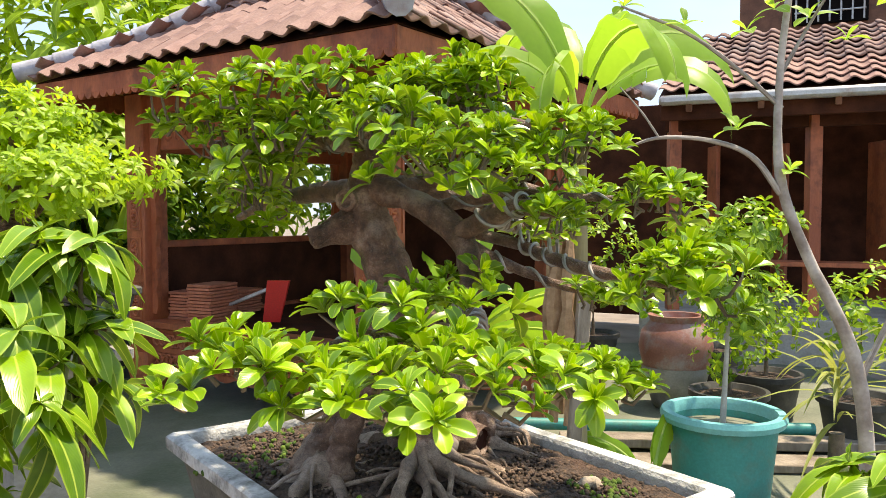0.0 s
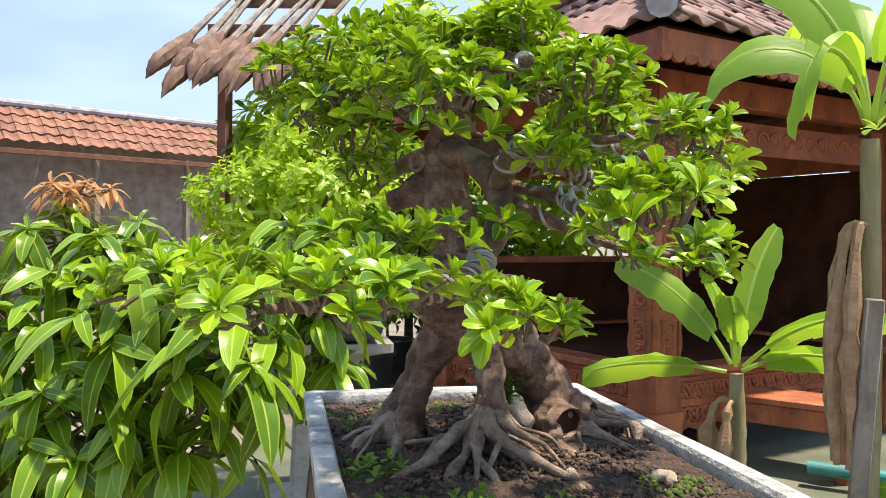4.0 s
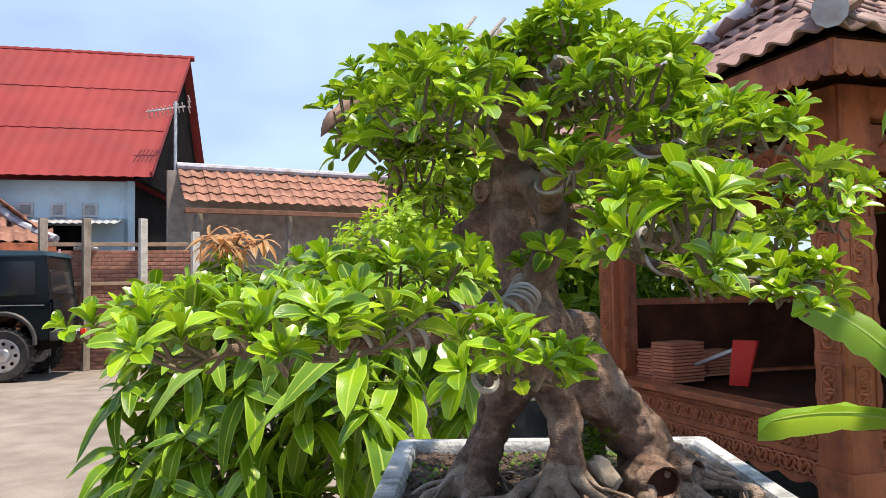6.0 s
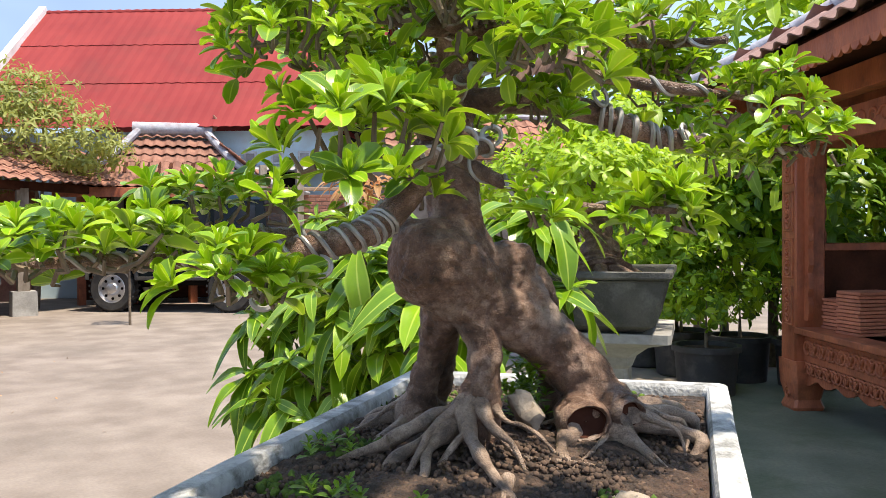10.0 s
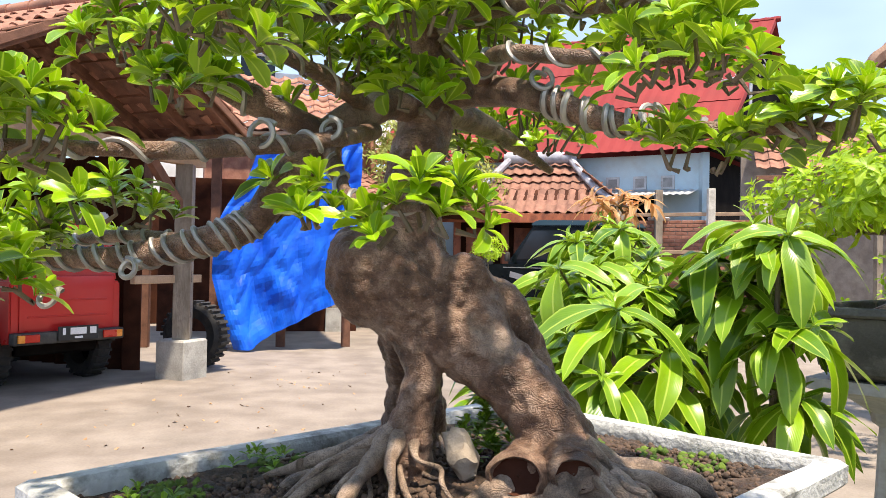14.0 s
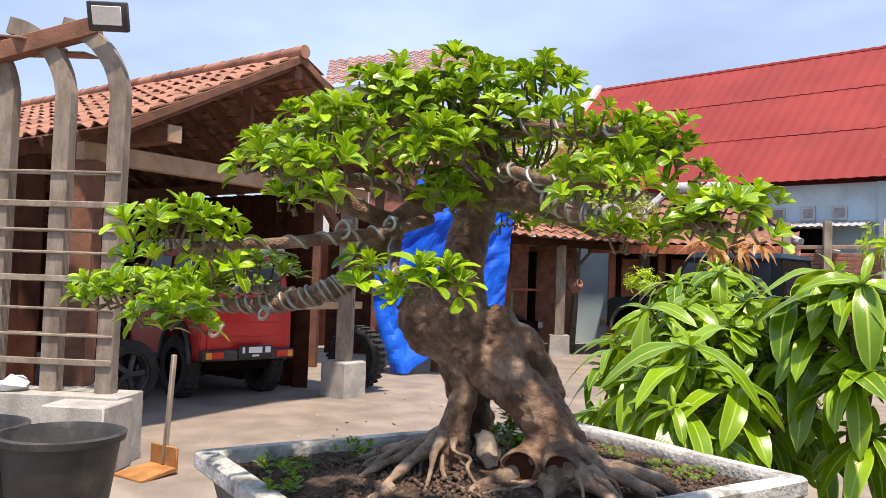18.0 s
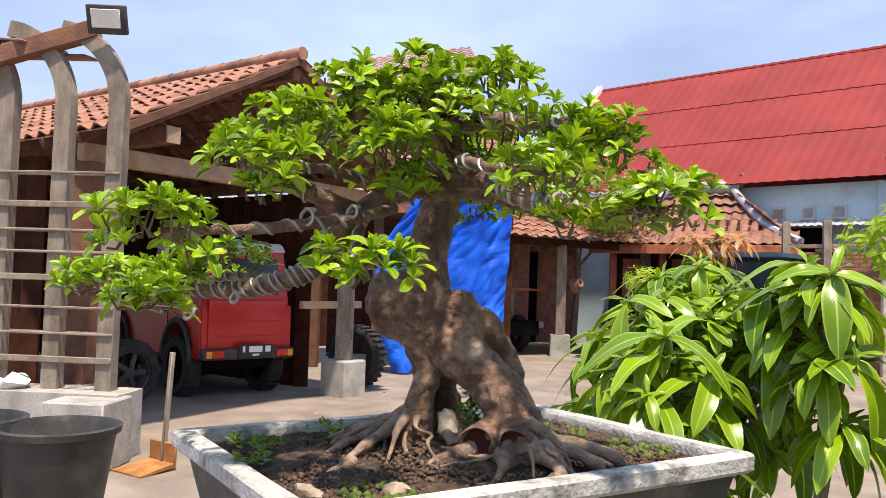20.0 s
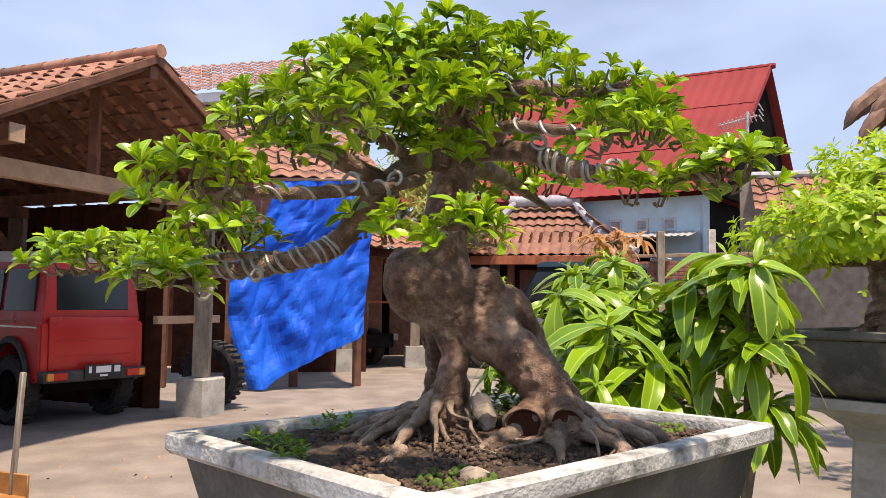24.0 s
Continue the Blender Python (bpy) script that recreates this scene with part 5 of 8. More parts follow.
# ---- carved gazebo ----
def tile_mesh(name, w, l, material, depth=0.045, t=0.014):
    """One S-shaped clay tile lying along +y (up the slope), its lower end at the origin."""
    bm = bmesh.new()
    n = 8
    prof = [((i / n - 0.5) * w, depth * 0.5 * math.sin(2 * math.pi * (i / n) + 0.6)) for i in range(n + 1)]
    rows = []
    for y, dz in ((0, 0.022), (l, -0.006)):
        rows.append(([bm.verts.new((x, y, z + dz)) for x, z in prof], [bm.verts.new((x, y, z + dz - t)) for x, z in prof]))
    (a, b), (c, d) = rows
    for i in range(n):
        bm.faces.new((a[i], a[i + 1], c[i + 1], c[i]))
        bm.faces.new((b[i + 1], b[i], d[i], d[i + 1]))
        bm.faces.new((b[i], b[i + 1], a[i + 1], a[i]))
    bm.faces.new((a[0], c[0], d[0], b[0]))
    bm.faces.new((c[n], a[n], b[n], d[n]))
    me = bpy.data.meshes.new(name)
    bm.to_mesh(me)
    bm.free()
    me.materials.append(material)
    me.shade_smooth()
    me.set_sharp_from_angle(angle=radians(50))
    return me


def lay_tiles(parent, corner, along, up, width, height, me, tw, tl, inside=None, limit=300, seed=1, sag=None):
    """Rows of tiles on a slope: corner at the lower start, along the eave, up the slope. The nearest are parts, the rest one mesh."""
    rng = random.Random(seed)
    along, up = Vector(along).normalized(), Vector(up).normalized()
    nrm = along.cross(up)
    rest, k = [], 0
    for j in range(int(height / tl) + 1):
        for i in range(int(width / tw) + 1):
            u, v = (i + 0.5) * tw, j * tl
            if u > width or v > height - 0.4 * tl or (inside and not inside(u, v)):
                continue
            p = Vector(corner) + along * u + up * v + nrm * (rng.uniform(-0.006, 0.006) + (sag(u, v) if sag else 0))
            m = Matrix.Translation(p) @ Matrix((along, up, nrm)).transposed().to_4x4() @ pose(0, 0, 0, rng.uniform(-1.2, 1.2), rng.uniform(-1.5, 1.5), rng.uniform(-1.2, 1.2))
            if k < limit:
                ob = link("roof_tile", me, parent)
                ob.matrix_local = parent.matrix_world.inverted() @ m
                k += 1
            else:
                rest.append((me, parent.matrix_world.inverted() @ m))
    if rest:
        join_copies("roof_tiling", rest, parent)


GZ = Vector((-0.32, 9.18, 0))
GTURN = -34.2
gz = thing("gazebo", "carved reddish teak gazebo with a clay tile roof and raised floor", "gazebo", pose(GZ.x, GZ.y, 0, 0, 0, GTURN))
bpy.context.view_layer.update()
H = 1.26  # half the distance between posts


def scroll_mesh(name, r=0.05, turns=1.6, t=0.011):
    bm = bmesh.new()
    pts = []
    for i in range(20):
        f = i / 19
        a = turns * 2 * math.pi * f
        rr = r * (1 - 0.8 * f)
        pts.append((rr * math.cos(a), 0.01 * f, rr * math.sin(a)))
    tube(bm, pts, [t * (1 - 0.4 * i / 19) for i in range(20)], 5)
    me = bpy.data.meshes.new(name)
    bm.to_mesh(me)
    bm.free()
    me.materials.append(M_TEAK)
    me.shade_smooth()
    return me


SCROLL = scroll_mesh("scroll_carving")


def carve(parent, a, b, normal, step=0.105, size=1.0, flip=False):
    """A row of carved scrolls from a to b on a face."""
    a, b = Vector(a), Vector(b)
    d = b - a
    x = d.normalized()
    n = Vector(normal)
    k = max(1, int(d.length / step))
    for i in range(k):
        p = a + d * ((i + 0.5) / k)
        s = -1 if i % 2 else 1
        ob = link("carving", SCROLL, parent)
        ob.matrix_local = Matrix.Translation(p) @ Matrix((x, -n, x.cross(-n))).transposed().to_4x4() @ Matrix.Diagonal((s * size, size, size * (s if flip else 1), 1))


for sx in (-1, 1):
    for sy in (-1, 1):
        bm = bmesh.new()
        box(bm, (0.24, 0.24, 2.16), pose(sx * H, sy * H, 1.48), 0.012)
        post = part("post", bm, M_TEAK, gz)
        # scalloped wings reaching into each bay
        for n in ((-sx, 0, 0), (0, -sy, 0)):
            nv = Vector(n)
            th = Vector((0, 0, 1)).cross(nv)
            bm = bmesh.new()
            prof = [(0.10 + 0.075 + 0.022 * abs(math.sin(k * 1.05)) + 0.10 * max(0, (k - 18) / 8) ** 2, 0.74 + k * 0.062) for k in range(27)]
            q0 = Vector((sx * H, sy * H, 0)) - th * 0.02 + Vector((sx if n[0] == 0 else 0, sy if n[1] == 0 else 0, 0)) * 0.03
            ra = [[q0 + nv * 0.09 + Vector((0, 0, z)), q0 + nv * w + Vector((0, 0, z)), q0 + nv * w + th * 0.04 + Vector((0, 0, z)), q0 + nv * 0.09 + th * 0.04 + Vector((0, 0, z))] for w, z in prof]
            loft(bm, ra)
            bmesh.ops.recalc_face_normals(bm, faces=bm.faces)
            wing = part("wing", bm, M_TEAK, post, "scalloped carved bracket board", smooth=False)
        # framed carved panels on the two outer faces
        for z0 in (0.85, 1.22, 1.59, 1.96):
            for n in ((sx, 0, 0), (0, sy, 0)):
                nv = Vector(n)
                side = Vector((0, 0, 1)).cross(nv)
                c = Vector((sx * H, sy * H, z0)) + nv * 0.122
                bm = bmesh.new()
                for off, size in ((side * 0.08, (0.018, 0.016, 0.3)), (-side * 0.062, (0.012, 0.012, 0.3))):
                    box(bm, size, Matrix.Translation(c + off), 0.002)
                for dz in (-0.15, 0.15):
                    box(bm, (abs(side.x) * 0.16 + 0.014, abs(side.y) * 0.16 + 0.014, 0.014), Matrix.Translation(c + Vector((0, 0, dz))), 0.002)
                part("panel_frame", bm, M_TEAK, post)
                carve(post, c + Vector((0, 0, -0.12)), c + Vector((0, 0, 0.12)), n, 0.055, 1.15)
        # turned foot
        bm = bmesh.new()
        loft(bm, [rect_ring(0.22, 0.22, 0.0, 0.02), rect_ring(0.25, 0.25, 0.05, 0.02), rect_ring(0.21, 0.21, 0.11, 0.02), rect_ring(0.27, 0.27, 0.24, 0.03), rect_ring(0.28, 0.28, 0.42, 0.02)])
        bmesh.ops.translate(bm, vec=(sx * H, sy * H, 0), verts=bm.verts)
        foot = part("foot", bm, M_TEAK, gz, "carved scrolled teak foot", smooth=False)
        for n in ((sx, 0, 0), (0, sy, 0)):
            nv = Vector(n)
            carve(foot, Vector((sx * H, sy * H, 0.1)) + nv * 0.12, Vector((sx * H, sy * H, 0.42)) + nv * 0.13, n, 0.09, 0.9)
for k, (sx, sy) in enumerate(((0, -1), (-1, 0), (1, 0), (0, 1))):
    n = Vector((sx, sy, 0))
    t = Vector((-sy, sx, 0))
    a, b = n * H - t * H, n * H + t * H
    # carved floor beam, top rail and frieze
    bm = beam(a + Vector((0, 0, 0.52)) - t * -0.0, b + Vector((0, 0, 0.52)), 0.10, 0.20)
    rail = part("floor_beam", bm, M_TEAK, gz)
    carve(rail, a + n * 0.055 + t * 0.15 + Vector((0, 0, 0.52)), b + n * 0.055 - t * 0.15 + Vector((0, 0, 0.52)), n, 0.062, 1.35)
    bm = beam(a + n * 0.02 + Vector((0, 0, 0.66)), b + n * 0.02 + Vector((0, 0, 0.66)), 0.20, 0.05)
    part("seat_rail", bm, M_TEAK, gz)
    bm = bmesh.new()
    cnt = 60
    prof = []
    for i in range(cnt + 1):
        f = i / cnt
        prof.append((a.lerp(b, f) + n * 0.03, 0.12 + 0.045 * abs(math.sin(f * math.pi * 9)) + 0.07 * (2 * f - 1) ** 8))
    loft(bm, [[q + Vector((0, 0, 0.42)), q - n * 0.025 + Vector((0, 0, 0.42)), q - n * 0.025 + Vector((0, 0, 0.42 - h)), q + Vector((0, 0, 0.42 - h))] for q, h in prof])
    bmesh.ops.recalc_face_normals(bm, faces=bm.faces)
    apron = part("apron", bm, M_TEAK, gz, "pierced and scalloped carved apron")
    carve(apron, a + n * 0.045 + t * 0.1 + Vector((0, 0, 0.36)), b + n * 0.045 - t * 0.1 + Vector((0, 0, 0.36)), n, 0.06, 1.15)
    bm = beam(a + Vector((0, 0, 2.48)), b + Vector((0, 0, 2.48)), 0.14, 0.18)
    top = part("top_beam", bm, M_TEAK, gz)
    bm = beam(a + n * 0.0 + Vector((0, 0, 2.20)), b + Vector((0, 0, 2.20)), 0.04, 0.22)
    frieze = part("frieze", bm, M_TEAK, gz, "carved teak frieze board")
    carve(frieze, a + n * 0.022 + t * 0.12 + Vector((0, 0, 2.20)), b + n * 0.022 - t * 0.12 + Vector((0, 0, 2.20)), n, 0.13, 1.2)
    # closed back, its near-black colour carries the shade inside the gazebo
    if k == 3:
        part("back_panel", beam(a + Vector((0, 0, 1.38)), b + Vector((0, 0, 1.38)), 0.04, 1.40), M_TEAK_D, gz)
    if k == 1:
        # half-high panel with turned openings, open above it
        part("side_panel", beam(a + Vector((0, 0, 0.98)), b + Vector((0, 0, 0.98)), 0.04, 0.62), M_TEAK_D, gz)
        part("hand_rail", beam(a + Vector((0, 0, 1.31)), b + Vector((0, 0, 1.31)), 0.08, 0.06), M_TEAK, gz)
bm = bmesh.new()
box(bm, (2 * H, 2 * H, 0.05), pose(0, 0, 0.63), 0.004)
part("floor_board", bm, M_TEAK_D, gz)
# roof: four concave slopes of tiles over a dark deck
EH, EZ, RZ = 1.86, 2.66, 4.1
GT = tile_mesh("gazebo_tile", 0.21, 0.27, M_TILE_G)
GT_M = gz.matrix_world
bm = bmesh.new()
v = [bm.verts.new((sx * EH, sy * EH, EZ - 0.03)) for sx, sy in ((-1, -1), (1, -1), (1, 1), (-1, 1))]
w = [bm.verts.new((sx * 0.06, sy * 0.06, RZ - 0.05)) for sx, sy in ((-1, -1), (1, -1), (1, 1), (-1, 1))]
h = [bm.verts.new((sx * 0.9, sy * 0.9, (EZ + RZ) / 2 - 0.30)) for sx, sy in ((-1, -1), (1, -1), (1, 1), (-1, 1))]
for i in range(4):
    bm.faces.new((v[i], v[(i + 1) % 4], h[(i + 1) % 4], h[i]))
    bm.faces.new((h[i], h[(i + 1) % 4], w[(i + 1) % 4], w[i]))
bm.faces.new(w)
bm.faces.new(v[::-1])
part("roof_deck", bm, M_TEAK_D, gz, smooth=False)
slope = math.hypot(EH, RZ - EZ)
for k in range(4):
    a = radians(90 * k)
    rot = Matrix.Rotation(a, 4, 'Z')
    corner = GT_M @ rot @ Vector((-EH - 0.05, -EH - 0.05, EZ))
    along = GT_M.to_3x3() @ rot.to_3x3() @ Vector((1, 0, 0))
    up = GT_M.to_3x3() @ rot.to_3x3() @ Vector((0, EH, RZ - EZ))
    lay_tiles(gz, corner, along, up, 2 * EH + 0.1, slope, GT, 0.2, 0.245,
              lambda u, q: q / slope * (EH + 0.05) < u + 0.05 and u - 0.05 < 2 * EH + 0.1 - q / slope * (EH + 0.05), limit=75 if k in (0, 3) else 0, seed=k, sag=lambda u, q: -0.17 * math.sin(math.pi * min(1, max(0, q / slope))))
    # scalloped fascia
    bm = bmesh.new()
    for i in range(38):
        x = -EH + 2 * EH * (i + 0.5) / 38
        lathe(bm, [(0.05, -0.012), (0.05, 0.012)], 10, rot @ pose(x, -EH + 0.02, EZ - 0.16, 90, 0, 0))
    box(bm, (2 * EH, 0.026, 0.13), rot @ pose(0, -EH + 0.02, EZ - 0.10), 0.004)
    part("fascia", bm, M_TEAK, gz, "scalloped teak fascia board")
    # hip cap
    for i in range(9):
        bm = bmesh.new()
        f0, f1 = i / 9, (i + 1.12) / 9
        p0 = rot @ Vector((-EH - 0.1, -EH - 0.1, EZ + 0.05)).lerp(Vector((0, 0, RZ + 0.05)), f0)
        p1 = rot @ Vector((-EH - 0.1, -EH - 0.1, EZ + 0.05)).lerp(Vector((0, 0, RZ + 0.05)), f1)
        p0.z -= 0.19 * math.sin(math.pi * f0)
        p1.z -= 0.19 * math.sin(math.pi * min(1, f1))
        tube(bm, [p0, p1], [0.082, 0.070], 10)
        part("hip_cap", bm, M_CAP, gz, "grey mortared hip tile")
bm = bmesh.new()
lathe(bm, [(0.2, 4.0), (0.16, 4.16), (0.08, 4.24), (0.1, 4.34), (0.02, 4.46)], 14)
part("finial", bm, M_CAP, gz)
# things on the gazebo floor
FLAT = bpy.data.meshes.new("flat_tile")
bm = bmesh.new()
box(bm, (0.24, 0.34, 0.022), None, 0.003)
bm.to_mesh(FLAT)
bm.free()
# orange raised in the colour to replace sunlight that the roof blocks
FLAT.materials.append(mat("sun_bright_clay_tile", (0.36, 0.115, 0.06), (0.50, 0.18, 0.10), scale=9, rough=0.85, bump=0.3, vary=0.25))
gi = GT_M
for px, py, cnt in ((-0.98, -1.02, 9), (-0.66, -1.08, 12), (-0.95, -0.55, 8)):
    st = thing("tile_stack", "stack of spare orange clay tiles on the gazebo floor", "tile stack", gi @ pose(px, py, 0.685, 0, 0, 10), group="spare tile stacks")
    for i in range(cnt):
        ob = link("roof_tile", FLAT, st)
        ob.matrix_local = pose(0.004 * ((i * 7) % 5 - 2), 0.004 * ((i * 5) % 3), 0.0 + 0.0265 * i + 0.012, 0, 0, ((i * 13) % 5 - 2))
sc = thing("red_scoop", "bright red plastic scoop with a grey handle", "scoop", gi @ pose(-0.15, -0.85, 0.69, 0, 0, 30))
bm = bmesh.new()
loft(bm, [[(-0.12, 0, 0.0), (0.02, 0, 0.0), (0.02, 0.03, 0.0), (-0.12, 0.03, 0.0)], [(-0.08, 0, 0.34), (0.1, 0, 0.34), (0.1, 0.05, 0.34), (-0.08, 0.05, 0.34)]])
part("blade", bm, M_REDP, sc)
bm = beam((0, 0.02, 0.3), (-0.45, 0.1, 0.12), 0.03, 0.03)
part("handle", bm, M_GALV, sc)

# ---- open house behind the gazebo ----
hs = thing("open_house", "dark open-fronted house with a low clay tile roof and gutter", "house", pose(0, 0, 0))
bpy.context.view_layer.update()
E0, E1 = Vector((2.70, 10.6, 2.79)), Vector((7.15, 8.64, 2.79))
HA = (E1 - E0).normalized()
HB = Vector((-HA.y, HA.x, 0))
bm = beam(E0 + Vector((0, 0, -0.04)), E1 + Vector((0, 0, -0.04)), 0.13, 0.10, 0.03)
part("gutter", bm, M_GALV, hs, "grey metal gutter")
bm = beam(E0 + HB * 0.12 + Vector((0, 0, -0.16)), E1 + HB * 0.12 + Vector((0, 0, -0.16)), 0.06, 0.16)
part("fascia", bm, M_TEAK_D, hs)
HT = tile_mesh("house_tile", 0.21, 0.27, M_TILE_G)
UPH = HB * 2.6 + Vector((0, 0, 1.1))
lay_tiles(hs, E0 + Vector((0, 0, 0.06)), HA, UPH, 4.9, 2.8, HT, 0.2, 0.25, limit=90, seed=9)
bm = bmesh.new()
p = [E0, E1, E1 + UPH, E0 + UPH]
vs = [bm.verts.new(q) for q in p] + [bm.verts.new(q - Vector((0, 0, 0.08))) for q in p]
for f in ((0, 1, 2, 3), (7, 6, 5, 4), (0, 4, 5, 1), (1, 5, 6, 2), (2, 6, 7, 3), (3, 7, 4, 0)):
    bm.faces.new([vs[i] for i in f])
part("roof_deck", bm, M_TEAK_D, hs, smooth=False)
for u in (0.1, 1.5, 3.1, 4.6):
    bm = beam(E0 + HA * u + HB * 0.45 + Vector((0, 0, -2.55)), E0 + HA * u + HB * 0.45 + Vector((0, 0, -0.05)), 0.13, 0.13)
    part("post", bm, M_TEAK, hs)
bm = beam(E0 + HB * 0.45 + Vector((0, 0, -0.25)), E1 + HB * 0.45 + Vector((0, 0, -0.25)), 0.1, 0.16)
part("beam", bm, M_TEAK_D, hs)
for u in (0.3, 1.0, 1.7, 2.4, 3.1, 3.8):
    bm = beam(E0 + HA * u + HB * 0.0 + Vector((0, 0, -0.12)), E0 + HA * u + UPH - Vector((0, 0, 0.12)), 0.06, 0.1)
    part("rafter", bm, M_WOOD, hs)
# near-black wall carries the room's shade; lengthened to cover a bright gap
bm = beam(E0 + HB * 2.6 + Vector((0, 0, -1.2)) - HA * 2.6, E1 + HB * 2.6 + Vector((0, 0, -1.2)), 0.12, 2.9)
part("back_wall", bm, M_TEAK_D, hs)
bm = beam(E0 + HB * 1.35 + Vector((0, 0, -2.54)) - HA * 0.2, E1 + HB * 1.35 + Vector((0, 0, -2.54)), 2.5, 0.5)
part("plinth", bm, M_CEM, hs)
# carved doors and a lit window in the back wall
for u, w in ((0.3, 0.6), (1.1, 0.7), (2.2, 0.9), (3.2, 0.7)):
    c = E0 + HB * 2.5 + HA * u
    bm = beam(c + Vector((0, 0, -2.3)), c + Vector((0, 0, -0.35)), w, 0.05)
    d = part("door_panel", bm, M_TEAK, hs)
bm = beam(E0 + HB * 0.5 + HA * 0.3 + Vector((0, 0, -1.75)), E0 + HB * 0.5 + HA * 4.2 + Vector((0, 0, -1.75)), 0.35, 0.05)
part("counter", bm, M_TEAK, hs)
# upper storey with barred windows
bm = beam(E0 + HB * 3.1 + Vector((0, 0, 1.9)) + HA * 0.6, E1 + HB * 3.1 + Vector((0, 0, 1.9)), 0.2, 2.4)
part("upper_wall", bm, M_WOOD, hs)
for u in (1.7, 3.4):
    c = E0 + HB * 2.97 + HA * u + Vector((0, 0, 1.55))
    bm = beam(c - HA * 0.45, c + HA * 0.45, 0.05, 0.6)
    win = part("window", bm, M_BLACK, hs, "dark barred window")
    bm = bmesh.new()
    for i in range(7):
        p = c - HB * 0.05 + HA * (-0.4 + 0.133 * i)
        tube(bm, [p + Vector((0, 0, -0.28)), p + Vector((0, 0, 0.28))], 0.012, 5)
    for dz in (-0.15, 0.05, 0.2):
        tube(bm, [c - HB * 0.05 - HA * 0.42 + Vector((0, 0, dz)), c - HB * 0.05 + HA * 0.42 + Vector((0, 0, dz))], 0.012, 5)
    part("grille", bm, M_GALV, win)


def vessel(name, m, profile, material, label, category, soil=None, soil_z=0, soil_r=0, rim=None):
    t = thing(name, label, category, m)
    bm = bmesh.new()
    lathe(bm, profile, 36)
    part("body", bm, material, t)
    if rim:
        bm = bmesh.new()
        lathe(bm, rim[0], 36, close=False)
        part("rim", bm, rim[1], t)
    if soil:
        bm = bmesh.new()
        lathe(bm, [(soil_r, soil_z - 0.03), (soil_r, soil_z), (soil_r * 0.5, soil_z + 0.012), (0.001, soil_z + 0.015)], 30)
        part("soil", bm, soil, t)
    return t


jar = vessel("water_jar", pose(2.28, 8.45, 0.02), [(0.13, 0), (0.17, 0.03), (0.24, 0.25), (0.26, 0.36), (0.29, 0.5), (0.27, 0.62), (0.2, 0.7), (0.21, 0.73), (0.22, 0.75), (0.18, 0.75), (0.17, 0.70), (0.02, 0.6)],
             M_JAR, "large brown glazed clay jar with a grey worn base", "jar")
bm = bmesh.new()
lathe(bm, [(0.135, 0.001), (0.176, 0.03), (0.246, 0.25), (0.266, 0.35)], 36, close=False)
part("base", bm, M_JAR_L, jar, "bare grey lower part of the jar")
vessel("planter_tub", pose(1.97, 6.50, 0.0), [(0.23, 0), (0.25, 0.02), (0.29, 0.44), (0.27, 0.44), (0.24, 0.1), (0.01, 0.1)], M_TEAL, "teal plastic planter tub with a pale flanged rim", "planter", M_DAMP, 0.40, 0.272,
       rim=([(0.285, 0.44), (0.325, 0.445), (0.335, 0.475), (0.325, 0.50), (0.285, 0.50), (0.272, 0.47), (0.27, 0.40)], M_TEAL_L))
tree("shrub", "leafy shrub with a thin pale stem growing from the teal tub", (1.97, 6.5, 0.40), (2.01, 6.55, 0.95), [((2.02, 6.6, 1.25), (0.28, 0.25, 0.28), 60), ((2.12, 6.5, 1.5), (0.28, 0.25, 0.16), 50), ((1.87, 6.65, 1.5), (0.22, 0.2, 0.15), 36), ((2.07, 6.55, 1.05), (0.22, 0.2, 0.15), 30)], MED, 61, 0.85, 0.018, "shrub", M_STICK)
bt = thing("bare_tree", "slender pale forked tree with few large yellow-green leaves", "tree", pose(2.1, 5.25, 0))
bm = bmesh.new()
limb(bm, [(0, 0, 0, 0.034), (-0.02, -0.03, 0.6, 0.03), (-0.1, -0.05, 1.05, 0.027), (-0.28, -0.05, 1.42, 0.021), (-0.39, -0.05, 1.72, 0.019), (-0.40, -0.05, 2.1, 0.014), (-0.36, -0.05, 2.5, 0.012)], n=6, sides=10, wob=0.1)
part("trunk", bm, M_STALK, bt)
for pts in ([(-0.39, -0.05, 1.66, 0.017), (-0.50, -0.05, 1.80, 0.015), (-0.66, -0.05, 1.86, 0.012), (-0.85, -0.05, 1.87, 0.009), (-0.98, -0.05, 1.83, 0.005)],
            [(-0.39, -0.05, 1.98, 0.013), (-0.55, -0.05, 2.12, 0.011), (-0.75, -0.05, 2.26, 0.009), (-1.0, -0.05, 2.36, 0.006)],
            [(-0.85, -0.05, 1.87, 0.006), (-0.92, -0.05, 1.97, 0.005), (-1.0, -0.05, 2.06, 0.003)],
            [(-0.40, -0.05, 2.1, 0.012), (-0.30, -0.05, 2.28, 0.009), (-0.2, -0.05, 2.45, 0.005)],
            [(-0.06, -0.04, 0.95, 0.018), (0.06, -0.06, 1.25, 0.014), (0.14, -0.08, 1.5, 0.01), (0.17, -0.08, 1.75, 0.006)]):
    bm = bmesh.new()
    limb(bm, [(x, y, z, r * 0.75) for x, y, z, r in pts], n=6, sides=8, wob=0.15)
    part("limb", bm, M_STALK, bt)
rngb = random.Random(62)
PALE = [leaf_mesh("pale_leaf", 0.13, 0.055, [M_BANANA], rows=5, cols=1, curl=0.3), leaf_mesh("pale_leaf_b", 0.11, 0.05, [M_BANANA], rows=5, cols=1, curl=0.5)]
pl = []
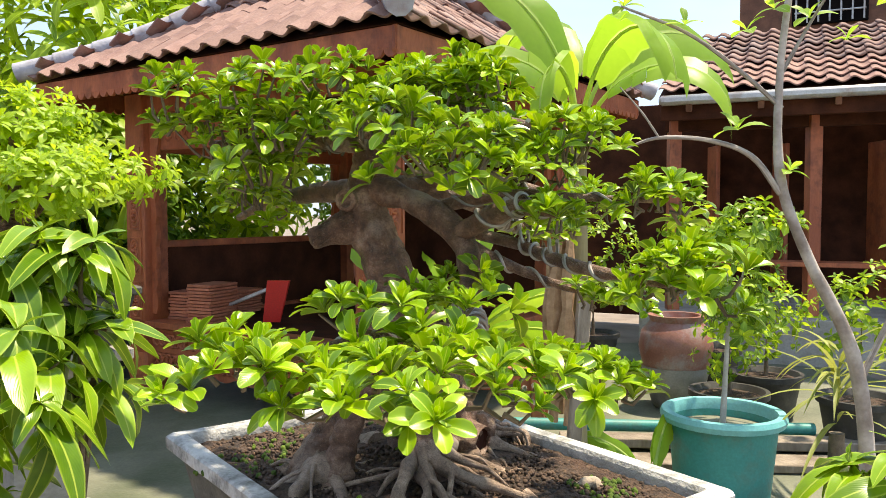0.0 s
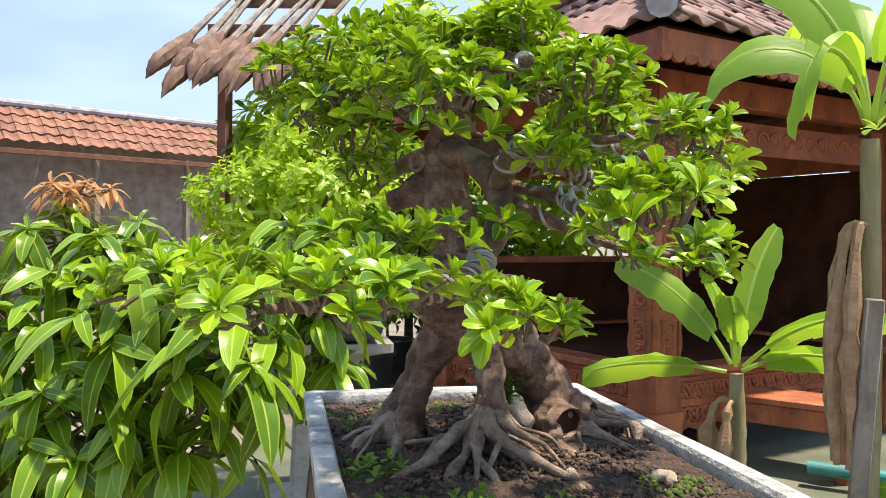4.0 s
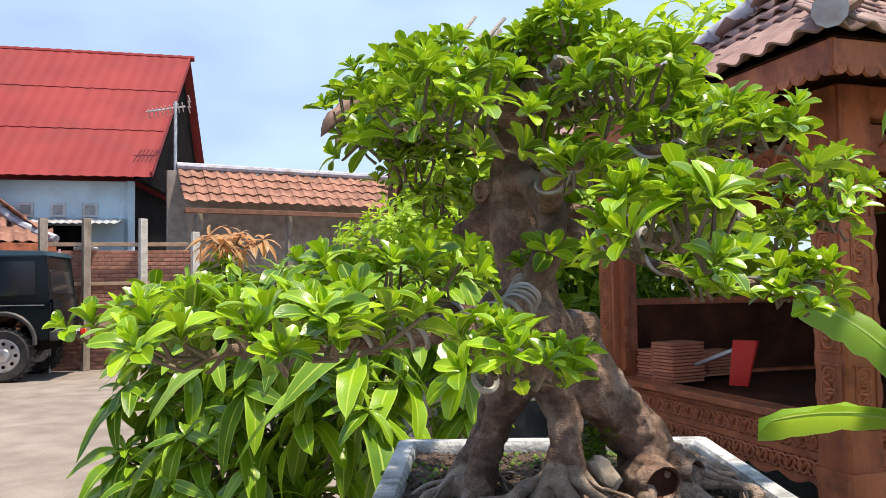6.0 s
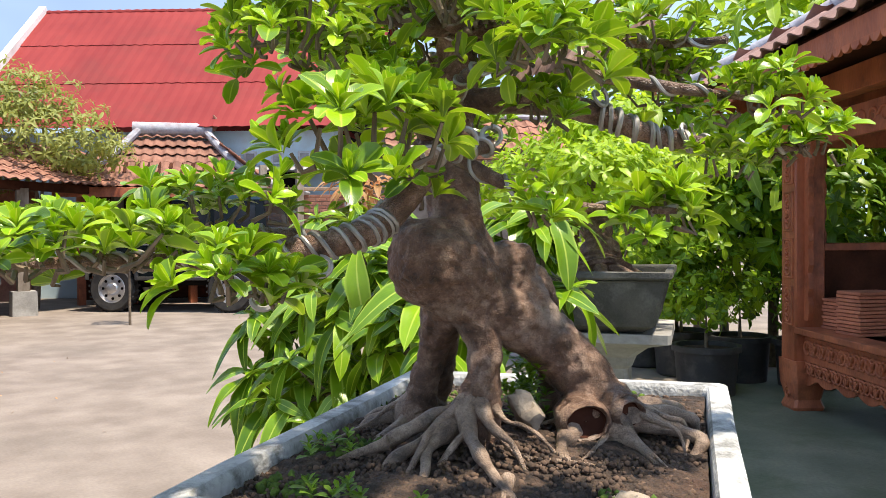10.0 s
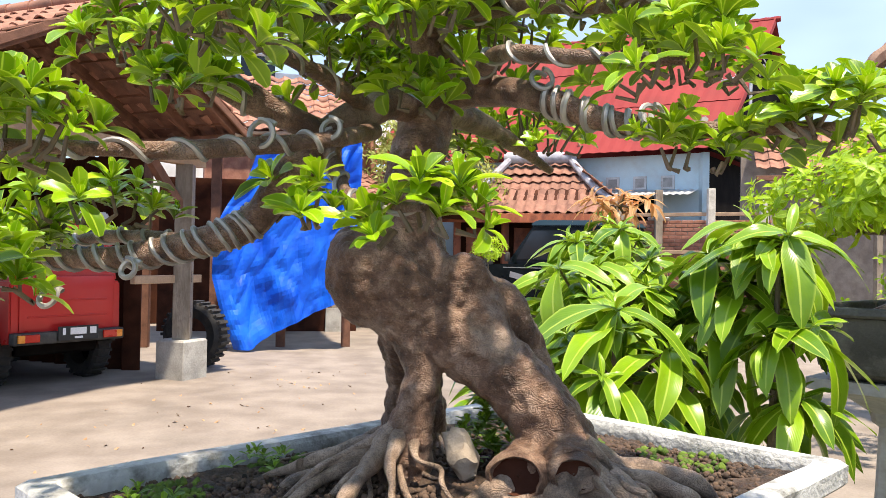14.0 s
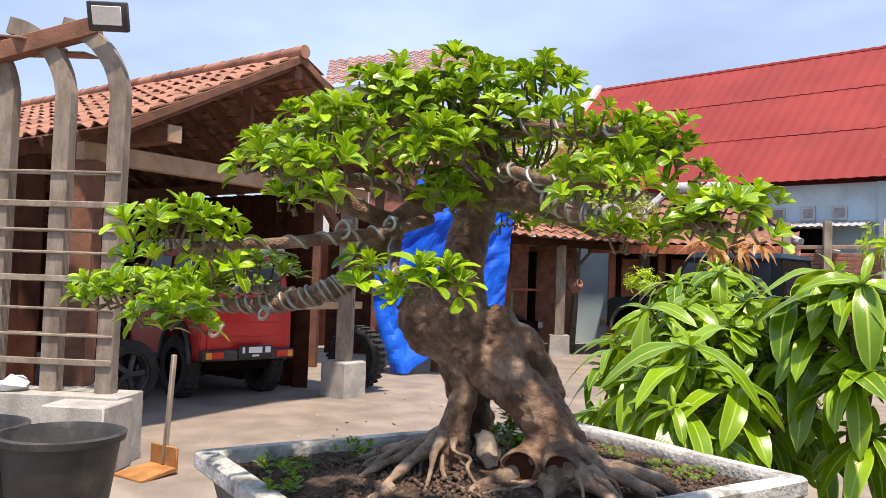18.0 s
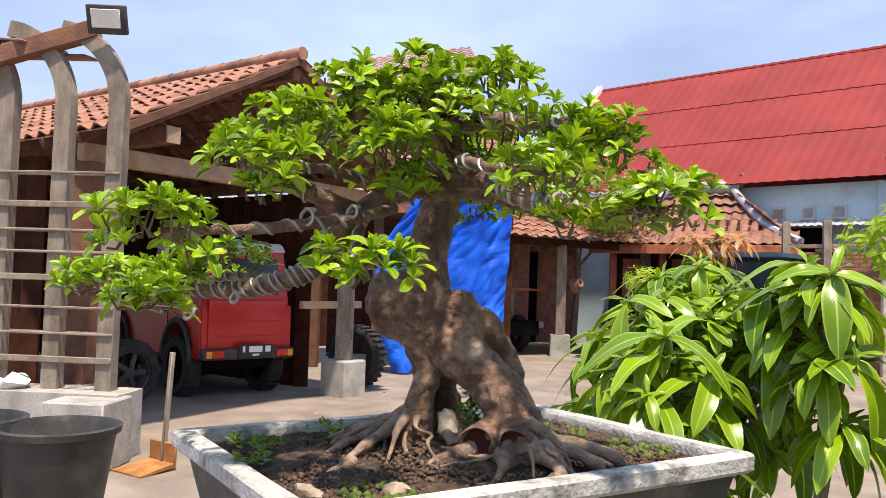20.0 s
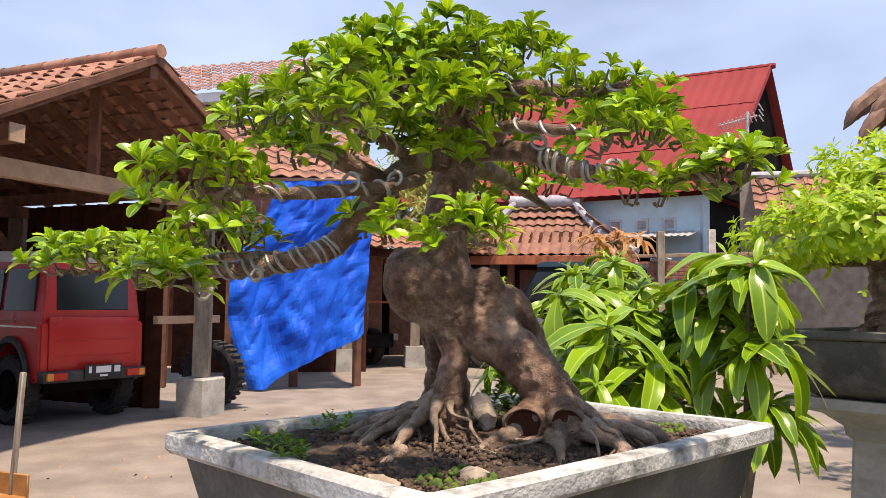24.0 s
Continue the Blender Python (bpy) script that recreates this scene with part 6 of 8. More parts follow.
for x, z, n in ((-0.36, 2.52, 8), (-0.40, 2.35, 5), (-0.2, 2.45, 8), (-0.25, 2.32, 5), (-0.52, 2.28, 4), (-1.0, 2.36, 6), (-0.78, 2.28, 4), (-0.35, 1.74, 7), (-0.55, 1.9, 6), (-0.99, 1.84, 5), (0.17, 1.75, 7), (0.10, 1.45, 6), (0.02, 2.38, 6), (0.15, 2.3, 5), (-0.1, 2.25, 5)):
    pl += rosette(rngb, PALE, (x + rngb.uniform(-0.03, 0.03), -0.05 + rngb.uniform(-0.08, 0.08), z), (rngb.uniform(-0.4, 0.4), rngb.uniform(-0.5, 0.1), 0.8), n, rngb.uniform(0.8, 1.15), 20, 75)
put_leaves(pl, bt, lambda p: True, limit=100)
for x, y, s, lab in ((2.85, 9.3, 1.3, "d"), (1.95, 10.2, 1.5, "e"), (2.9, 8.2, 1.0, "a"), (2.4, 7.6, 0.8, "b"), (3.2, 7.4, 1.1, "c")):
    vessel("flower_pot", pose(x, y, 0.02), [(0.15, 0), (0.2, 0.02), (0.25, 0.3), (0.27, 0.3), (0.27, 0.34), (0.24, 0.34), (0.2, 0.28), (0.01, 0.28)], M_BPLAS, "black plastic pot holding a leafy garden shrub", "flower pot", M_SOIL, 0.3, 0.23)
    tree("shrub", "dense dark leafy garden shrub in a black pot", (x, y, 0.3), (x, y, 0.5), [((x, y, 0.62 * s + 0.2), (0.36 * s, 0.34 * s, 0.33 * s), int(70 * s))], MED, int(x * 100), 0.8, 0.02, "shrub")
# low red bench between the gazebo and the planks
bench = thing("wooden_bench", "low reddish teak bench with a heavy apron beside the gazebo", "bench", pose(0.72, 7.95, 0, 0, 0, -12))
part("seat", boxbm((1.0, 0.42, 0.045), pose(0, 0, 0.475), 0.008), M_TEAK, bench)
for sy in (-0.17, 0.17):
    part("apron", boxbm((0.94, 0.04, 0.13), pose(0, sy, 0.387), 0.006), M_TEAK, bench)
    for sx in (-0.42, 0.42):
        bm = bmesh.new()
        loft(bm, [rect_ring(0.07, 0.07, 0, 0.01), rect_ring(0.09, 0.09, 0.12, 0.012), rect_ring(0.11, 0.11, 0.32, 0.012), rect_ring(0.11, 0.11, 0.45, 0.012)])
        bmesh.ops.translate(bm, vec=(sx, sy, 0), verts=bm.verts)
        part("leg", bm, M_TEAK, bench, smooth=False)
# spiky palm leaves by the path
pal = thing("fan_palm", "small palm with narrow yellowish leaflets", "palm", pose(2.55, 6.4, 0))
rng = random.Random(3)
bm = bmesh.new()
limb(bm, [(0, 0, 0, 0.05), (0, 0, 0.4, 0.04)], n=3)
part("trunk", bm, M_TWIG, pal)
SPIKE = leaf_mesh("palm_leaflet", 0.55, 0.03, [M_FEATHER], p=0.5, q=0.9, rows=6, cols=1, curl=0.5, fold=0.4)
for k in range(34):
    a = rng.random() * 6.28
    el = rng.uniform(0.1, 1.1)
    ob = link("leaflet", SPIKE, pal)
    ob.matrix_local = aim((0, 0, 0.75 + rng.uniform(-0.3, 0.1)), (math.cos(a) * math.cos(el), math.sin(a) * math.cos(el), math.sin(el)), (0, 0, 1)) @ Matrix.Scale(rng.uniform(0.7, 1.1), 4)
for a, b, w, h, lab in (((0.9, 7.0, 0.06), (3.2, 6.9, 0.06), 0.22, 0.05, 1), ((1.2, 7.35, 0.09), (3.4, 7.2, 0.09), 0.16, 0.06, 2)):
    tagged(part("timber", beam(a, b, w, h), M_WOOD_G), "weathered grey timber lying on the ground", "timber")
bm = bmesh.new()
tube(bm, [(0.9, 7.55, 0.14), (2.9, 7.4, 0.14)], 0.04, 12)
tagged(part("pipe", bm, M_TEAL), "dull green plastic pipe lying on timbers", "pipe")


# ---- timber carport ----
G0, GD, RD = Vector((-5.74, 0.56, 0)), Vector((-0.8563, 0.5165, 0)).normalized(), Vector((-0.5165, -0.8563, 0)).normalized()


def cp(s, u, z):
    """A place in the carport: s across the gable, u into it, z up."""
    return G0 + GD * s + RD * u + Vector((0, 0, z))


car_port = thing("carport", "timber carport with a clay tile gable roof and open front", "carport", Matrix.Identity(4))
SA, SZ, EZC, SE = 0.77, 3.72, 2.67, 1.96
OVER = 0.80
CL = 7.0
CT = tile_mesh("carport_tile", 0.23, 0.30, M_TILE, depth=0.05)
upl = GD * SE + Vector((0, 0, SZ - EZC))
upr = -GD * SE + Vector((0, 0, SZ - EZC))
SL = math.hypot(SE, SZ - EZC)
lay_tiles(car_port, cp(SA - SE, CL, EZC), -RD, upl, CL - 4.6, SL, CT, 0.225, 0.27, limit=0, seed=4)
lay_tiles(car_port, cp(SA - SE, 4.6, EZC), -RD, upl, 4.6 + OVER, SL, CT, 0.225, 0.27, limit=230, seed=5)
lay_tiles(car_port, cp(SA + SE, -OVER, EZC), RD, upr, CL + OVER, SL, CT, 0.225, 0.27, limit=0, seed=6)
for i in range(26):
    bm = bmesh.new()
    a = cp(SA, -OVER - 0.03 + i * 0.31, SZ + 0.035)
    tube(bm, [a, a + RD * 0.34], [0.070, 0.060], 10)
    part("ridge_tile", bm, M_TILE, car_port)
# made-up closed lining under the tiles, stops daylight in their gaps
for sg in (-1, 1):
    bm = bmesh.new()
    q = [cp(SA + sg * SE, -OVER + 0.03, EZC - 0.012), cp(SA + sg * SE, CL, EZC - 0.012), cp(SA, CL, SZ - 0.012), cp(SA, -OVER + 0.03, SZ - 0.012)]
    lo, hi = [bm.verts.new(p) for p in q], [bm.verts.new(p - Vector((0, 0, 0.012))) for p in q]
    bm.faces.new(lo)
    bm.faces.new(hi[::-1])
    for i in range(4):
        bm.faces.new((lo[i], hi[i], hi[(i + 1) % 4], lo[(i + 1) % 4]))
    bmesh.ops.recalc_face_normals(bm, faces=bm.faces)
    part("roof_lining", bm, M_TILE, car_port, smooth=False)
# rafters, battens under both slopes
for i in range(13):
    u = -0.70 + i * 0.6
    for sg in (-1, 1):
        bm = beam(cp(SA + sg * SE, u, EZC - 0.07), cp(SA, u, SZ - 0.07), 0.06, 0.10)
        part("rafter", bm, M_WOOD, car_port)
for j in range(8):
    f = (j + 0.5) / 8
    for sg in (-1, 1):
        bm = beam(cp(SA + sg * SE * (1 - f), -OVER + 0.02, EZC + (SZ - EZC) * f - 0.025), cp(SA + sg * SE * (1 - f), CL, EZC + (SZ - EZC) * f - 0.025), 0.035, 0.025, 0)
        part("batten", bm, M_WOOD, car_port)
# barge boards, plates, tie beams, king posts
for sg in (-1, 1):
    part("barge_board", beam(cp(SA + sg * SE, -OVER + 0.01, EZC - 0.04), cp(SA, -OVER + 0.01, SZ - 0.04), 0.03, 0.075), M_WOOD, car_port)
for s in (-0.68, 2.45):
    part("wall_plate", beam(cp(s, -OVER + 0.06, 2.66), cp(s, CL, 2.66), 0.13, 0.14), M_WOOD, car_port)
    bm = boxbm((0.14, 0.02, 0.15), Matrix.Translation(cp(s, -OVER + 0.052, 2.66)) @ Matrix((GD, RD, Vector((0, 0, 1)))).transposed().to_4x4(), 0.004)
    part("beam_end", bm, M_WOOD_P, car_port, "pale sawn end of the wall plate")
part("ridge_beam", beam(cp(SA, -OVER + 0.05, SZ - 0.17), cp(SA, CL, SZ - 0.17), 0.1, 0.14), M_WOOD, car_port)
for u in (0.0, 3.2, 6.4):
    part("tie_beam", beam(cp(-1.1 if u == 0 else -0.9, u, 2.50), cp(2.75, u, 2.50), 0.12, 0.17), M_WOOD_P if u == 0 else M_WOOD, car_port)
    part("king_post", beam(cp(SA, u, 2.58), cp(SA, u, SZ - 0.2), 0.10, 0.10), M_WOOD, car_port)
    for s in (-1.0 if u == 0 else -0.68, 2.47):
        post = part("post", beam(cp(s, u, 0.44), cp(s, u, 2.42), 0.19, 0.19), M_WOOD_G if s > 1 else M_WOOD, car_port, "weathered timber post with old mortise holes" if s > 1 else "")
        bm = bmesh.new()
        loft(bm, [rect_ring(0.40, 0.40, 0, 0.01), rect_ring(0.40, 0.40, 0.42, 0.01), rect_ring(0.37, 0.37, 0.44, 0.01)])
        bmesh.ops.transform(bm, matrix=Matrix.Translation(cp(s, u, 0)) @ Matrix((GD, RD, Vector((0, 0, 1)))).transposed().to_4x4(), verts=bm.verts)
        part("pedestal", bm, M_CEM, car_port, "square cement pedestal", smooth=False)
        for d in (0.55, -0.55):
            if 0 < s + d < 2.8:
                part("brace", beam(cp(s, u, 1.85), cp(s + d, u, 2.42), 0.09, 0.11), M_WOOD, car_port)
# notches in the front post: black plates stand in for their shade
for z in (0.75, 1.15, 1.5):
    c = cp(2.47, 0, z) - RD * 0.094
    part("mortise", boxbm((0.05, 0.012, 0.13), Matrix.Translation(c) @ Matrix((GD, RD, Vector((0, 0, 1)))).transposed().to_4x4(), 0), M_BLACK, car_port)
part("stretcher", beam(cp(1.75, 0.05, 1.12), cp(2.8, 0.05, 1.12), 0.07, 0.09), M_WOOD_P, car_port)
# dark plank walls at the back and the far side, added to block light
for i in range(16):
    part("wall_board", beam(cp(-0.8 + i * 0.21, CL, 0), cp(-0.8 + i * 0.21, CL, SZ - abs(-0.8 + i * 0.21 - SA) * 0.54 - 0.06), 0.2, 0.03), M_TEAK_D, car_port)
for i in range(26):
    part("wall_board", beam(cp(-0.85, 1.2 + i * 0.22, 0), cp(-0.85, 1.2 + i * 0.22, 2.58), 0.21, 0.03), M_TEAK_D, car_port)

# another added board wall, on the right, that keeps the inside dark
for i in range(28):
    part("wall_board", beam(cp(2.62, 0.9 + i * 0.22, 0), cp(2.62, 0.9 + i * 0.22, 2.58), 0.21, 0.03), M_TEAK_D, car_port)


# ---- cars ----
def jeep(m, label, paint, top, pane_label, lifted=0.0, cab_paint=None, r=0.34, tall=0.0, decal=False, rim_mat=None, stretch=1.0):
    car = thing("off_road_car", label, "car", m)
    W = 0.68
    z = lifted

    def slab(prof, x0, x1, inset=0.0, zmid=1.0):
        """A side outline drawn out across the car, its upper part drawn in."""
        bm = bmesh.new()
        a = [bm.verts.new((x0 + (inset if q[1] > zmid else 0), q[0], q[1] + z)) for q in prof]
        b = [bm.verts.new((x1 - (inset if q[1] > zmid else 0), q[0], q[1] + z)) for q in prof]
        n = len(prof)
        for i in range(n):
            bm.faces.new((a[i], b[i], b[(i + 1) % n], a[(i + 1) % n]))
        bm.faces.new(a[::-1])
        bm.faces.new(b)
        bmesh.ops.recalc_face_normals(bm, faces=bm.faces)
        bmesh.ops.bevel(bm, geom=[e for e in bm.edges if e.is_convex], offset=0.018, segments=2, affect='EDGES')
        return bm

    arch = lambda c, s: [(c + 0.42 * math.cos(t), 0.42 + 0.40 * math.sin(t)) for t in (np.linspace(0, math.pi, 9) if s > 0 else np.linspace(math.pi, 0, 9))]
    low = [(-1.62, 0.44), (-1.64, 0.62), (-1.63, 1.0), (0.50, 1.02), (1.52, 0.96), (1.60, 0.90), (1.62, 0.46)] + arch(1.05, 1) + [(-0.55, 0.40)] + arch(-1.0, 1)
    part("body", slab(low, -W, W), paint, car)
    cab = [(-1.61, 1.0), (-1.58, 1.30), (-1.54, 1.56 + tall), (0.02, 1.58 + tall), (0.50, 1.02)]
    part("cabin", slab(cab, -W + 0.03, W - 0.03, 0.07, 1.1), cab_paint, car)
    roof = [(q[0], q[1] + tall) for q in ((-1.58, 1.55), (-1.50, 1.64), (-0.05, 1.665), (0.06, 1.60), (0.05, 1.555))]
    part("roof", slab(roof, -W + 0.08, W - 0.08, 0.03, 1.6 + tall), top, car)
    for sx in (-1, 1):
        for y0, y1, y2, y3 in ((-1.42, -1.40, -0.72, -0.70), (-0.60, -0.60, 0.02, 0.30)):
            bm = bmesh.new()
            x, xt = sx * (W - 0.028), sx * (W - 0.088)
            lo, hi = 1.10 + z, 1.48 + z + tall
            loft(bm, [[(x + sx * 0.008, y0, lo), (x + sx * 0.008, y3, lo), (xt + sx * 0.008 + sx * 0.022, y2, hi), (xt + sx * 0.008 + sx * 0.022, y1, hi)],
                      [(x - sx * 0.01, y0, lo), (x - sx * 0.01, y3, lo), (xt - sx * 0.01, y2, hi), (xt - sx * 0.01, y1, hi)]])
            bmesh.ops.recalc_face_normals(bm, faces=bm.faces)
            part("side_window", bm, M_GLASS, car, pane_label, smooth=False)
        for c in (-1.0, 1.05):
            bm = bmesh.new()
            pts = [Vector((sx * (W + 0.03), c + 0.44 * math.cos(t), 0.42 + z + 0.42 * math.sin(t))) for t in np.linspace(-0.1, math.pi + 0.1, 14)]
            tube(bm, pts, 0.035, 6)
            part("wheel_arch", bm, M_BPLAS, car)
        part("sill", boxbm((0.10, 1.2, 0.06), pose(sx * (W + 0.02), 0.02, 0.40 + z), 0.01), M_BPLAS, car)
        part("mirror", boxbm((0.12, 0.06, 0.16), pose(sx * (W + 0.09), 0.42, 1.14 + z), 0.02, 2), M_BPLAS, car)
        part("door_line", boxbm((0.006, 0.012, 0.5), pose(sx * (W + 0.001), -0.64, 0.75 + z), 0), M_BLACK, car)
        part("door_line", boxbm((0.006, 2.1, 0.014), pose(sx * (W + 0.002), -0.5, 0.955 + z), 0), M_CHROME, car)
        part("door_handle", boxbm((0.025, 0.12, 0.03), pose(sx * (W + 0.012), -0.48, 0.90 + z), 0.006), M_CHROME, car)
        if decal:
            part("side_flash", boxbm((0.006, 0.75, 0.10), pose(sx * (W + 0.002), 0.05, 0.76 + z, 12, 0, 0), 0), M_CHROME, car, "silver striped side decal")
        for c in (-1.0, 1.05):
            w = part("wheel", (lambda b: (lathe(b, [(r * 0.62, -0.10), (r * 0.9, -0.115), (r, -0.07), (r, 0.07), (r * 0.9, 0.115), (r * 0.62, 0.10), (r * 0.6, 0.0), (r * 0.62, -0.10)], 32, pose(sx * (W - 0.06), c, r, 0, 90, 0), close=False), b)[1])(bmesh.new()), M_RUBBER, car, "chunky off-road tyre")
            bm = bmesh.new()
            for k in range(26):
                a = 2 * math.pi * k / 26
                box(bm, (0.2, 0.035, 0.03), pose(sx * (W - 0.06), c, r) @ Matrix.Rotation(a, 4, 'X') @ pose(0, 0, r + 0.004), 0)
            part("tread", bm, M_RUBBER, w, smooth=False)
            bm = bmesh.new()
            lathe(bm, [(r * 0.64, 0.09), (r * 0.60, 0.10), (r * 0.55, 0.05), (r * 0.30, 0.055), (r * 0.22, 0.10), (r * 0.1, 0.11), (0.003, 0.11)], 28, pose(sx * (W - 0.06), c, r, 0, 90 * sx, 0), close=False)
            rim = part("rim", bm, rim_mat or M_CHROME, w, "alloy rim with round holes")
            for k in range(8):
                a = 2 * math.pi * k / 8
                bm = bmesh.new()
                lathe(bm, [(0.026, 0.062), (0.002, 0.064)], 10, pose(sx * (W - 0.06), c, r, 0, 90 * sx, 0) @ pose(r * 0.43 * math.cos(a), r * 0.43 * math.sin(a), 0))
                # black disc on the rim, painted shade for a hole
                part("hole", bm, M_BLACK, rim)
    # ends
    part("rear_window", boxbm((0.95, 0.02, 0.36), pose(0, -1.578, 1.29 + z, -6, 0, 0), 0.006), M_GLASS, car, pane_label)
    part("windscreen", boxbm((1.08, 0.02, 0.62), pose(0, 0.275, 1.30 + z, 41, 0, 0), 0.006), M_GLASS, car, pane_label)
    part("tailgate", boxbm((1.16, 0.02, 0.50), pose(0, -1.646, 0.80 + z), 0.012, 2), paint, car)
    for zz in (0.70, 0.84):
        part("pressing", boxbm((0.98, 0.012, 0.016), pose(0, -1.657, zz + z), 0.004), paint, car)
    part("rear_bumper", boxbm((1.36, 0.12, 0.14), pose(0, -1.68, 0.50 + z), 0.02, 2), M_BPLAS, car)
    part("front_bumper", boxbm((1.42, 0.14, 0.15), pose(0, 1.68, 0.50 + z), 0.02, 2), M_BPLAS, car)
    part("grille", boxbm((1.1, 0.03, 0.22), pose(0, 1.615, 0.77 + z), 0.01), M_BLACK, car)
    for sx in (-1, 1):
        lamp = part("tail_lamp", boxbm((0.22, 0.03, 0.09), pose(sx * 0.50, -1.752, 0.505 + z), 0.006), M_LAMP_R, car, "red tail lamp")
        part("indicator", boxbm((0.08, 0.032, 0.088), pose(sx * 0.60, -1.753, 0.505 + z), 0.004), M_LAMP_O, lamp, "orange indicator")
        bm = bmesh.new()
        lathe(bm, [(0.09, 0), (0.085, 0.03), (0.002, 0.05)], 20, pose(sx * 0.48, 1.615, 0.77 + z, -90, 0, 0))
        part("headlamp", bm, M_LAMP_W, car)
    pl = part("number_plate", boxbm((0.50, 0.012, 0.17), pose(0.07, -1.758, 0.54 + z), 0.003), M_PLATE, car, "black number plate with plain white bars")
    for x, w, zz, h in ((-0.18, 0.035, 0.565, 0.08), (-0.005, 0.20, 0.565, 0.08), (0.18, 0.08, 0.565, 0.08), (0.0, 0.10, 0.49, 0.025)):
        part("bar", boxbm((w, 0.004, h), pose(0.07 + x, -1.766, zz + z), 0), M_INK, pl)
    part("underbody", boxbm((1.0, 2.9, 0.18), pose(0, 0, 0.36 + z), 0.03), M_BLACK, car)
    part("axle", (lambda b: (tube(b, [(-0.6, -1.0, r), (0.6, -1.0, r)], 0.05, 10), b)[1])(bmesh.new()), M_BLACK, car)
    part("axle", (lambda b: (tube(b, [(-0.6, 1.05, r), (0.6, 1.05, r)], 0.05, 10), b)[1])(bmesh.new()), M_BLACK, car)
    # a taller body over the same wheels
    base = 0.58 + z
    for ob in car.children:
        if ob.name.split(".")[0] not in ("wheel", "axle", "number_plate", "tail_lamp", "rear_bumper"):
            for v in ob.data.vertices:
                v.co.z = base + (v.co.z - base) * stretch if v.co.z > base else v.co.z
    return car


# black rims on the red car: carport shade put into their colour
jeep(pose(-8.25, -0.27, 0, 0, 0, 137.0) @ Matrix.Scale(0.88, 4), "lifted red off-road car with a white roof under the carport", M_CARRED, M_CARWHT, "dark car window", 0.10, M_CARRED, r=0.41, rim_mat=M_BLACK, stretch=1.34)
jeep(pose(-14.05, 7.87, 0, 0, 0, 137.0) @ Matrix.Scale(1.13, 4), "black off-road car with a blue-green top parked in the yard", M_CARBLK, M_CARTOP, "dark tinted car window", 0.16, M_CARBLK, r=0.39, tall=0.12, decal=True)


def tyre(m, label, r=0.40):
    bm = bmesh.new()
    lathe(bm, [(r * 0.55, -0.10), (r * 0.85, -0.13), (r, -0.09), (r, 0.09), (r * 0.85, 0.13), (r * 0.55, 0.10), (r * 0.52, 0), (r * 0.55, -0.10)], 36, close=False)
    ob = part("tyre", bm, M_RUBBER, smooth=True)
    ob.matrix_world = m
    for k in range(30):
        part("tread_block", boxbm((0.05, 0.035, 0.2), Matrix.Rotation(2 * math.pi * k / 30, 4, 'Z') @ pose(r + 0.004, 0, 0), 0), M_RUBBER, ob)
    return tagged(ob, label, "tyre")


tp = cp(3.22, 0.45, 0.40)
tyre(Matrix.Translation(tp) @ Matrix((RD, Vector((0, 0, 1)), GD)).transposed().to_4x4() @ pose(0, 0, 0, 0, 8, 0), "large knobbly off-road tyre standing beside the post")
alloy = thing("spare_wheel", "alloy wheel standing in the carport, its rim coloured black for shade", "wheel", Matrix.Translation(cp(0.12, 1.0, 0.36)) @ Matrix((GD, Vector((0, 0, 1)), -RD)).transposed().to_4x4())
bm = bmesh.new()
lathe(bm, [(0.24, -0.1), (0.33, -0.11), (0.36, -0.06), (0.36, 0.06), (0.33, 0.11), (0.24, 0.1), (0.24, -0.1)], 30, close=False)
part("tyre", bm, M_RUBBER, alloy)
bm = bmesh.new()
lathe(bm, [(0.25, -0.08), (0.245, 0.08), (0.22, 0.07), (0.21, -0.02)], 28, close=False)
for k in range(5):
    box(bm, (0.2, 0.06, 0.03), Matrix.Rotation(2 * math.pi * k / 5, 4, 'Z') @ pose(0.11, 0, 0.05, 0, 8, 0), 0.008)
lathe(bm, [(0.05, 0), (0.05, 0.07), (0.002, 0.08)], 14)
# alloy rim coloured as black plastic, which paints in the deep shade
part("rim", bm, M_BPLAS, alloy)

# ---- blue tarpaulin and the long shed behind ----
T0, T1 = Vector((-10.55, 2.02, 0)), Vector((-10.60, 3.93, 0))
tarp = thing("tarpaulin", "bright blue creased tarpaulin hung from the shed eave", "tarpaulin", Matrix.Identity(4))
bm = bmesh.new()
NU, NV = 46, 44
grid = []
for j in range(NV + 1):
    v = j / NV
    row = []
    for i in range(NU + 1):
        u = i / NU
        lowz = 0.03 + 0.92 * max(0, u - 0.12) ** 0.9
        topz = 3.20 + 0.06 * u
        p = T0.lerp(T1, u * (0.96 + 0.04 * v)) + Vector((0, 0, lowz + (topz - lowz) * v))
        w = 0.10 * noise.noise(Vector((u * 4, v * 3, 0))) + 0.035 * noise.noise(Vector((u * 14, v * 5, 3))) + 0.05 * math.sin(u * 17 + v * 2) * (1 - v * 0.6)
        p.y += (-0.33 * math.sin(math.pi * min(1, v * 1.25)) + 0.42 * max(0, v - 0.6) / 0.4) * (1 - u)
        w += 0.11 * abs(noise.noise(Vector((u * 5 + v * 2, v * 6 - u * 3, 7)))) + 0.06 * abs(noise.noise(Vector((u * 9 - v * 7, v * 9, 11))))
        p += Vector((0.9, 0.4, 0)) * (w + 0.25 * (1 - v) * (1 - u))
        row.append(bm.verts.new(p))
    grid.append(row)
for j in range(NV):
    for i in range(NU):
        bm.faces.new((grid[j][i], grid[j][i + 1], grid[j + 1][i + 1], grid[j + 1][i]))
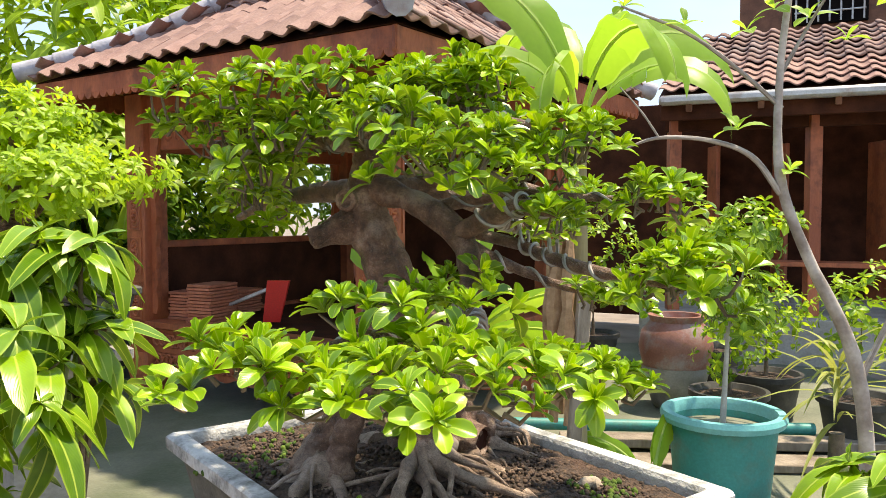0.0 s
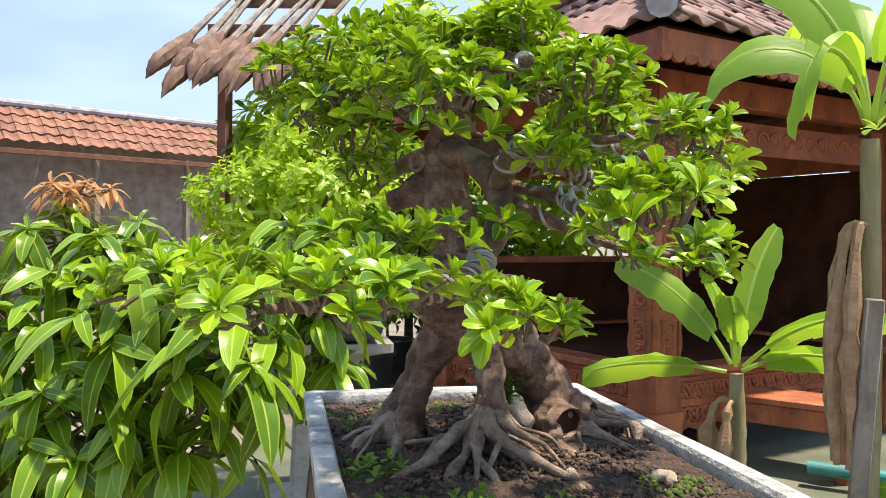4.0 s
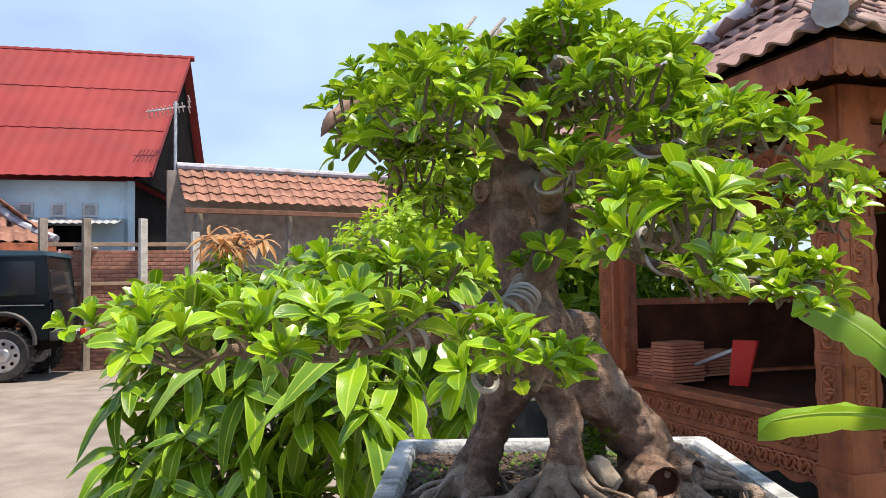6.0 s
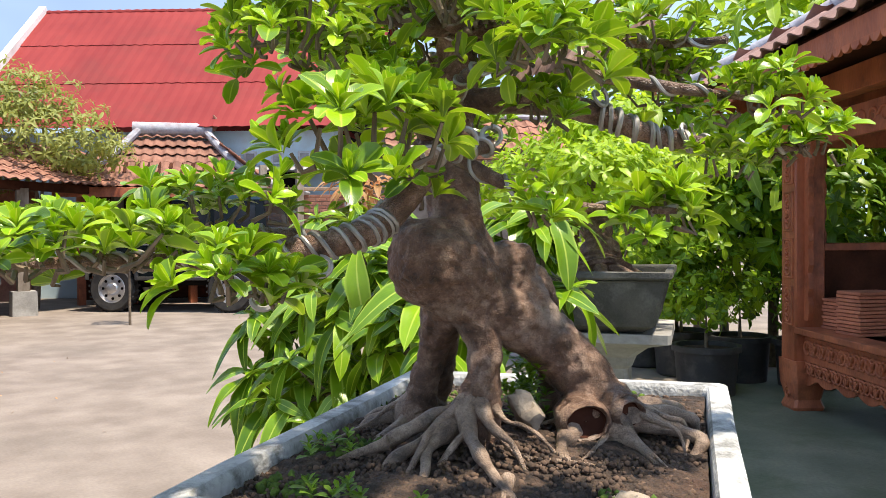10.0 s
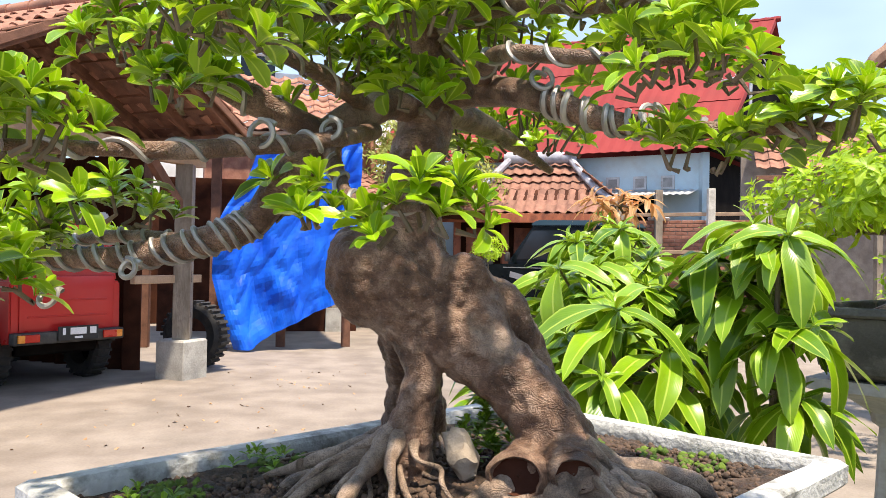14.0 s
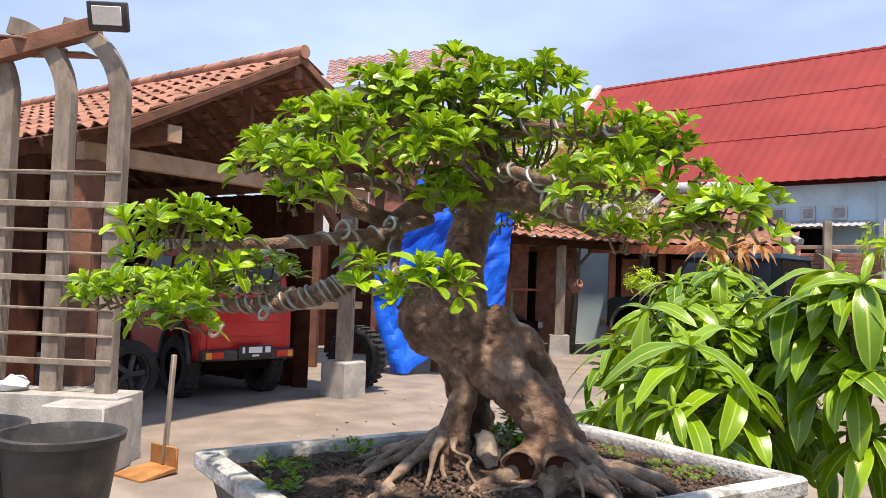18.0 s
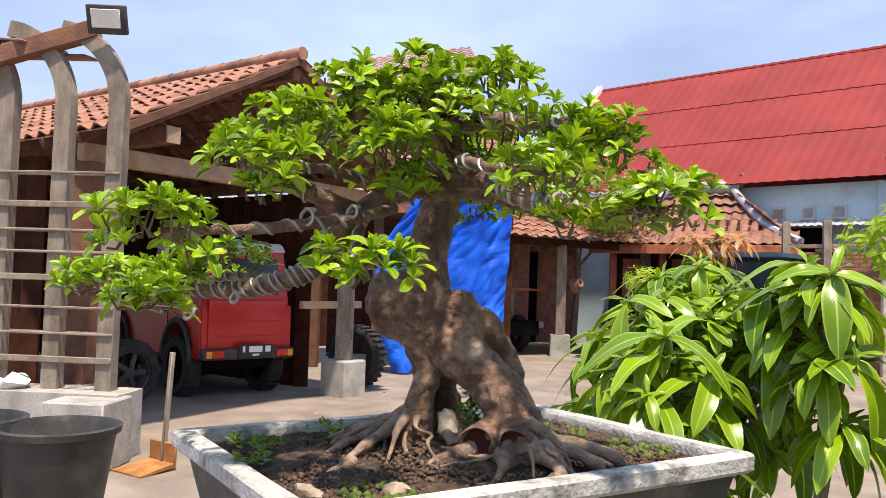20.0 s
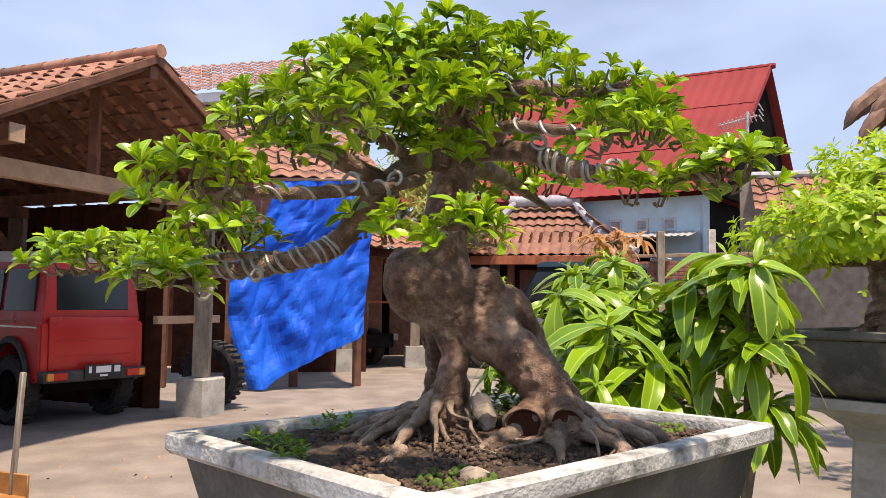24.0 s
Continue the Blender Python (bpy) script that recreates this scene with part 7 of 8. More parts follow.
sheet = part("sheet", bm, M_TARP, tarp, smooth=False)
so = sheet.modifiers.new("thickness", 'SOLIDIFY')
so.thickness = 0.006
bm = bmesh.new()
tube(bm, [T0 + Vector((0, 0, 3.22)), T1 + Vector((0, 0, 3.28))], 0.03, 8)
part("hanging_pole", bm, M_WOOD_P, tarp)

shed = thing("long_shed", "long timber shed with a clay tile roof behind the tarpaulin", "shed", Matrix.Identity(4))
S0, SD = Vector((-10.85, 0.55, 0)), Vector((-0.06, 0.998, 0)).normalized()
SB = Vector((-0.998, -0.06, 0))
part("wall_plate", beam(S0 + Vector((0, 0, 3.33)), S0 + SD * 3.4 + Vector((0, 0, 3.33)), 0.14, 0.16), M_WOOD, shed)
ups = SB * 2.4 + Vector((0, 0, 1.35))
ST = tile_mesh("shed_tile", 0.25, 0.32, M_TILE)
lay_tiles(shed, S0 - SB * 0.45 + Vector((0, 0, 3.27)) - SD * 0.6, SD, ups, 4.1, 2.7, ST, 0.25, 0.30, limit=60, seed=13)
for i in range(4):
    part("post", beam(S0 + SD * (0.2 + i), S0 + SD * (0.2 + i) + Vector((0, 0, 3.28)), 0.14, 0.14), M_WOOD, shed)
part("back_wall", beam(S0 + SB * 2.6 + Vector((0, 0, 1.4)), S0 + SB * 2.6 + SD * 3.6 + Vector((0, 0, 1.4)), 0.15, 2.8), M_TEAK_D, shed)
# low tiled shelter with a post, grey truck inside
L0, LDIR = Vector((-14.36, 4.59, 0)), Vector((-0.586, 0.810, 0)).normalized()
LB = Vector((-0.810, -0.586, 0))
low = thing("timber_shelter", "low timber shelter with a clay tile roof and brick back", "shelter", Matrix.Identity(4))
lay_tiles(low, L0 - LB * 0.5 + Vector((0, 0, 2.42)) - LDIR * 1.6, LDIR, LB * 2 + Vector((0, 0, 0.95)), 5.0, 2.2, ST, 0.25, 0.30, limit=60, seed=14)
part("eave_beam", beam(L0 + Vector((0, 0, 2.35)) - LDIR * 1.5, L0 + Vector((0, 0, 2.35)) + LDIR * 3.2, 0.12, 0.16), M_TEAK_D, low)
for s in (-1.2, 0.55, 3.0):
    part("post", beam(L0 + LDIR * s + Vector((0, 0, 0.44)), L0 + LDIR * s + Vector((0, 0, 2.3)), 0.2, 0.2), M_WOOD_G, low, "pale weathered post")
    bm = bmesh.new()
    loft(bm, [rect_ring(0.42, 0.42, 0, 0.01), rect_ring(0.40, 0.40, 0.44, 0.01)])
    bmesh.ops.translate(bm, vec=L0 + LDIR * s, verts=bm.verts)
    part("pedestal", bm, M_CEM, low, smooth=False)
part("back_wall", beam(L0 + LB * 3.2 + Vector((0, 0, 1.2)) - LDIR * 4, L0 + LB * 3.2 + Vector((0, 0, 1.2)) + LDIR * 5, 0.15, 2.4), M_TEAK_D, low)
part("shelf", beam(L0 + LB * 0.8 + Vector((0, 0, 1.35)) - LDIR * 1.2, L0 + LB * 0.8 + Vector((0, 0, 1.35)) + LDIR * 0.6, 0.3, 0.05), M_TEAK, low)
hang = vessel("clay_pot", Matrix.Translation(L0 + LDIR * 0.85 - LB * 0.05 + Vector((0, 0, 1.46))) @ pose(0, 0, 0, 0, 70, 40), [(0.05, -0.1), (0.13, -0.06), (0.17, 0.03), (0.12, 0.14), (0.07, 0.18), (0.09, 0.21), (0.06, 0.21), (0.02, 0.1)], M_TILE_O, "small terracotta pot hung from the shelter post", "clay pot")
trk = thing("old_truck", "old dull green truck parked in the shelter", "truck", Matrix.Translation(L0 + LB * 0.9 - LDIR * 0.35) @ Matrix((LDIR, LB, Vector((0, 0, 1)))).transposed().to_4x4())
M_OLIVE = mat("dull_green_paint", (0.10, 0.11, 0.07), (0.17, 0.175, 0.12), scale=4, rough=0.6, bump=0.1)
part("bonnet", boxbm((0.9, 1.5, 0.62), pose(-0.3, 0.4, 1.02), 0.09, 3), M_OLIVE, trk)
part("bumper", boxbm((1.7, 0.14, 0.14), pose(-0.1, -0.5, 0.62), 0.02), M_GALV, trk)
part("chassis", boxbm((1.4, 2.2, 0.3), pose(-0.1, 0.5, 0.55), 0.02), M_BLACK, trk)
for sx in (-0.75, 0.55):
    bm = bmesh.new()
    lathe(bm, [(0.2, -0.1), (0.38, -0.11), (0.4, -0.06), (0.4, 0.06), (0.38, 0.11), (0.2, 0.1), (0.2, -0.1)], 26, pose(sx, 0.15, 0.40, 0, 90, 0), close=False)
    part("tyre", bm, M_RUBBER, trk)

# ---- white house behind the carport ----
wh = thing("white_house", "white plastered house with a clay tile roof", "house", Matrix.Identity(4))
A0, A1 = Vector((-17.23, -0.67, 0)), Vector((-17.9, 3.05, 0))
AD = (A1 - A0).normalized()
AB = Vector((AD.y, -AD.x, 0)) * -1
AB = AB if AB.x < 0 else -AB
part("wall", beam(A0 + AB * 2.6 + Vector((0, 0, 2.9)), A1 + AB * 2.6 + Vector((0, 0, 2.9)) - AD * 0.3, 5.0, 5.8), M_WHITE, wh)
part("soffit", beam(A0 + Vector((0, 0, 5.97)), A1 + Vector((0, 0, 6.67)), 0.5, 0.22), M_WHITE, wh)
lay_tiles(wh, A0 - AB * 0.35 + Vector((0, 0, 6.14)), AD + Vector((0, 0, 0.18)), AB * 3.0 + Vector((0, 0, 1.55)), 3.95, 2.9, ST, 0.26, 0.32, limit=60, seed=15)
for u in (1.0, 2.4):
    c = A0 + AD * u + AB * 0.08 + Vector((0, 0, 5.6))
    win = part("window", beam(c - AD * 0.4, c + AD * 0.4, 0.04, 1.1), M_GLASS, wh)
    part("frame", beam(c - AD * 0.46 + Vector((0, 0, 0.58)), c + AD * 0.46 + Vector((0, 0, 0.58)), 0.1, 0.06), M_WHITE, win)
# roof between, nearer and lower
mid = thing("brick_house", "brick house with an old clay tile roof", "house", Matrix.Identity(4))
B0 = Vector((-14.7, 0.88, 0))
lay_tiles(mid, B0 + Vector((0, 0, 4.15)), Vector((-0.25, 0.97, 0)), Vector((-0.97, -0.25, 0)) * 1.8 + Vector((0, 0, 0.95)), 3.6, 2.0, ST, 0.26, 0.32, limit=70, seed=16)
part("wall", beam(B0 + Vector((-0.5, 0, 2.05)), B0 + Vector((-1.4, 3.5, 2.05)), 0.3, 4.1), M_BRICK, mid)


# ---- red-roofed hall ----
hall = thing("red_roofed_hall", "pale blue hall with a steep red sheet-metal roof and dark gable", "building", Matrix.Identity(4))
RA, RB = Vector((-16.76, 14.34, 7.50)), Vector((-22.47, 6.88, 7.50))
HD = (RB - RA).normalized()
HN = Vector((HD.y, -HD.x, 0))
HN = HN if HN.x > 0 else -HN  # towards the yard
RUN, EAVE = 3.95, 3.88
LEN = (RB - RA).length + 0.3
n = int(LEN / 0.14)
for side in (1, -1):
    for k in range(3):
        bm = bmesh.new()
        f0, f1 = k / 3, (k + 1) / 3 + 0.012
        top, bot = [], []
        for i in range(n + 1):
            w = 0.008 * math.cos(i * math.pi)
            d0 = Vector((0, 0, w + 0.025 * (2 - k)))
            for f, row in ((f0, top), (f1, bot)):
                # the verge is raked: the ridge reaches out over the eave
                rake = 0.5 * f if side > 0 else -0.35 * f
                p = RA + HD * (rake + (LEN - rake) * i / n)
                row.append(bm.verts.new(p + HN * side * RUN * f + Vector((0, 0, (EAVE - RA.z) * f)) + d0))
        for i in range(n):
            q = (top[i], top[i + 1], bot[i + 1], bot[i])
            bm.faces.new(q if side < 0 else q[::-1])
        sheet = part("roof_sheet", bm, M_RED, hall, smooth=False)
        so = sheet.modifiers.new("thickness", 'SOLIDIFY')
        so.thickness = 0.01
for i in range(40):
    p = RA + HD * (LEN * i / 40)
    bm = bmesh.new()
    lathe(bm, [(0.07, -0.11), (0.085, 0.0), (0.07, 0.13)], 8, aim(p + Vector((0, 0, 0.02)), Vector((0, 0, 1)), HD))
    part("ridge_cap", bm, M_RED, hall)
base = RA.copy()
base.z = 0
cen = base + HD * (LEN / 2)
rot = Matrix((HD, HN, Vector((0, 0, 1)))).transposed().to_4x4()
part("wall", beam(base + HN * (RUN - 0.5) + HD * 1.0 + Vector((0, 0, 1.9)), base + HN * (RUN - 0.5) + HD * (LEN - 0.6) + Vector((0, 0, 1.9)), 0.15, 3.8), M_BLUEW, hall)
part("corner_post", beam(base + HN * (RUN - 0.42) + HD * 0.98, base + HN * (RUN - 0.42) + HD * 0.98 + Vector((0, 0, 3.8)), 0.16, 0.16), M_BLUEW, hall)
for i in range(3):
    c = base + HN * (RUN - 0.42) + HD * (1.75 + 0.62 * i) + Vector((0, 0, 3.18))
    v = part("vent", boxbm((0.30, 0.05, 0.30), Matrix.Translation(c) @ rot, 0.004), M_GALV, hall, "square ventilation block")
    part("opening", boxbm((0.2, 0.02, 0.2), Matrix.Translation(c + HN * 0.02) @ rot, 0), M_JAR_L, v)
bm = bmesh.new()
m0 = base + HN * (RUN - 0.4) + Vector((0, 0, 3.0))
gr = [[], []]
for i in range(64):
    p = m0 + HD * (1.1 + i * 0.07)
    gr[0].append(bm.verts.new(p + Vector((0, 0, 0.012 * (-1) ** i))))
    gr[1].append(bm.verts.new(p + HN * 0.75 + Vector((0, 0, -0.16 + 0.012 * (-1) ** i))))
for i in range(63):
    bm.faces.new((gr[0][i], gr[1][i], gr[1][i + 1], gr[0][i + 1]))
aw = part("awning", bm, M_GALV, hall, "corrugated metal awning", smooth=False)
so = aw.modifiers.new("thickness", 'SOLIDIFY')
so.thickness = 0.008
# solid black box, painted shade for the opening under the awning
part("window_band", boxbm((2.6, 0.06, 1.3), Matrix.Translation(base + HN * (RUN - 0.42) + HD * 3.2 + Vector((0, 0, 2.2))) @ rot, 0.004), M_BLACK, hall, "black panel standing in for the shaded opening under the awning")
# the open gable: black sheet and wall stand in for its shade
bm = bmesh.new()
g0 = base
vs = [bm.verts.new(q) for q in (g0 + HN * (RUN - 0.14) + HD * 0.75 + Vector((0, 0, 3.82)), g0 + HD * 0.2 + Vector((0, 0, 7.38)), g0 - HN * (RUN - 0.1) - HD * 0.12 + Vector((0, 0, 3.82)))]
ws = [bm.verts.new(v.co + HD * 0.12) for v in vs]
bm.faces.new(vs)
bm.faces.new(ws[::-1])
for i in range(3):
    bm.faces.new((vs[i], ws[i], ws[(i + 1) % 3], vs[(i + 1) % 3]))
part("gable", bm, M_BLACK, hall, "black sheet standing in for the shaded gable", smooth=False)
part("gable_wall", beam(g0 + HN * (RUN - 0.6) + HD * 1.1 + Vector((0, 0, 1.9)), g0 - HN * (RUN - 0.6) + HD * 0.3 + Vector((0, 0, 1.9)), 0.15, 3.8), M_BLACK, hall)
part("back_wall", beam(base - HN * (RUN - 0.5) + HD * 0.35 + Vector((0, 0, 1.9)), base - HN * (RUN - 0.5) + HD * (LEN - 0.6) + Vector((0, 0, 1.9)), 0.15, 3.8), M_BLUEW, hall)
for sg in (1,):
    a, b = g0 + Vector((0, 0, 7.52)), g0 + HD * 0.5 + HN * sg * RUN + Vector((0, 0, EAVE + 0.02))
    part("barge_board", beam(a, b, 0.04, 0.14), M_RED, hall)
wg = RB.copy()
part("end_parapet", beam(wg + HD * 0.2 + Vector((0, 0, 0.1)), wg + HD * 0.2 + HN * RUN + Vector((0, 0, EAVE - 7.40)), 0.2, 0.25), M_WHITE, hall)

ant = thing("tv_antenna", "thin pale antenna mast with a small aerial", "antenna", pose(-13.95, 12.12, 0))
bm = bmesh.new()
tube(bm, [(0, 0, 0), (0, 0, 5.55)], 0.035, 8)
part("mast", bm, M_GALV, ant)
bm = bmesh.new()
tube(bm, [Vector((0, 0, 5.45)) - HD * 0.2, Vector((0, 0, 5.30)) + HD * 0.6], 0.02, 6)
boom = part("boom", bm, M_GALV, ant)
for i in range(9):
    c = Vector((0, 0, 5.43)) + HD * (-0.15 + i * 0.085) - Vector((0, 0, 0.022 * i))
    bm = bmesh.new()
    tube(bm, [c - HN * 0.22 - Vector((0, 0, 0.05)), c + HN * 0.22 + Vector((0, 0, 0.05))], 0.012, 5)
    part("rod", bm, M_GALV, boom)
for dz in (-0.12, 0.0, 0.12):
    bm = bmesh.new()
    tube(bm, [Vector((0, 0, 5.5 + dz)) - HD * 0.28 - HN * 0.3, Vector((0, 0, 5.5 + dz)) - HD * 0.28 + HN * 0.3], 0.014, 5)
    part("rod", bm, M_GALV, boom)

# ---- small tiled pavilion behind the black car ----
pv = thing("tiled_pavilion", "small pavilion with an orange tiled hipped roof and pale ridge", "pavilion", Matrix.Identity(4))
P1, P0 = Vector((-14.19, 9.71, 2.43)), Vector((-15.84, 5.72, 2.43))
PA = (P1 - P0).normalized()
PN = Vector((PA.y, -PA.x, 0))
PN = PN if PN.x > 0 else -PN
PW = (P1 - P0).length
PD = 3.4
TOPZ = 3.78
PT = tile_mesh("pavilion_tile", 0.23, 0.28, M_TILE_O)
upp = -PN * 1.45 + Vector((0, 0, TOPZ - 2.43))
PSL = upp.length
ins = 1.52
concave = lambda u, v: -0.16 * math.sin(math.pi * min(1, v / PSL))
lay_tiles(pv, P0, PA, upp, PW, PSL, PT, 0.225, 0.25, lambda u, v: ins * v / PSL < u < PW - ins * v / PSL + 0.05, limit=130, seed=21, sag=concave)
upq = -PA * ins + Vector((0, 0, TOPZ - 2.43))
lay_tiles(pv, P1, -PN, upq, PD, upq.length, PT, 0.225, 0.25, lambda u, v: 1.45 * v / upq.length < u < PD - 1.2 * v / upq.length, limit=60, seed=22)
bm = bmesh.new()
q0 = P0 + PA * ins - PN * 1.45 + Vector((0, 0, TOPZ - 2.43))
q1 = P1 - PA * ins - PN * 1.45 + Vector((0, 0, TOPZ - 2.43))
tube(bm, [q0 - PA * 0.2, q1 + PA * 0.2], 0.15, 10)
part("ridge", bm, M_CAP, pv, "pale mortared ridge")
for a, b in ((P1, q1), (P0, q0), (P1 - PN * PD, q1)):
    bm = bmesh.new()
    pts = [Vector(a).lerp(b, i / 8) + Vector((0, 0, 0.06 - 0.22 * math.sin(math.pi * i / 8))) for i in range(9)]
    tube(bm, pts, 0.085, 8)
    part("hip_cap", bm, M_CAP, pv)
bm = bmesh.new()
limb(bm, [(*(q1 + PA * 0.2), 0.06), (*(q1 + PA * 0.3 + Vector((0, 0, 0.18))), 0.05), (*(q1 + PA * 0.22 + Vector((0, 0, 0.34))), 0.02)], n=4, sides=8)
part("finial", bm, M_TILE, pv)
bm = bmesh.new()
vs = [P0, P1, P1 - PN * PD, P0 - PN * PD]
lo = [bm.verts.new(v - Vector((0, 0, 0.05))) for v in vs]
hi = [bm.verts.new(v) for v in (q0 - Vector((0, 0, 0.35)), q1 - Vector((0, 0, 0.35)))]
bm.faces.new((lo[0], lo[1], hi[1], hi[0]))
bm.faces.new((lo[1], lo[2], hi[1]))
bm.faces.new((lo[2], lo[3], hi[0], hi[1]))
bm.faces.new((lo[3], lo[0], hi[0]))
bm.faces.new(lo[::-1])
part("roof_deck", bm, M_TEAK_D, pv, smooth=False)
part("fascia", beam(P0 - Vector((0, 0, 0.12)), P1 - Vector((0, 0, 0.12)), 0.03, 0.2), M_TEAK, pv)
for u in (0.4, 1.5, 2.6, PW - 0.3):
    part("post", beam(P0 + PA * u - PN * 0.6 - Vector((0, 0, 2.43)), P0 + PA * u - PN * 0.6, 0.15, 0.15), M_TEAK, pv)
part("wall", beam(P0 + PA * 0.3 - PN * 1.0 - Vector((0, 0, 1.2)), P1 - PA * 0.3 - PN * 1.0 - Vector((0, 0, 1.2)), 0.1, 2.3), M_TEAK_D, pv)
for u in (0.95, 2.05):
    part("door_panel", beam(P0 + PA * u - PN * 0.92 - Vector((0, 0, 2.2)), P0 + PA * u - PN * 0.92 - Vector((0, 0, 0.3)), 0.8, 0.06), M_TEAK, pv)
# dark porch left of the pavilion
pc = thing("shop_front", "dim shop front with a pale awning beam and dark doorway", "building", Matrix.Identity(4))
K0 = P0 - PA * 0.4 - PN * 0.4
part("wall", beam(K0 - Vector((0, 0, 1.1)), K0 - PA * 5 - Vector((0, 0, 1.1)), 0.2, 2.4), M_BRICK, pc)
# black slab takes the place of the shaded doorway
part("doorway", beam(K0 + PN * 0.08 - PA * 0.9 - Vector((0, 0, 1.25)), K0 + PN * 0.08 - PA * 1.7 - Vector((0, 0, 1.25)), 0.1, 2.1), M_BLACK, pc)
part("lintel", beam(K0 + PN * 0.4 - Vector((0, 0, 0.05)), K0 + PN * 0.4 - PA * 5 - Vector((0, 0, 0.05)), 0.8, 0.1), M_WOOD_G, pc)

# ---- brick yard wall with posts and rails ----
F0, FD = Vector((-13.33, 10.41, 0)), (-HD).normalized()
FN = HN
yw = tagged(part("yard_wall", beam(F0 + Vector((0, 0, 1.12)) - FD * 2.0, F0 + FD * 1.6 + Vector((0, 0, 1.12)), 0.12, 2.25), M_MORTAR), "red brick yard wall with pale posts", "wall", kind="structure")
BR = bpy.data.meshes.new("brick")
bm = bmesh.new()
box(bm, (0.225, 0.03, 0.062), None, 0.004)
bm.to_mesh(BR)
bm.free()
BR.materials.append(M_BRICK)
frot = Matrix((FD, -FN, Vector((0, 0, 1)))).transposed().to_4x4()
rest, cnt = [], 0
for j in range(30):
    for i in range(15):
        p = F0 + FN * 0.064 + FD * (-1.95 + i * 0.238 + (0.119 if j % 2 else 0)) + Vector((0, 0, 0.045 + j * 0.075))
        if i * 0.238 > 3.34:
            continue
        m = Matrix.Translation(p) @ frot
        if cnt < 280 and j > 11:
            ob = link("brick", BR, yw)
            ob.matrix_local = m
            cnt += 1
        else:
            rest.append((BR, m))
join_copies("brickwork", rest, yw)
for u in (-1.2, -0.45, 0.55, 1.5):
    tagged(part("fence_post", beam(F0 + FN * 0.25 + FD * u, F0 + FN * 0.25 + FD * u + Vector((0, 0, 2.85 if u != 1.5 else 2.6)), 0.14, 0.10), M_STICK if u > 0 else M_WOOD_G), "pale upright post before the brick wall", "post", group="yard fence posts")
for z in (0.85, 1.62, 2.36):
    tagged(part("fence_rail", beam(F0 + FN * 0.2 - FD * 1.2 + Vector((0, 0, z)), F0 + FN * 0.2 + FD * 1.6 + Vector((0, 0, z)), 0.07, 0.07), M_WOOD_P), "pale timber rail across the fence posts", "rail", group="yard fence rails")
vessel("birdcage", Matrix.Translation(F0 + FN * 0.02 - FD * 0.5 + Vector((0, 0, 2.25))), [(0.2, 0), (0.22, 0.03), (0.22, 0.05), (0.2, 0.07), (0.05, 0.09)], M_GALV, "round pale wire cage base on the brick wall", "cage")
fl = thing("folded_flag", "folded red and white flag on a pole", "flag", Matrix.Translation(F0 + FN * 0.5 - FD * 1.0))
part("pole", (lambda b: (tube(b, [(0, 0, 0), (0.1, 0, 2.1)], 0.02, 6), b)[1])(bmesh.new()), M_WHITE, fl)
bm = bmesh.new()
limb(bm, [(0.05, 0, 1.5, 0.06), (0.12, 0.02, 1.8, 0.09), (0.22, 0.05, 2.25, 0.02)], n=5, sides=7, wob=0.5)
part("cloth", bm, mat("pink_cloth", (0.55, 0.2, 0.22), (0.75, 0.6, 0.6), scale=6, rough=0.9), fl)

# ---- long low wall with a tiled cap, behind the plants ----
lw = thing("tiled_wall", "long garden building with a low clay tile roof and gutter", "building", Matrix.Identity(4))
W0, W1 = Vector((-13.04, 11.75, 3.3)), Vector((-10.34, 17.89, 3.3))
WA = (W1 - W0).normalized()
WN = Vector((WA.y, -WA.x, 0))
WN = WN if WN.y < 0 else -WN
upw = -WN * 0.95 + Vector((0, 0, 0.80))
lay_tiles(lw, W0, WA, upw, (W1 - W0).length, upw.length, ST, 0.26, 0.30, limit=110, seed=31)
part("gutter", beam(W0 + WN * 0.05 - Vector((0, 0, 0.2)), W1 + WN * 0.05 - Vector((0, 0, 0.2)), 0.1, 0.1), M_WOOD, lw)
part("wall", beam(W0 - WA * 0.2 - WN * 1.0 - Vector((0, 0, 1.28)), W1 - WN * 1.0 - Vector((0, 0, 1.28)), 0.2, 4.04), M_MORTAR, lw)
for u in (0.3, 2.2, 4.1, 6.0, 8.0):
    part("post", beam(W0 + WA * u - WN * 0.1 - Vector((0, 0, 3.3)), W0 + WA * u - WN * 0.1 - Vector((0, 0, 0.1)), 0.12, 0.12), M_WOOD_G, lw)
part("ridge", (lambda b: (tube(b, [W0 + upw + Vector((0, 0, 0.05)), W1 + upw + Vector((0, 0, 0.05))], 0.08, 8), b)[1])(bmesh.new()), M_CAP, lw)

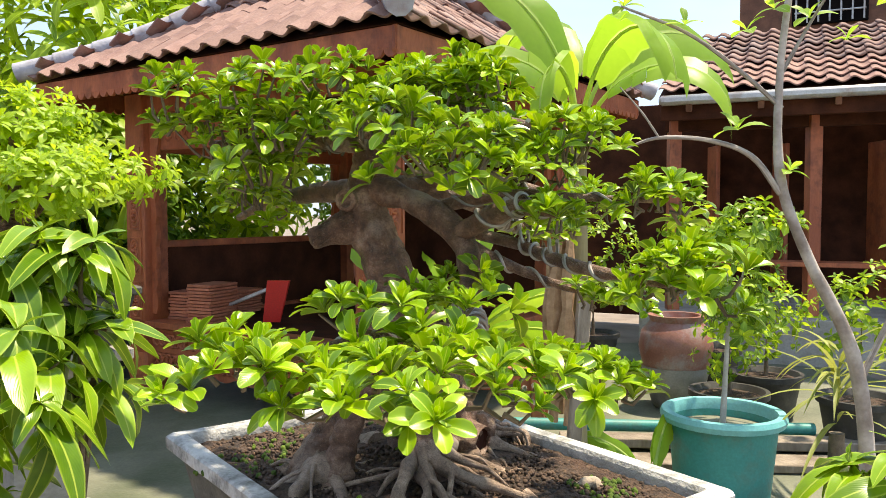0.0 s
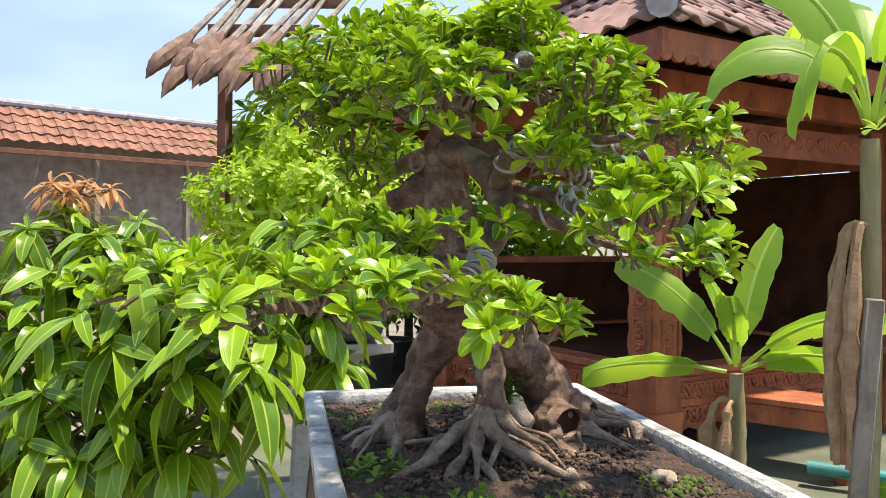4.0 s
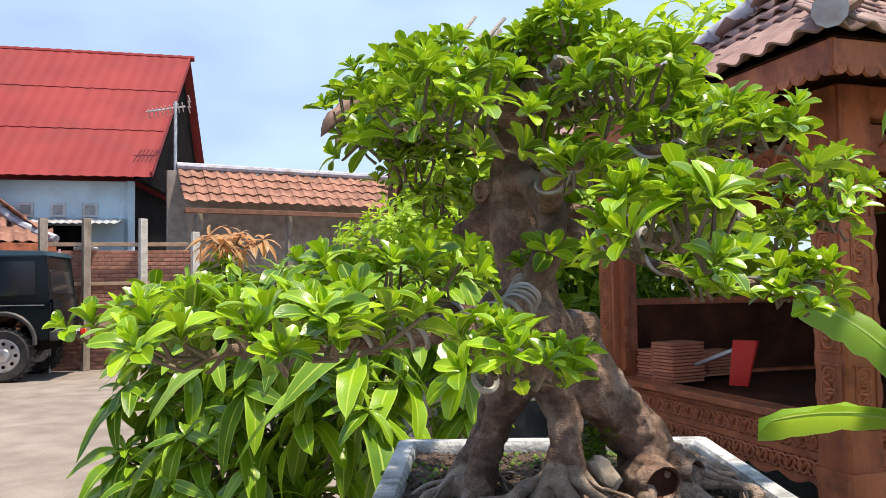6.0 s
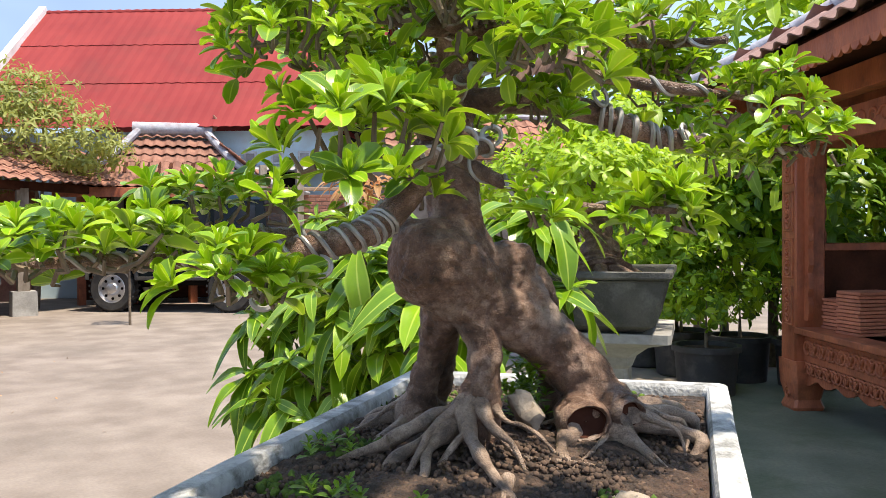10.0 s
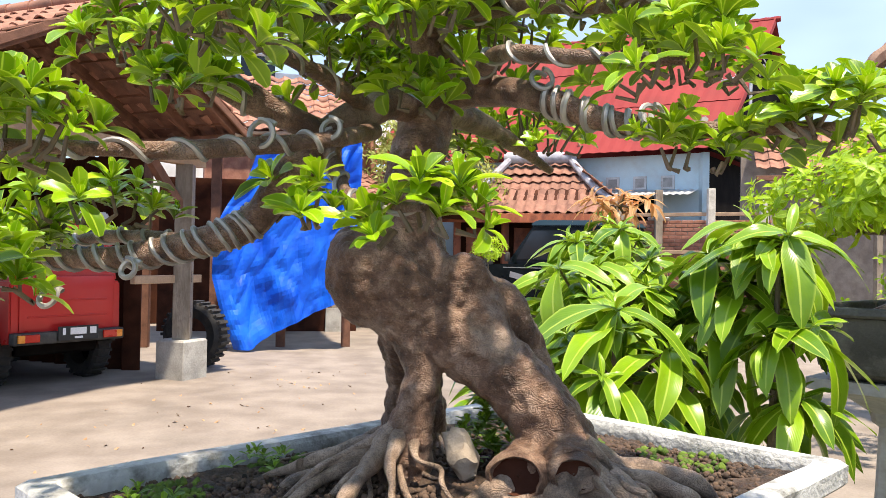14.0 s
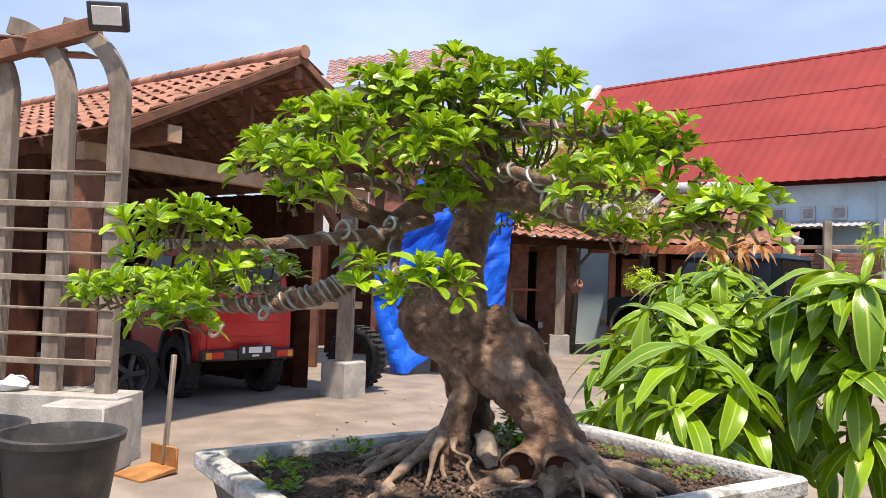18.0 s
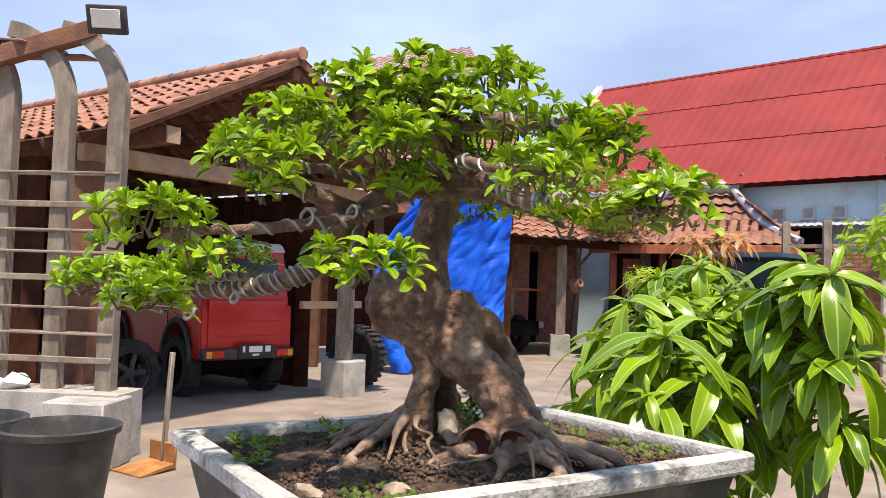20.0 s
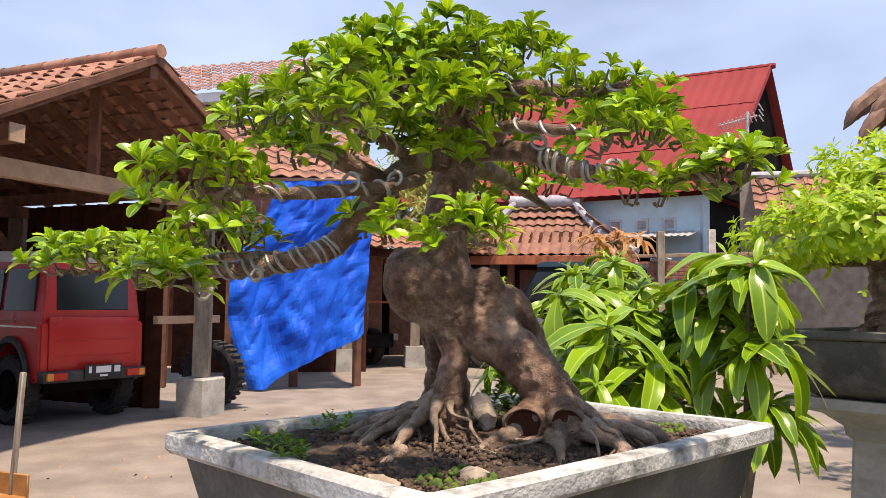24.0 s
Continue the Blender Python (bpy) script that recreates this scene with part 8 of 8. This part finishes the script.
# ---- roof of split palm stalks ----
pr = thing("palm_stalk_roof", "rustic shelter roof of grey palm stalks with brown pointed sheaths", "shelter", Matrix.Identity(4))
Q0, Q1 = Vector((-5.18, 8.62, 3.32)), Vector((-4.05, 9.13, 3.32))
QA = (Q1 - Q0).normalized()
QU = (Vector((-QA.y, QA.x, 0)) * 1.6 + QA * 0.75 + Vector((0, 0, 1.75)))
rng = random.Random(8)
for i in range(12):
    p = Q0.lerp(Q1, i / 11) + Vector((rng.uniform(-0.05, 0.05), 0, rng.uniform(-0.1, 0.1)))
    up = QU * rng.uniform(0.62, 0.85) + QA * rng.uniform(-0.15, 0.15)
    bm = bmesh.new()
    limb(bm, [(*(p + up * 0.12), 0.05), (*(p + up * 0.5), 0.035), (*(p + up), 0.022)], n=4, sides=7)
    st = part("stalk", bm, M_STALK, pr)
    bm = bmesh.new()
    tip = p - QU.normalized() * rng.uniform(0.25, 0.5) + Vector((rng.uniform(-0.1, 0.1), -0.1, -0.12))
    limb(bm, [(*tip, 0.004), (*(tip.lerp(p, 0.45) + Vector((0, 0, 0.05))), 0.085), (*(p + up * 0.06), 0.10), (*(p + up * 0.26), 0.04)], n=5, sides=8, wob=0.3)
    part("sheath", bm, M_SHEATH, st, "brown pointed leaf sheath")
for u in (0.15, 0.85):
    part("post", beam(Q0.lerp(Q1, u) + QU * 0.3 - Vector((0, 0, 3.84)), Q0.lerp(Q1, u) + QU * 0.3, 0.12, 0.12), M_WOOD, pr)
part("purlin", beam(Q0 + QU * 0.3 - Vector((0, 0, 0.06)), Q1 + QU * 0.3 - Vector((0, 0, 0.06)), 0.1, 0.12), M_WOOD, pr)
part("purlin", beam(Q0 + QU * 0.55 - Vector((0, 0, 0.06)), Q1 + QU * 0.55 - Vector((0, 0, 0.06)), 0.1, 0.12), M_WOOD, pr)

# ---- arched timber trellis, tubs, dustpan ----
tr = thing("arched_trellis", "grey timber trellis with curved tops on a low cement wall", "trellis", Matrix.Identity(4))
X0 = Vector((-4.03, -0.92, 0))
XA = Vector((0.02, 1.0, 0)).normalized()
XN = Vector((1.0, -0.02, 0))
WALLTOP = 0.52
for u, lean in ((0.15, 0), (0.75, 0), (1.22, 0), (1.66, 0)):
    b = X0 + XA * u
    bm = bmesh.new()
    pts = [b + Vector((0, 0, WALLTOP))] + [b + Vector((0, 0, 1.2)), b + Vector((0, 0, 2.2)), b + Vector((0, 0, 2.75))]
    for t in np.linspace(0.15, 1.45, 7):
        pts.append(b + Vector((0, 0, 2.75)) + (-XA * (1 - math.cos(t)) * 0.55 + Vector((0, 0, 1)) * math.sin(t) * 0.6))
    s = spline([tuple(p) for p in pts], 3)
    rings = []
    for i, q in enumerate(s):
        t = Vector(s[min(i + 1, len(s) - 1)] - s[max(i - 1, 0)]).normalized()
        w = t.cross(XN).normalized()
        q = Vector(q)
        rings.append([q + XN * 0.05 + w * 0.065, q - XN * 0.05 + w * 0.065, q - XN * 0.05 - w * 0.065, q + XN * 0.05 - w * 0.065])
    loft(bm, rings)
    part("arched_post", bm, M_WOOD_G, tr, smooth=False)
for i, z in enumerate((0.75, 0.95, 1.15, 1.38, 1.58, 1.75, 1.95, 2.2)):
    for dx in ((0.06, -0.06) if i % 2 else (0.06,)):
        part("rail", beam(X0 + XN * dx + XA * (0.0 - 1.2) + Vector((0, 0, z)), X0 + XN * dx + XA * 1.72 + Vector((0, 0, z)), 0.018, 0.022 if i % 3 else 0.05), M_WOOD_G, tr)
for k in range(7):
    z0 = 3.05 + 0.05 * k
    a = X0 + XA * (1.35 - 0.2 * k) + XN * (0.1 * (k % 3 - 1)) + Vector((0, 0, 3.15 + 0.03 * k))
    b = a - XA * rng.uniform(0.7, 1.1) + XN * rng.uniform(-0.4, 0.5) + Vector((0, 0, rng.uniform(-0.45, 0.35)))
    part("roof_slat", beam(a, b, 0.16, 0.02), M_WOOD_G if k % 2 else M_SHEATH, tr)
part("brace", beam(X0 + XA * 1.45 + Vector((0, 0, 3.35)), X0 - XA * 0.4 + XN * 0.2 + Vector((0, 0, 2.75)), 0.12, 0.14), M_WOOD, tr)
fl = thing("floodlight", "black floodlight with a pale lens on the trellis top", "floodlight", look(tuple(X0 + XA * 1.60 + XN * 0.14 + Vector((0, 0, 3.38))), tuple(X0 + XA * 2.0 + XN * 3 + Vector((0, 0, 2.2)))))
part("housing", boxbm((0.30, 0.22, 0.06), pose(0, 0, 0), 0.012, 2), M_BPLAS, fl)
part("lens", boxbm((0.22, 0.14, 0.01), pose(0, 0.01, -0.034), 0.004), M_LAMP_W, fl)
part("bracket", boxbm((0.05, 0.04, 0.14), pose(0, 0, 0.09), 0.004), M_BPLAS, fl)
lwall = tagged(part("low_wall", beam(X0 - XA * 1.3 + Vector((0, 0, WALLTOP / 2)), X0 + XA * 1.86 + Vector((0, 0, WALLTOP / 2)), 0.42, WALLTOP), M_CEM), "low grey cement planter wall under the trellis", "wall", kind="structure")
tagged(part("plinth_block", boxbm((0.46, 0.46, 0.5), pose(X0.x + 0.32, X0.y + 1.68, 0.25), 0.012), M_CEM), "grey cement block at the trellis foot", "block")
# bags and litter on the wall
for k, (u, c) in enumerate(((0.45, M_WHITE), (0.62, M_BPLAS), (0.95, M_WHITE))):
    bm = bmesh.new()
    bmesh.ops.create_icosphere(bm, subdivisions=2, radius=1)
    for v in bm.verts:
        v.co = Vector((v.co.x * 0.14, v.co.y * 0.12, v.co.z * 0.06)) + noise.noise_vector(v.co * 2 + Vector((k, 0, 0))) * 0.05
    ob = part("plastic_bag", bm, c)
    ob.location = X0 + XA * u + XN * 0.08 + Vector((0, 0, WALLTOP + 0.045))
    tagged(ob, "crumpled plastic bag lying on the low wall", "bag")
TUB = [(0.19, 0), (0.20, 0.02), (0.255, 0.40), (0.275, 0.40), (0.28, 0.43), (0.255, 0.435), (0.24, 0.40), (0.19, 0.06), (0.01, 0.05)]
for x, y in ((-1.64, 1.72), (-1.72, 1.20)):
    vessel("plastic_tub", pose(x, y, 0.28), TUB, M_BPLAS, "grey-black plastic tub standing on a block", "tub", M_DAMP, 0.34, 0.228)
    tagged(part("cement_block", boxbm((0.5, 0.44, 0.28), pose(x, y, 0.14), 0.012), M_CEM), "rough cement block under a plastic tub", "block")
dp = thing("dustpan", "orange-brown dustpan with an upright wooden handle", "dustpan", pose(-3.69, 1.22, 0, 0, 0, 60))
bm = bmesh.new()
loft(bm, [[(-0.17, -0.16, 0.0), (0.17, -0.16, 0.0), (0.17, -0.16, 0.012), (-0.17, -0.16, 0.012)], [(-0.15, 0.14, 0.02), (0.15, 0.14, 0.02), (0.15, 0.14, 0.05), (-0.15, 0.14, 0.05)]])
box(bm, (0.3, 0.02, 0.18), pose(0, 0.15, 0.10), 0.004)
part("pan", bm, mat("rusty_pan", (0.26, 0.11, 0.03), (0.42, 0.20, 0.06), scale=9, rough=0.7, bump=0.2), dp)
part("handle", beam((0, 0.15, 0.05), (0.02, 0.18, 0.85), 0.035, 0.035), M_WOOD_G, dp)

# ---- trees of the yard and garden ----
tree("yard_tree", "feathery olive-green tree behind the parked car", (-15.9, 5.4, 0), (-15.8, 5.5, 1.9), [((-15.6, 5.6, 3.4), (1.4, 1.3, 0.9), 260), ((-16.1, 4.6, 3.2), (1.3, 1.2, 0.9), 220), ((-15.9, 5.2, 4.2), (1.1, 1.1, 0.6), 150), ((-15.3, 6.3, 3.1), (0.9, 0.9, 0.5), 110)], FEATH, 71, 1.9, 0.09)
tree("sapling", "small yard sapling with a round tuft of yellow-green leaves", (-11.85, 6.17, 0), (-11.85, 6.17, 1.3), [((-11.85, 6.17, 1.6), (0.32, 0.32, 0.2), 50)], [leaf_mesh("sapling_leaf", 0.13, 0.035, [M_BUSH_L], rows=3, cols=1, curl=0.4)], 72, 1.0, 0.022, "sapling")
for k, (x, y, h, r, n, pr_, lab) in enumerate((
    (-3.9, 9.6, 2.2, 1.1, 230, MED, "dark leafy garden tree behind the pots"), (-2.9, 10.6, 2.3, 1.0, 200, DARK, "dark leafy garden tree behind the pots"), (-4.4, 11.2, 2.6, 1.3, 220, DARK, "dark leafy garden tree behind the pots"),
    (-5.6, 12.3, 2.4, 1.3, 180, MED, "broad green garden tree"), (-3.0, 12.0, 2.8, 1.3, 200, MED, "broad green garden tree"), (-2.3, 11.9, 4.8, 1.2, 190, LONG, "tall garden tree with long upright leaves"),
    (-3.4, 10.6, 4.4, 1.1, 170, LONG, "tall garden tree with long upright leaves"), (-4.6, 9.9, 3.2, 0.9, 110, LONG, "tall garden tree with long upright leaves"), (1.0, 13.5, 3.4, 1.4, 160, MED, "broad green garden tree"), (-0.7, 12.9, 3.4, 1.3, 260, DARK, "dark leafy garden tree behind the gazebo"))):
    tree("garden_tree", lab, (x, y, 0), (x, y, h * 0.45), [((x, y, h * 0.72), (r, r, h * 0.30), n), ((x + 0.3, y - 0.3, h * 0.42), (r * 0.8, r * 0.8, h * 0.22), n // 2)], pr_, 80 + k, 1.5, 0.06)
tree("hedge_shrub", "bright leafy shrub beside the bonsai stands", (-3.5, 8.0, 0), (-3.5, 8.0, 0.6), [((-3.5, 8.0, 1.35), (0.7, 0.65, 0.5), 150), ((-3.1, 8.2, 1.75), (0.5, 0.5, 0.3), 80), ((-3.8, 7.8, 0.9), (0.6, 0.6, 0.4), 90)], MED, 95, 0.9, 0.04, "shrub")
for k, (x, y) in enumerate(((-3.1, 9.55), (-2.55, 9.75), (-3.7, 9.45), (-2.9, 8.75), (-4.3, 9.6))):
    vessel("planter", pose(x, y, 0), [(0.22, 0), (0.24, 0.02), (0.27, 0.4), (0.295, 0.4), (0.295, 0.45), (0.26, 0.45), (0.24, 0.38), (0.01, 0.38)], M_BPLAS, "black plastic planter holding a bushy plant", "planter", M_SOIL, 0.41, 0.25)
    tree("shrub", "bushy light-green plant in a black planter", (x, y, 0.4), (x, y, 0.6), [((x, y, 0.85), (0.3, 0.3, 0.28), 55)], MED if k % 2 else SMALL_L, 120 + k, 1.0 if k % 2 else 1.6, 0.02, "shrub")
# trees and roofs far behind
for k, (x, y, h, r) in enumerate(((-30, 34, 4.2, 2.6), (-24, 38, 4.5, 2.4), (-14, 42, 4.6, 2.8), (4, 30, 6, 3), (10, 26, 6, 3), (-40, 10, 6, 3.5), (-42, -6, 6, 3.5))):
    tree("far_tree", "distant hazy green tree beyond the roofs", (x, y, 0), (x, y, h * 0.5), [((x, y, h * 0.72), (r, r, h * 0.3), 130)], MED, 140 + k, 4.0, 0.2)

# dry leaves blown over the yard
rng = random.Random(41)
dry = [leaf_mesh("fallen_leaf", 0.07, 0.03, [M_DRY], rows=3, cols=1, curl=0.5), leaf_mesh("fallen_leaf_b", 0.05, 0.025, [M_DRY], rows=3, cols=1, curl=0.9)]
pl = []
for k in range(90):
    p = Vector((-4.2, 1.9, 0)).lerp(Vector((-8.5, 3.4, 0)), rng.random()) + Vector((rng.gauss(0, 0.6), rng.gauss(0, 0.7), 0.012))
    a = rng.random() * 6.28
    pl.append((rng.choice(dry), aim(p, (math.cos(a), math.sin(a), 0.1), (0, 0, 1)) @ Matrix.Scale(rng.uniform(0.5, 1.1), 4)))
tagged(join_copies("fallen_leaves", pl), "dry brown leaves scattered over the concrete yard", "leaves", kind="stuff")
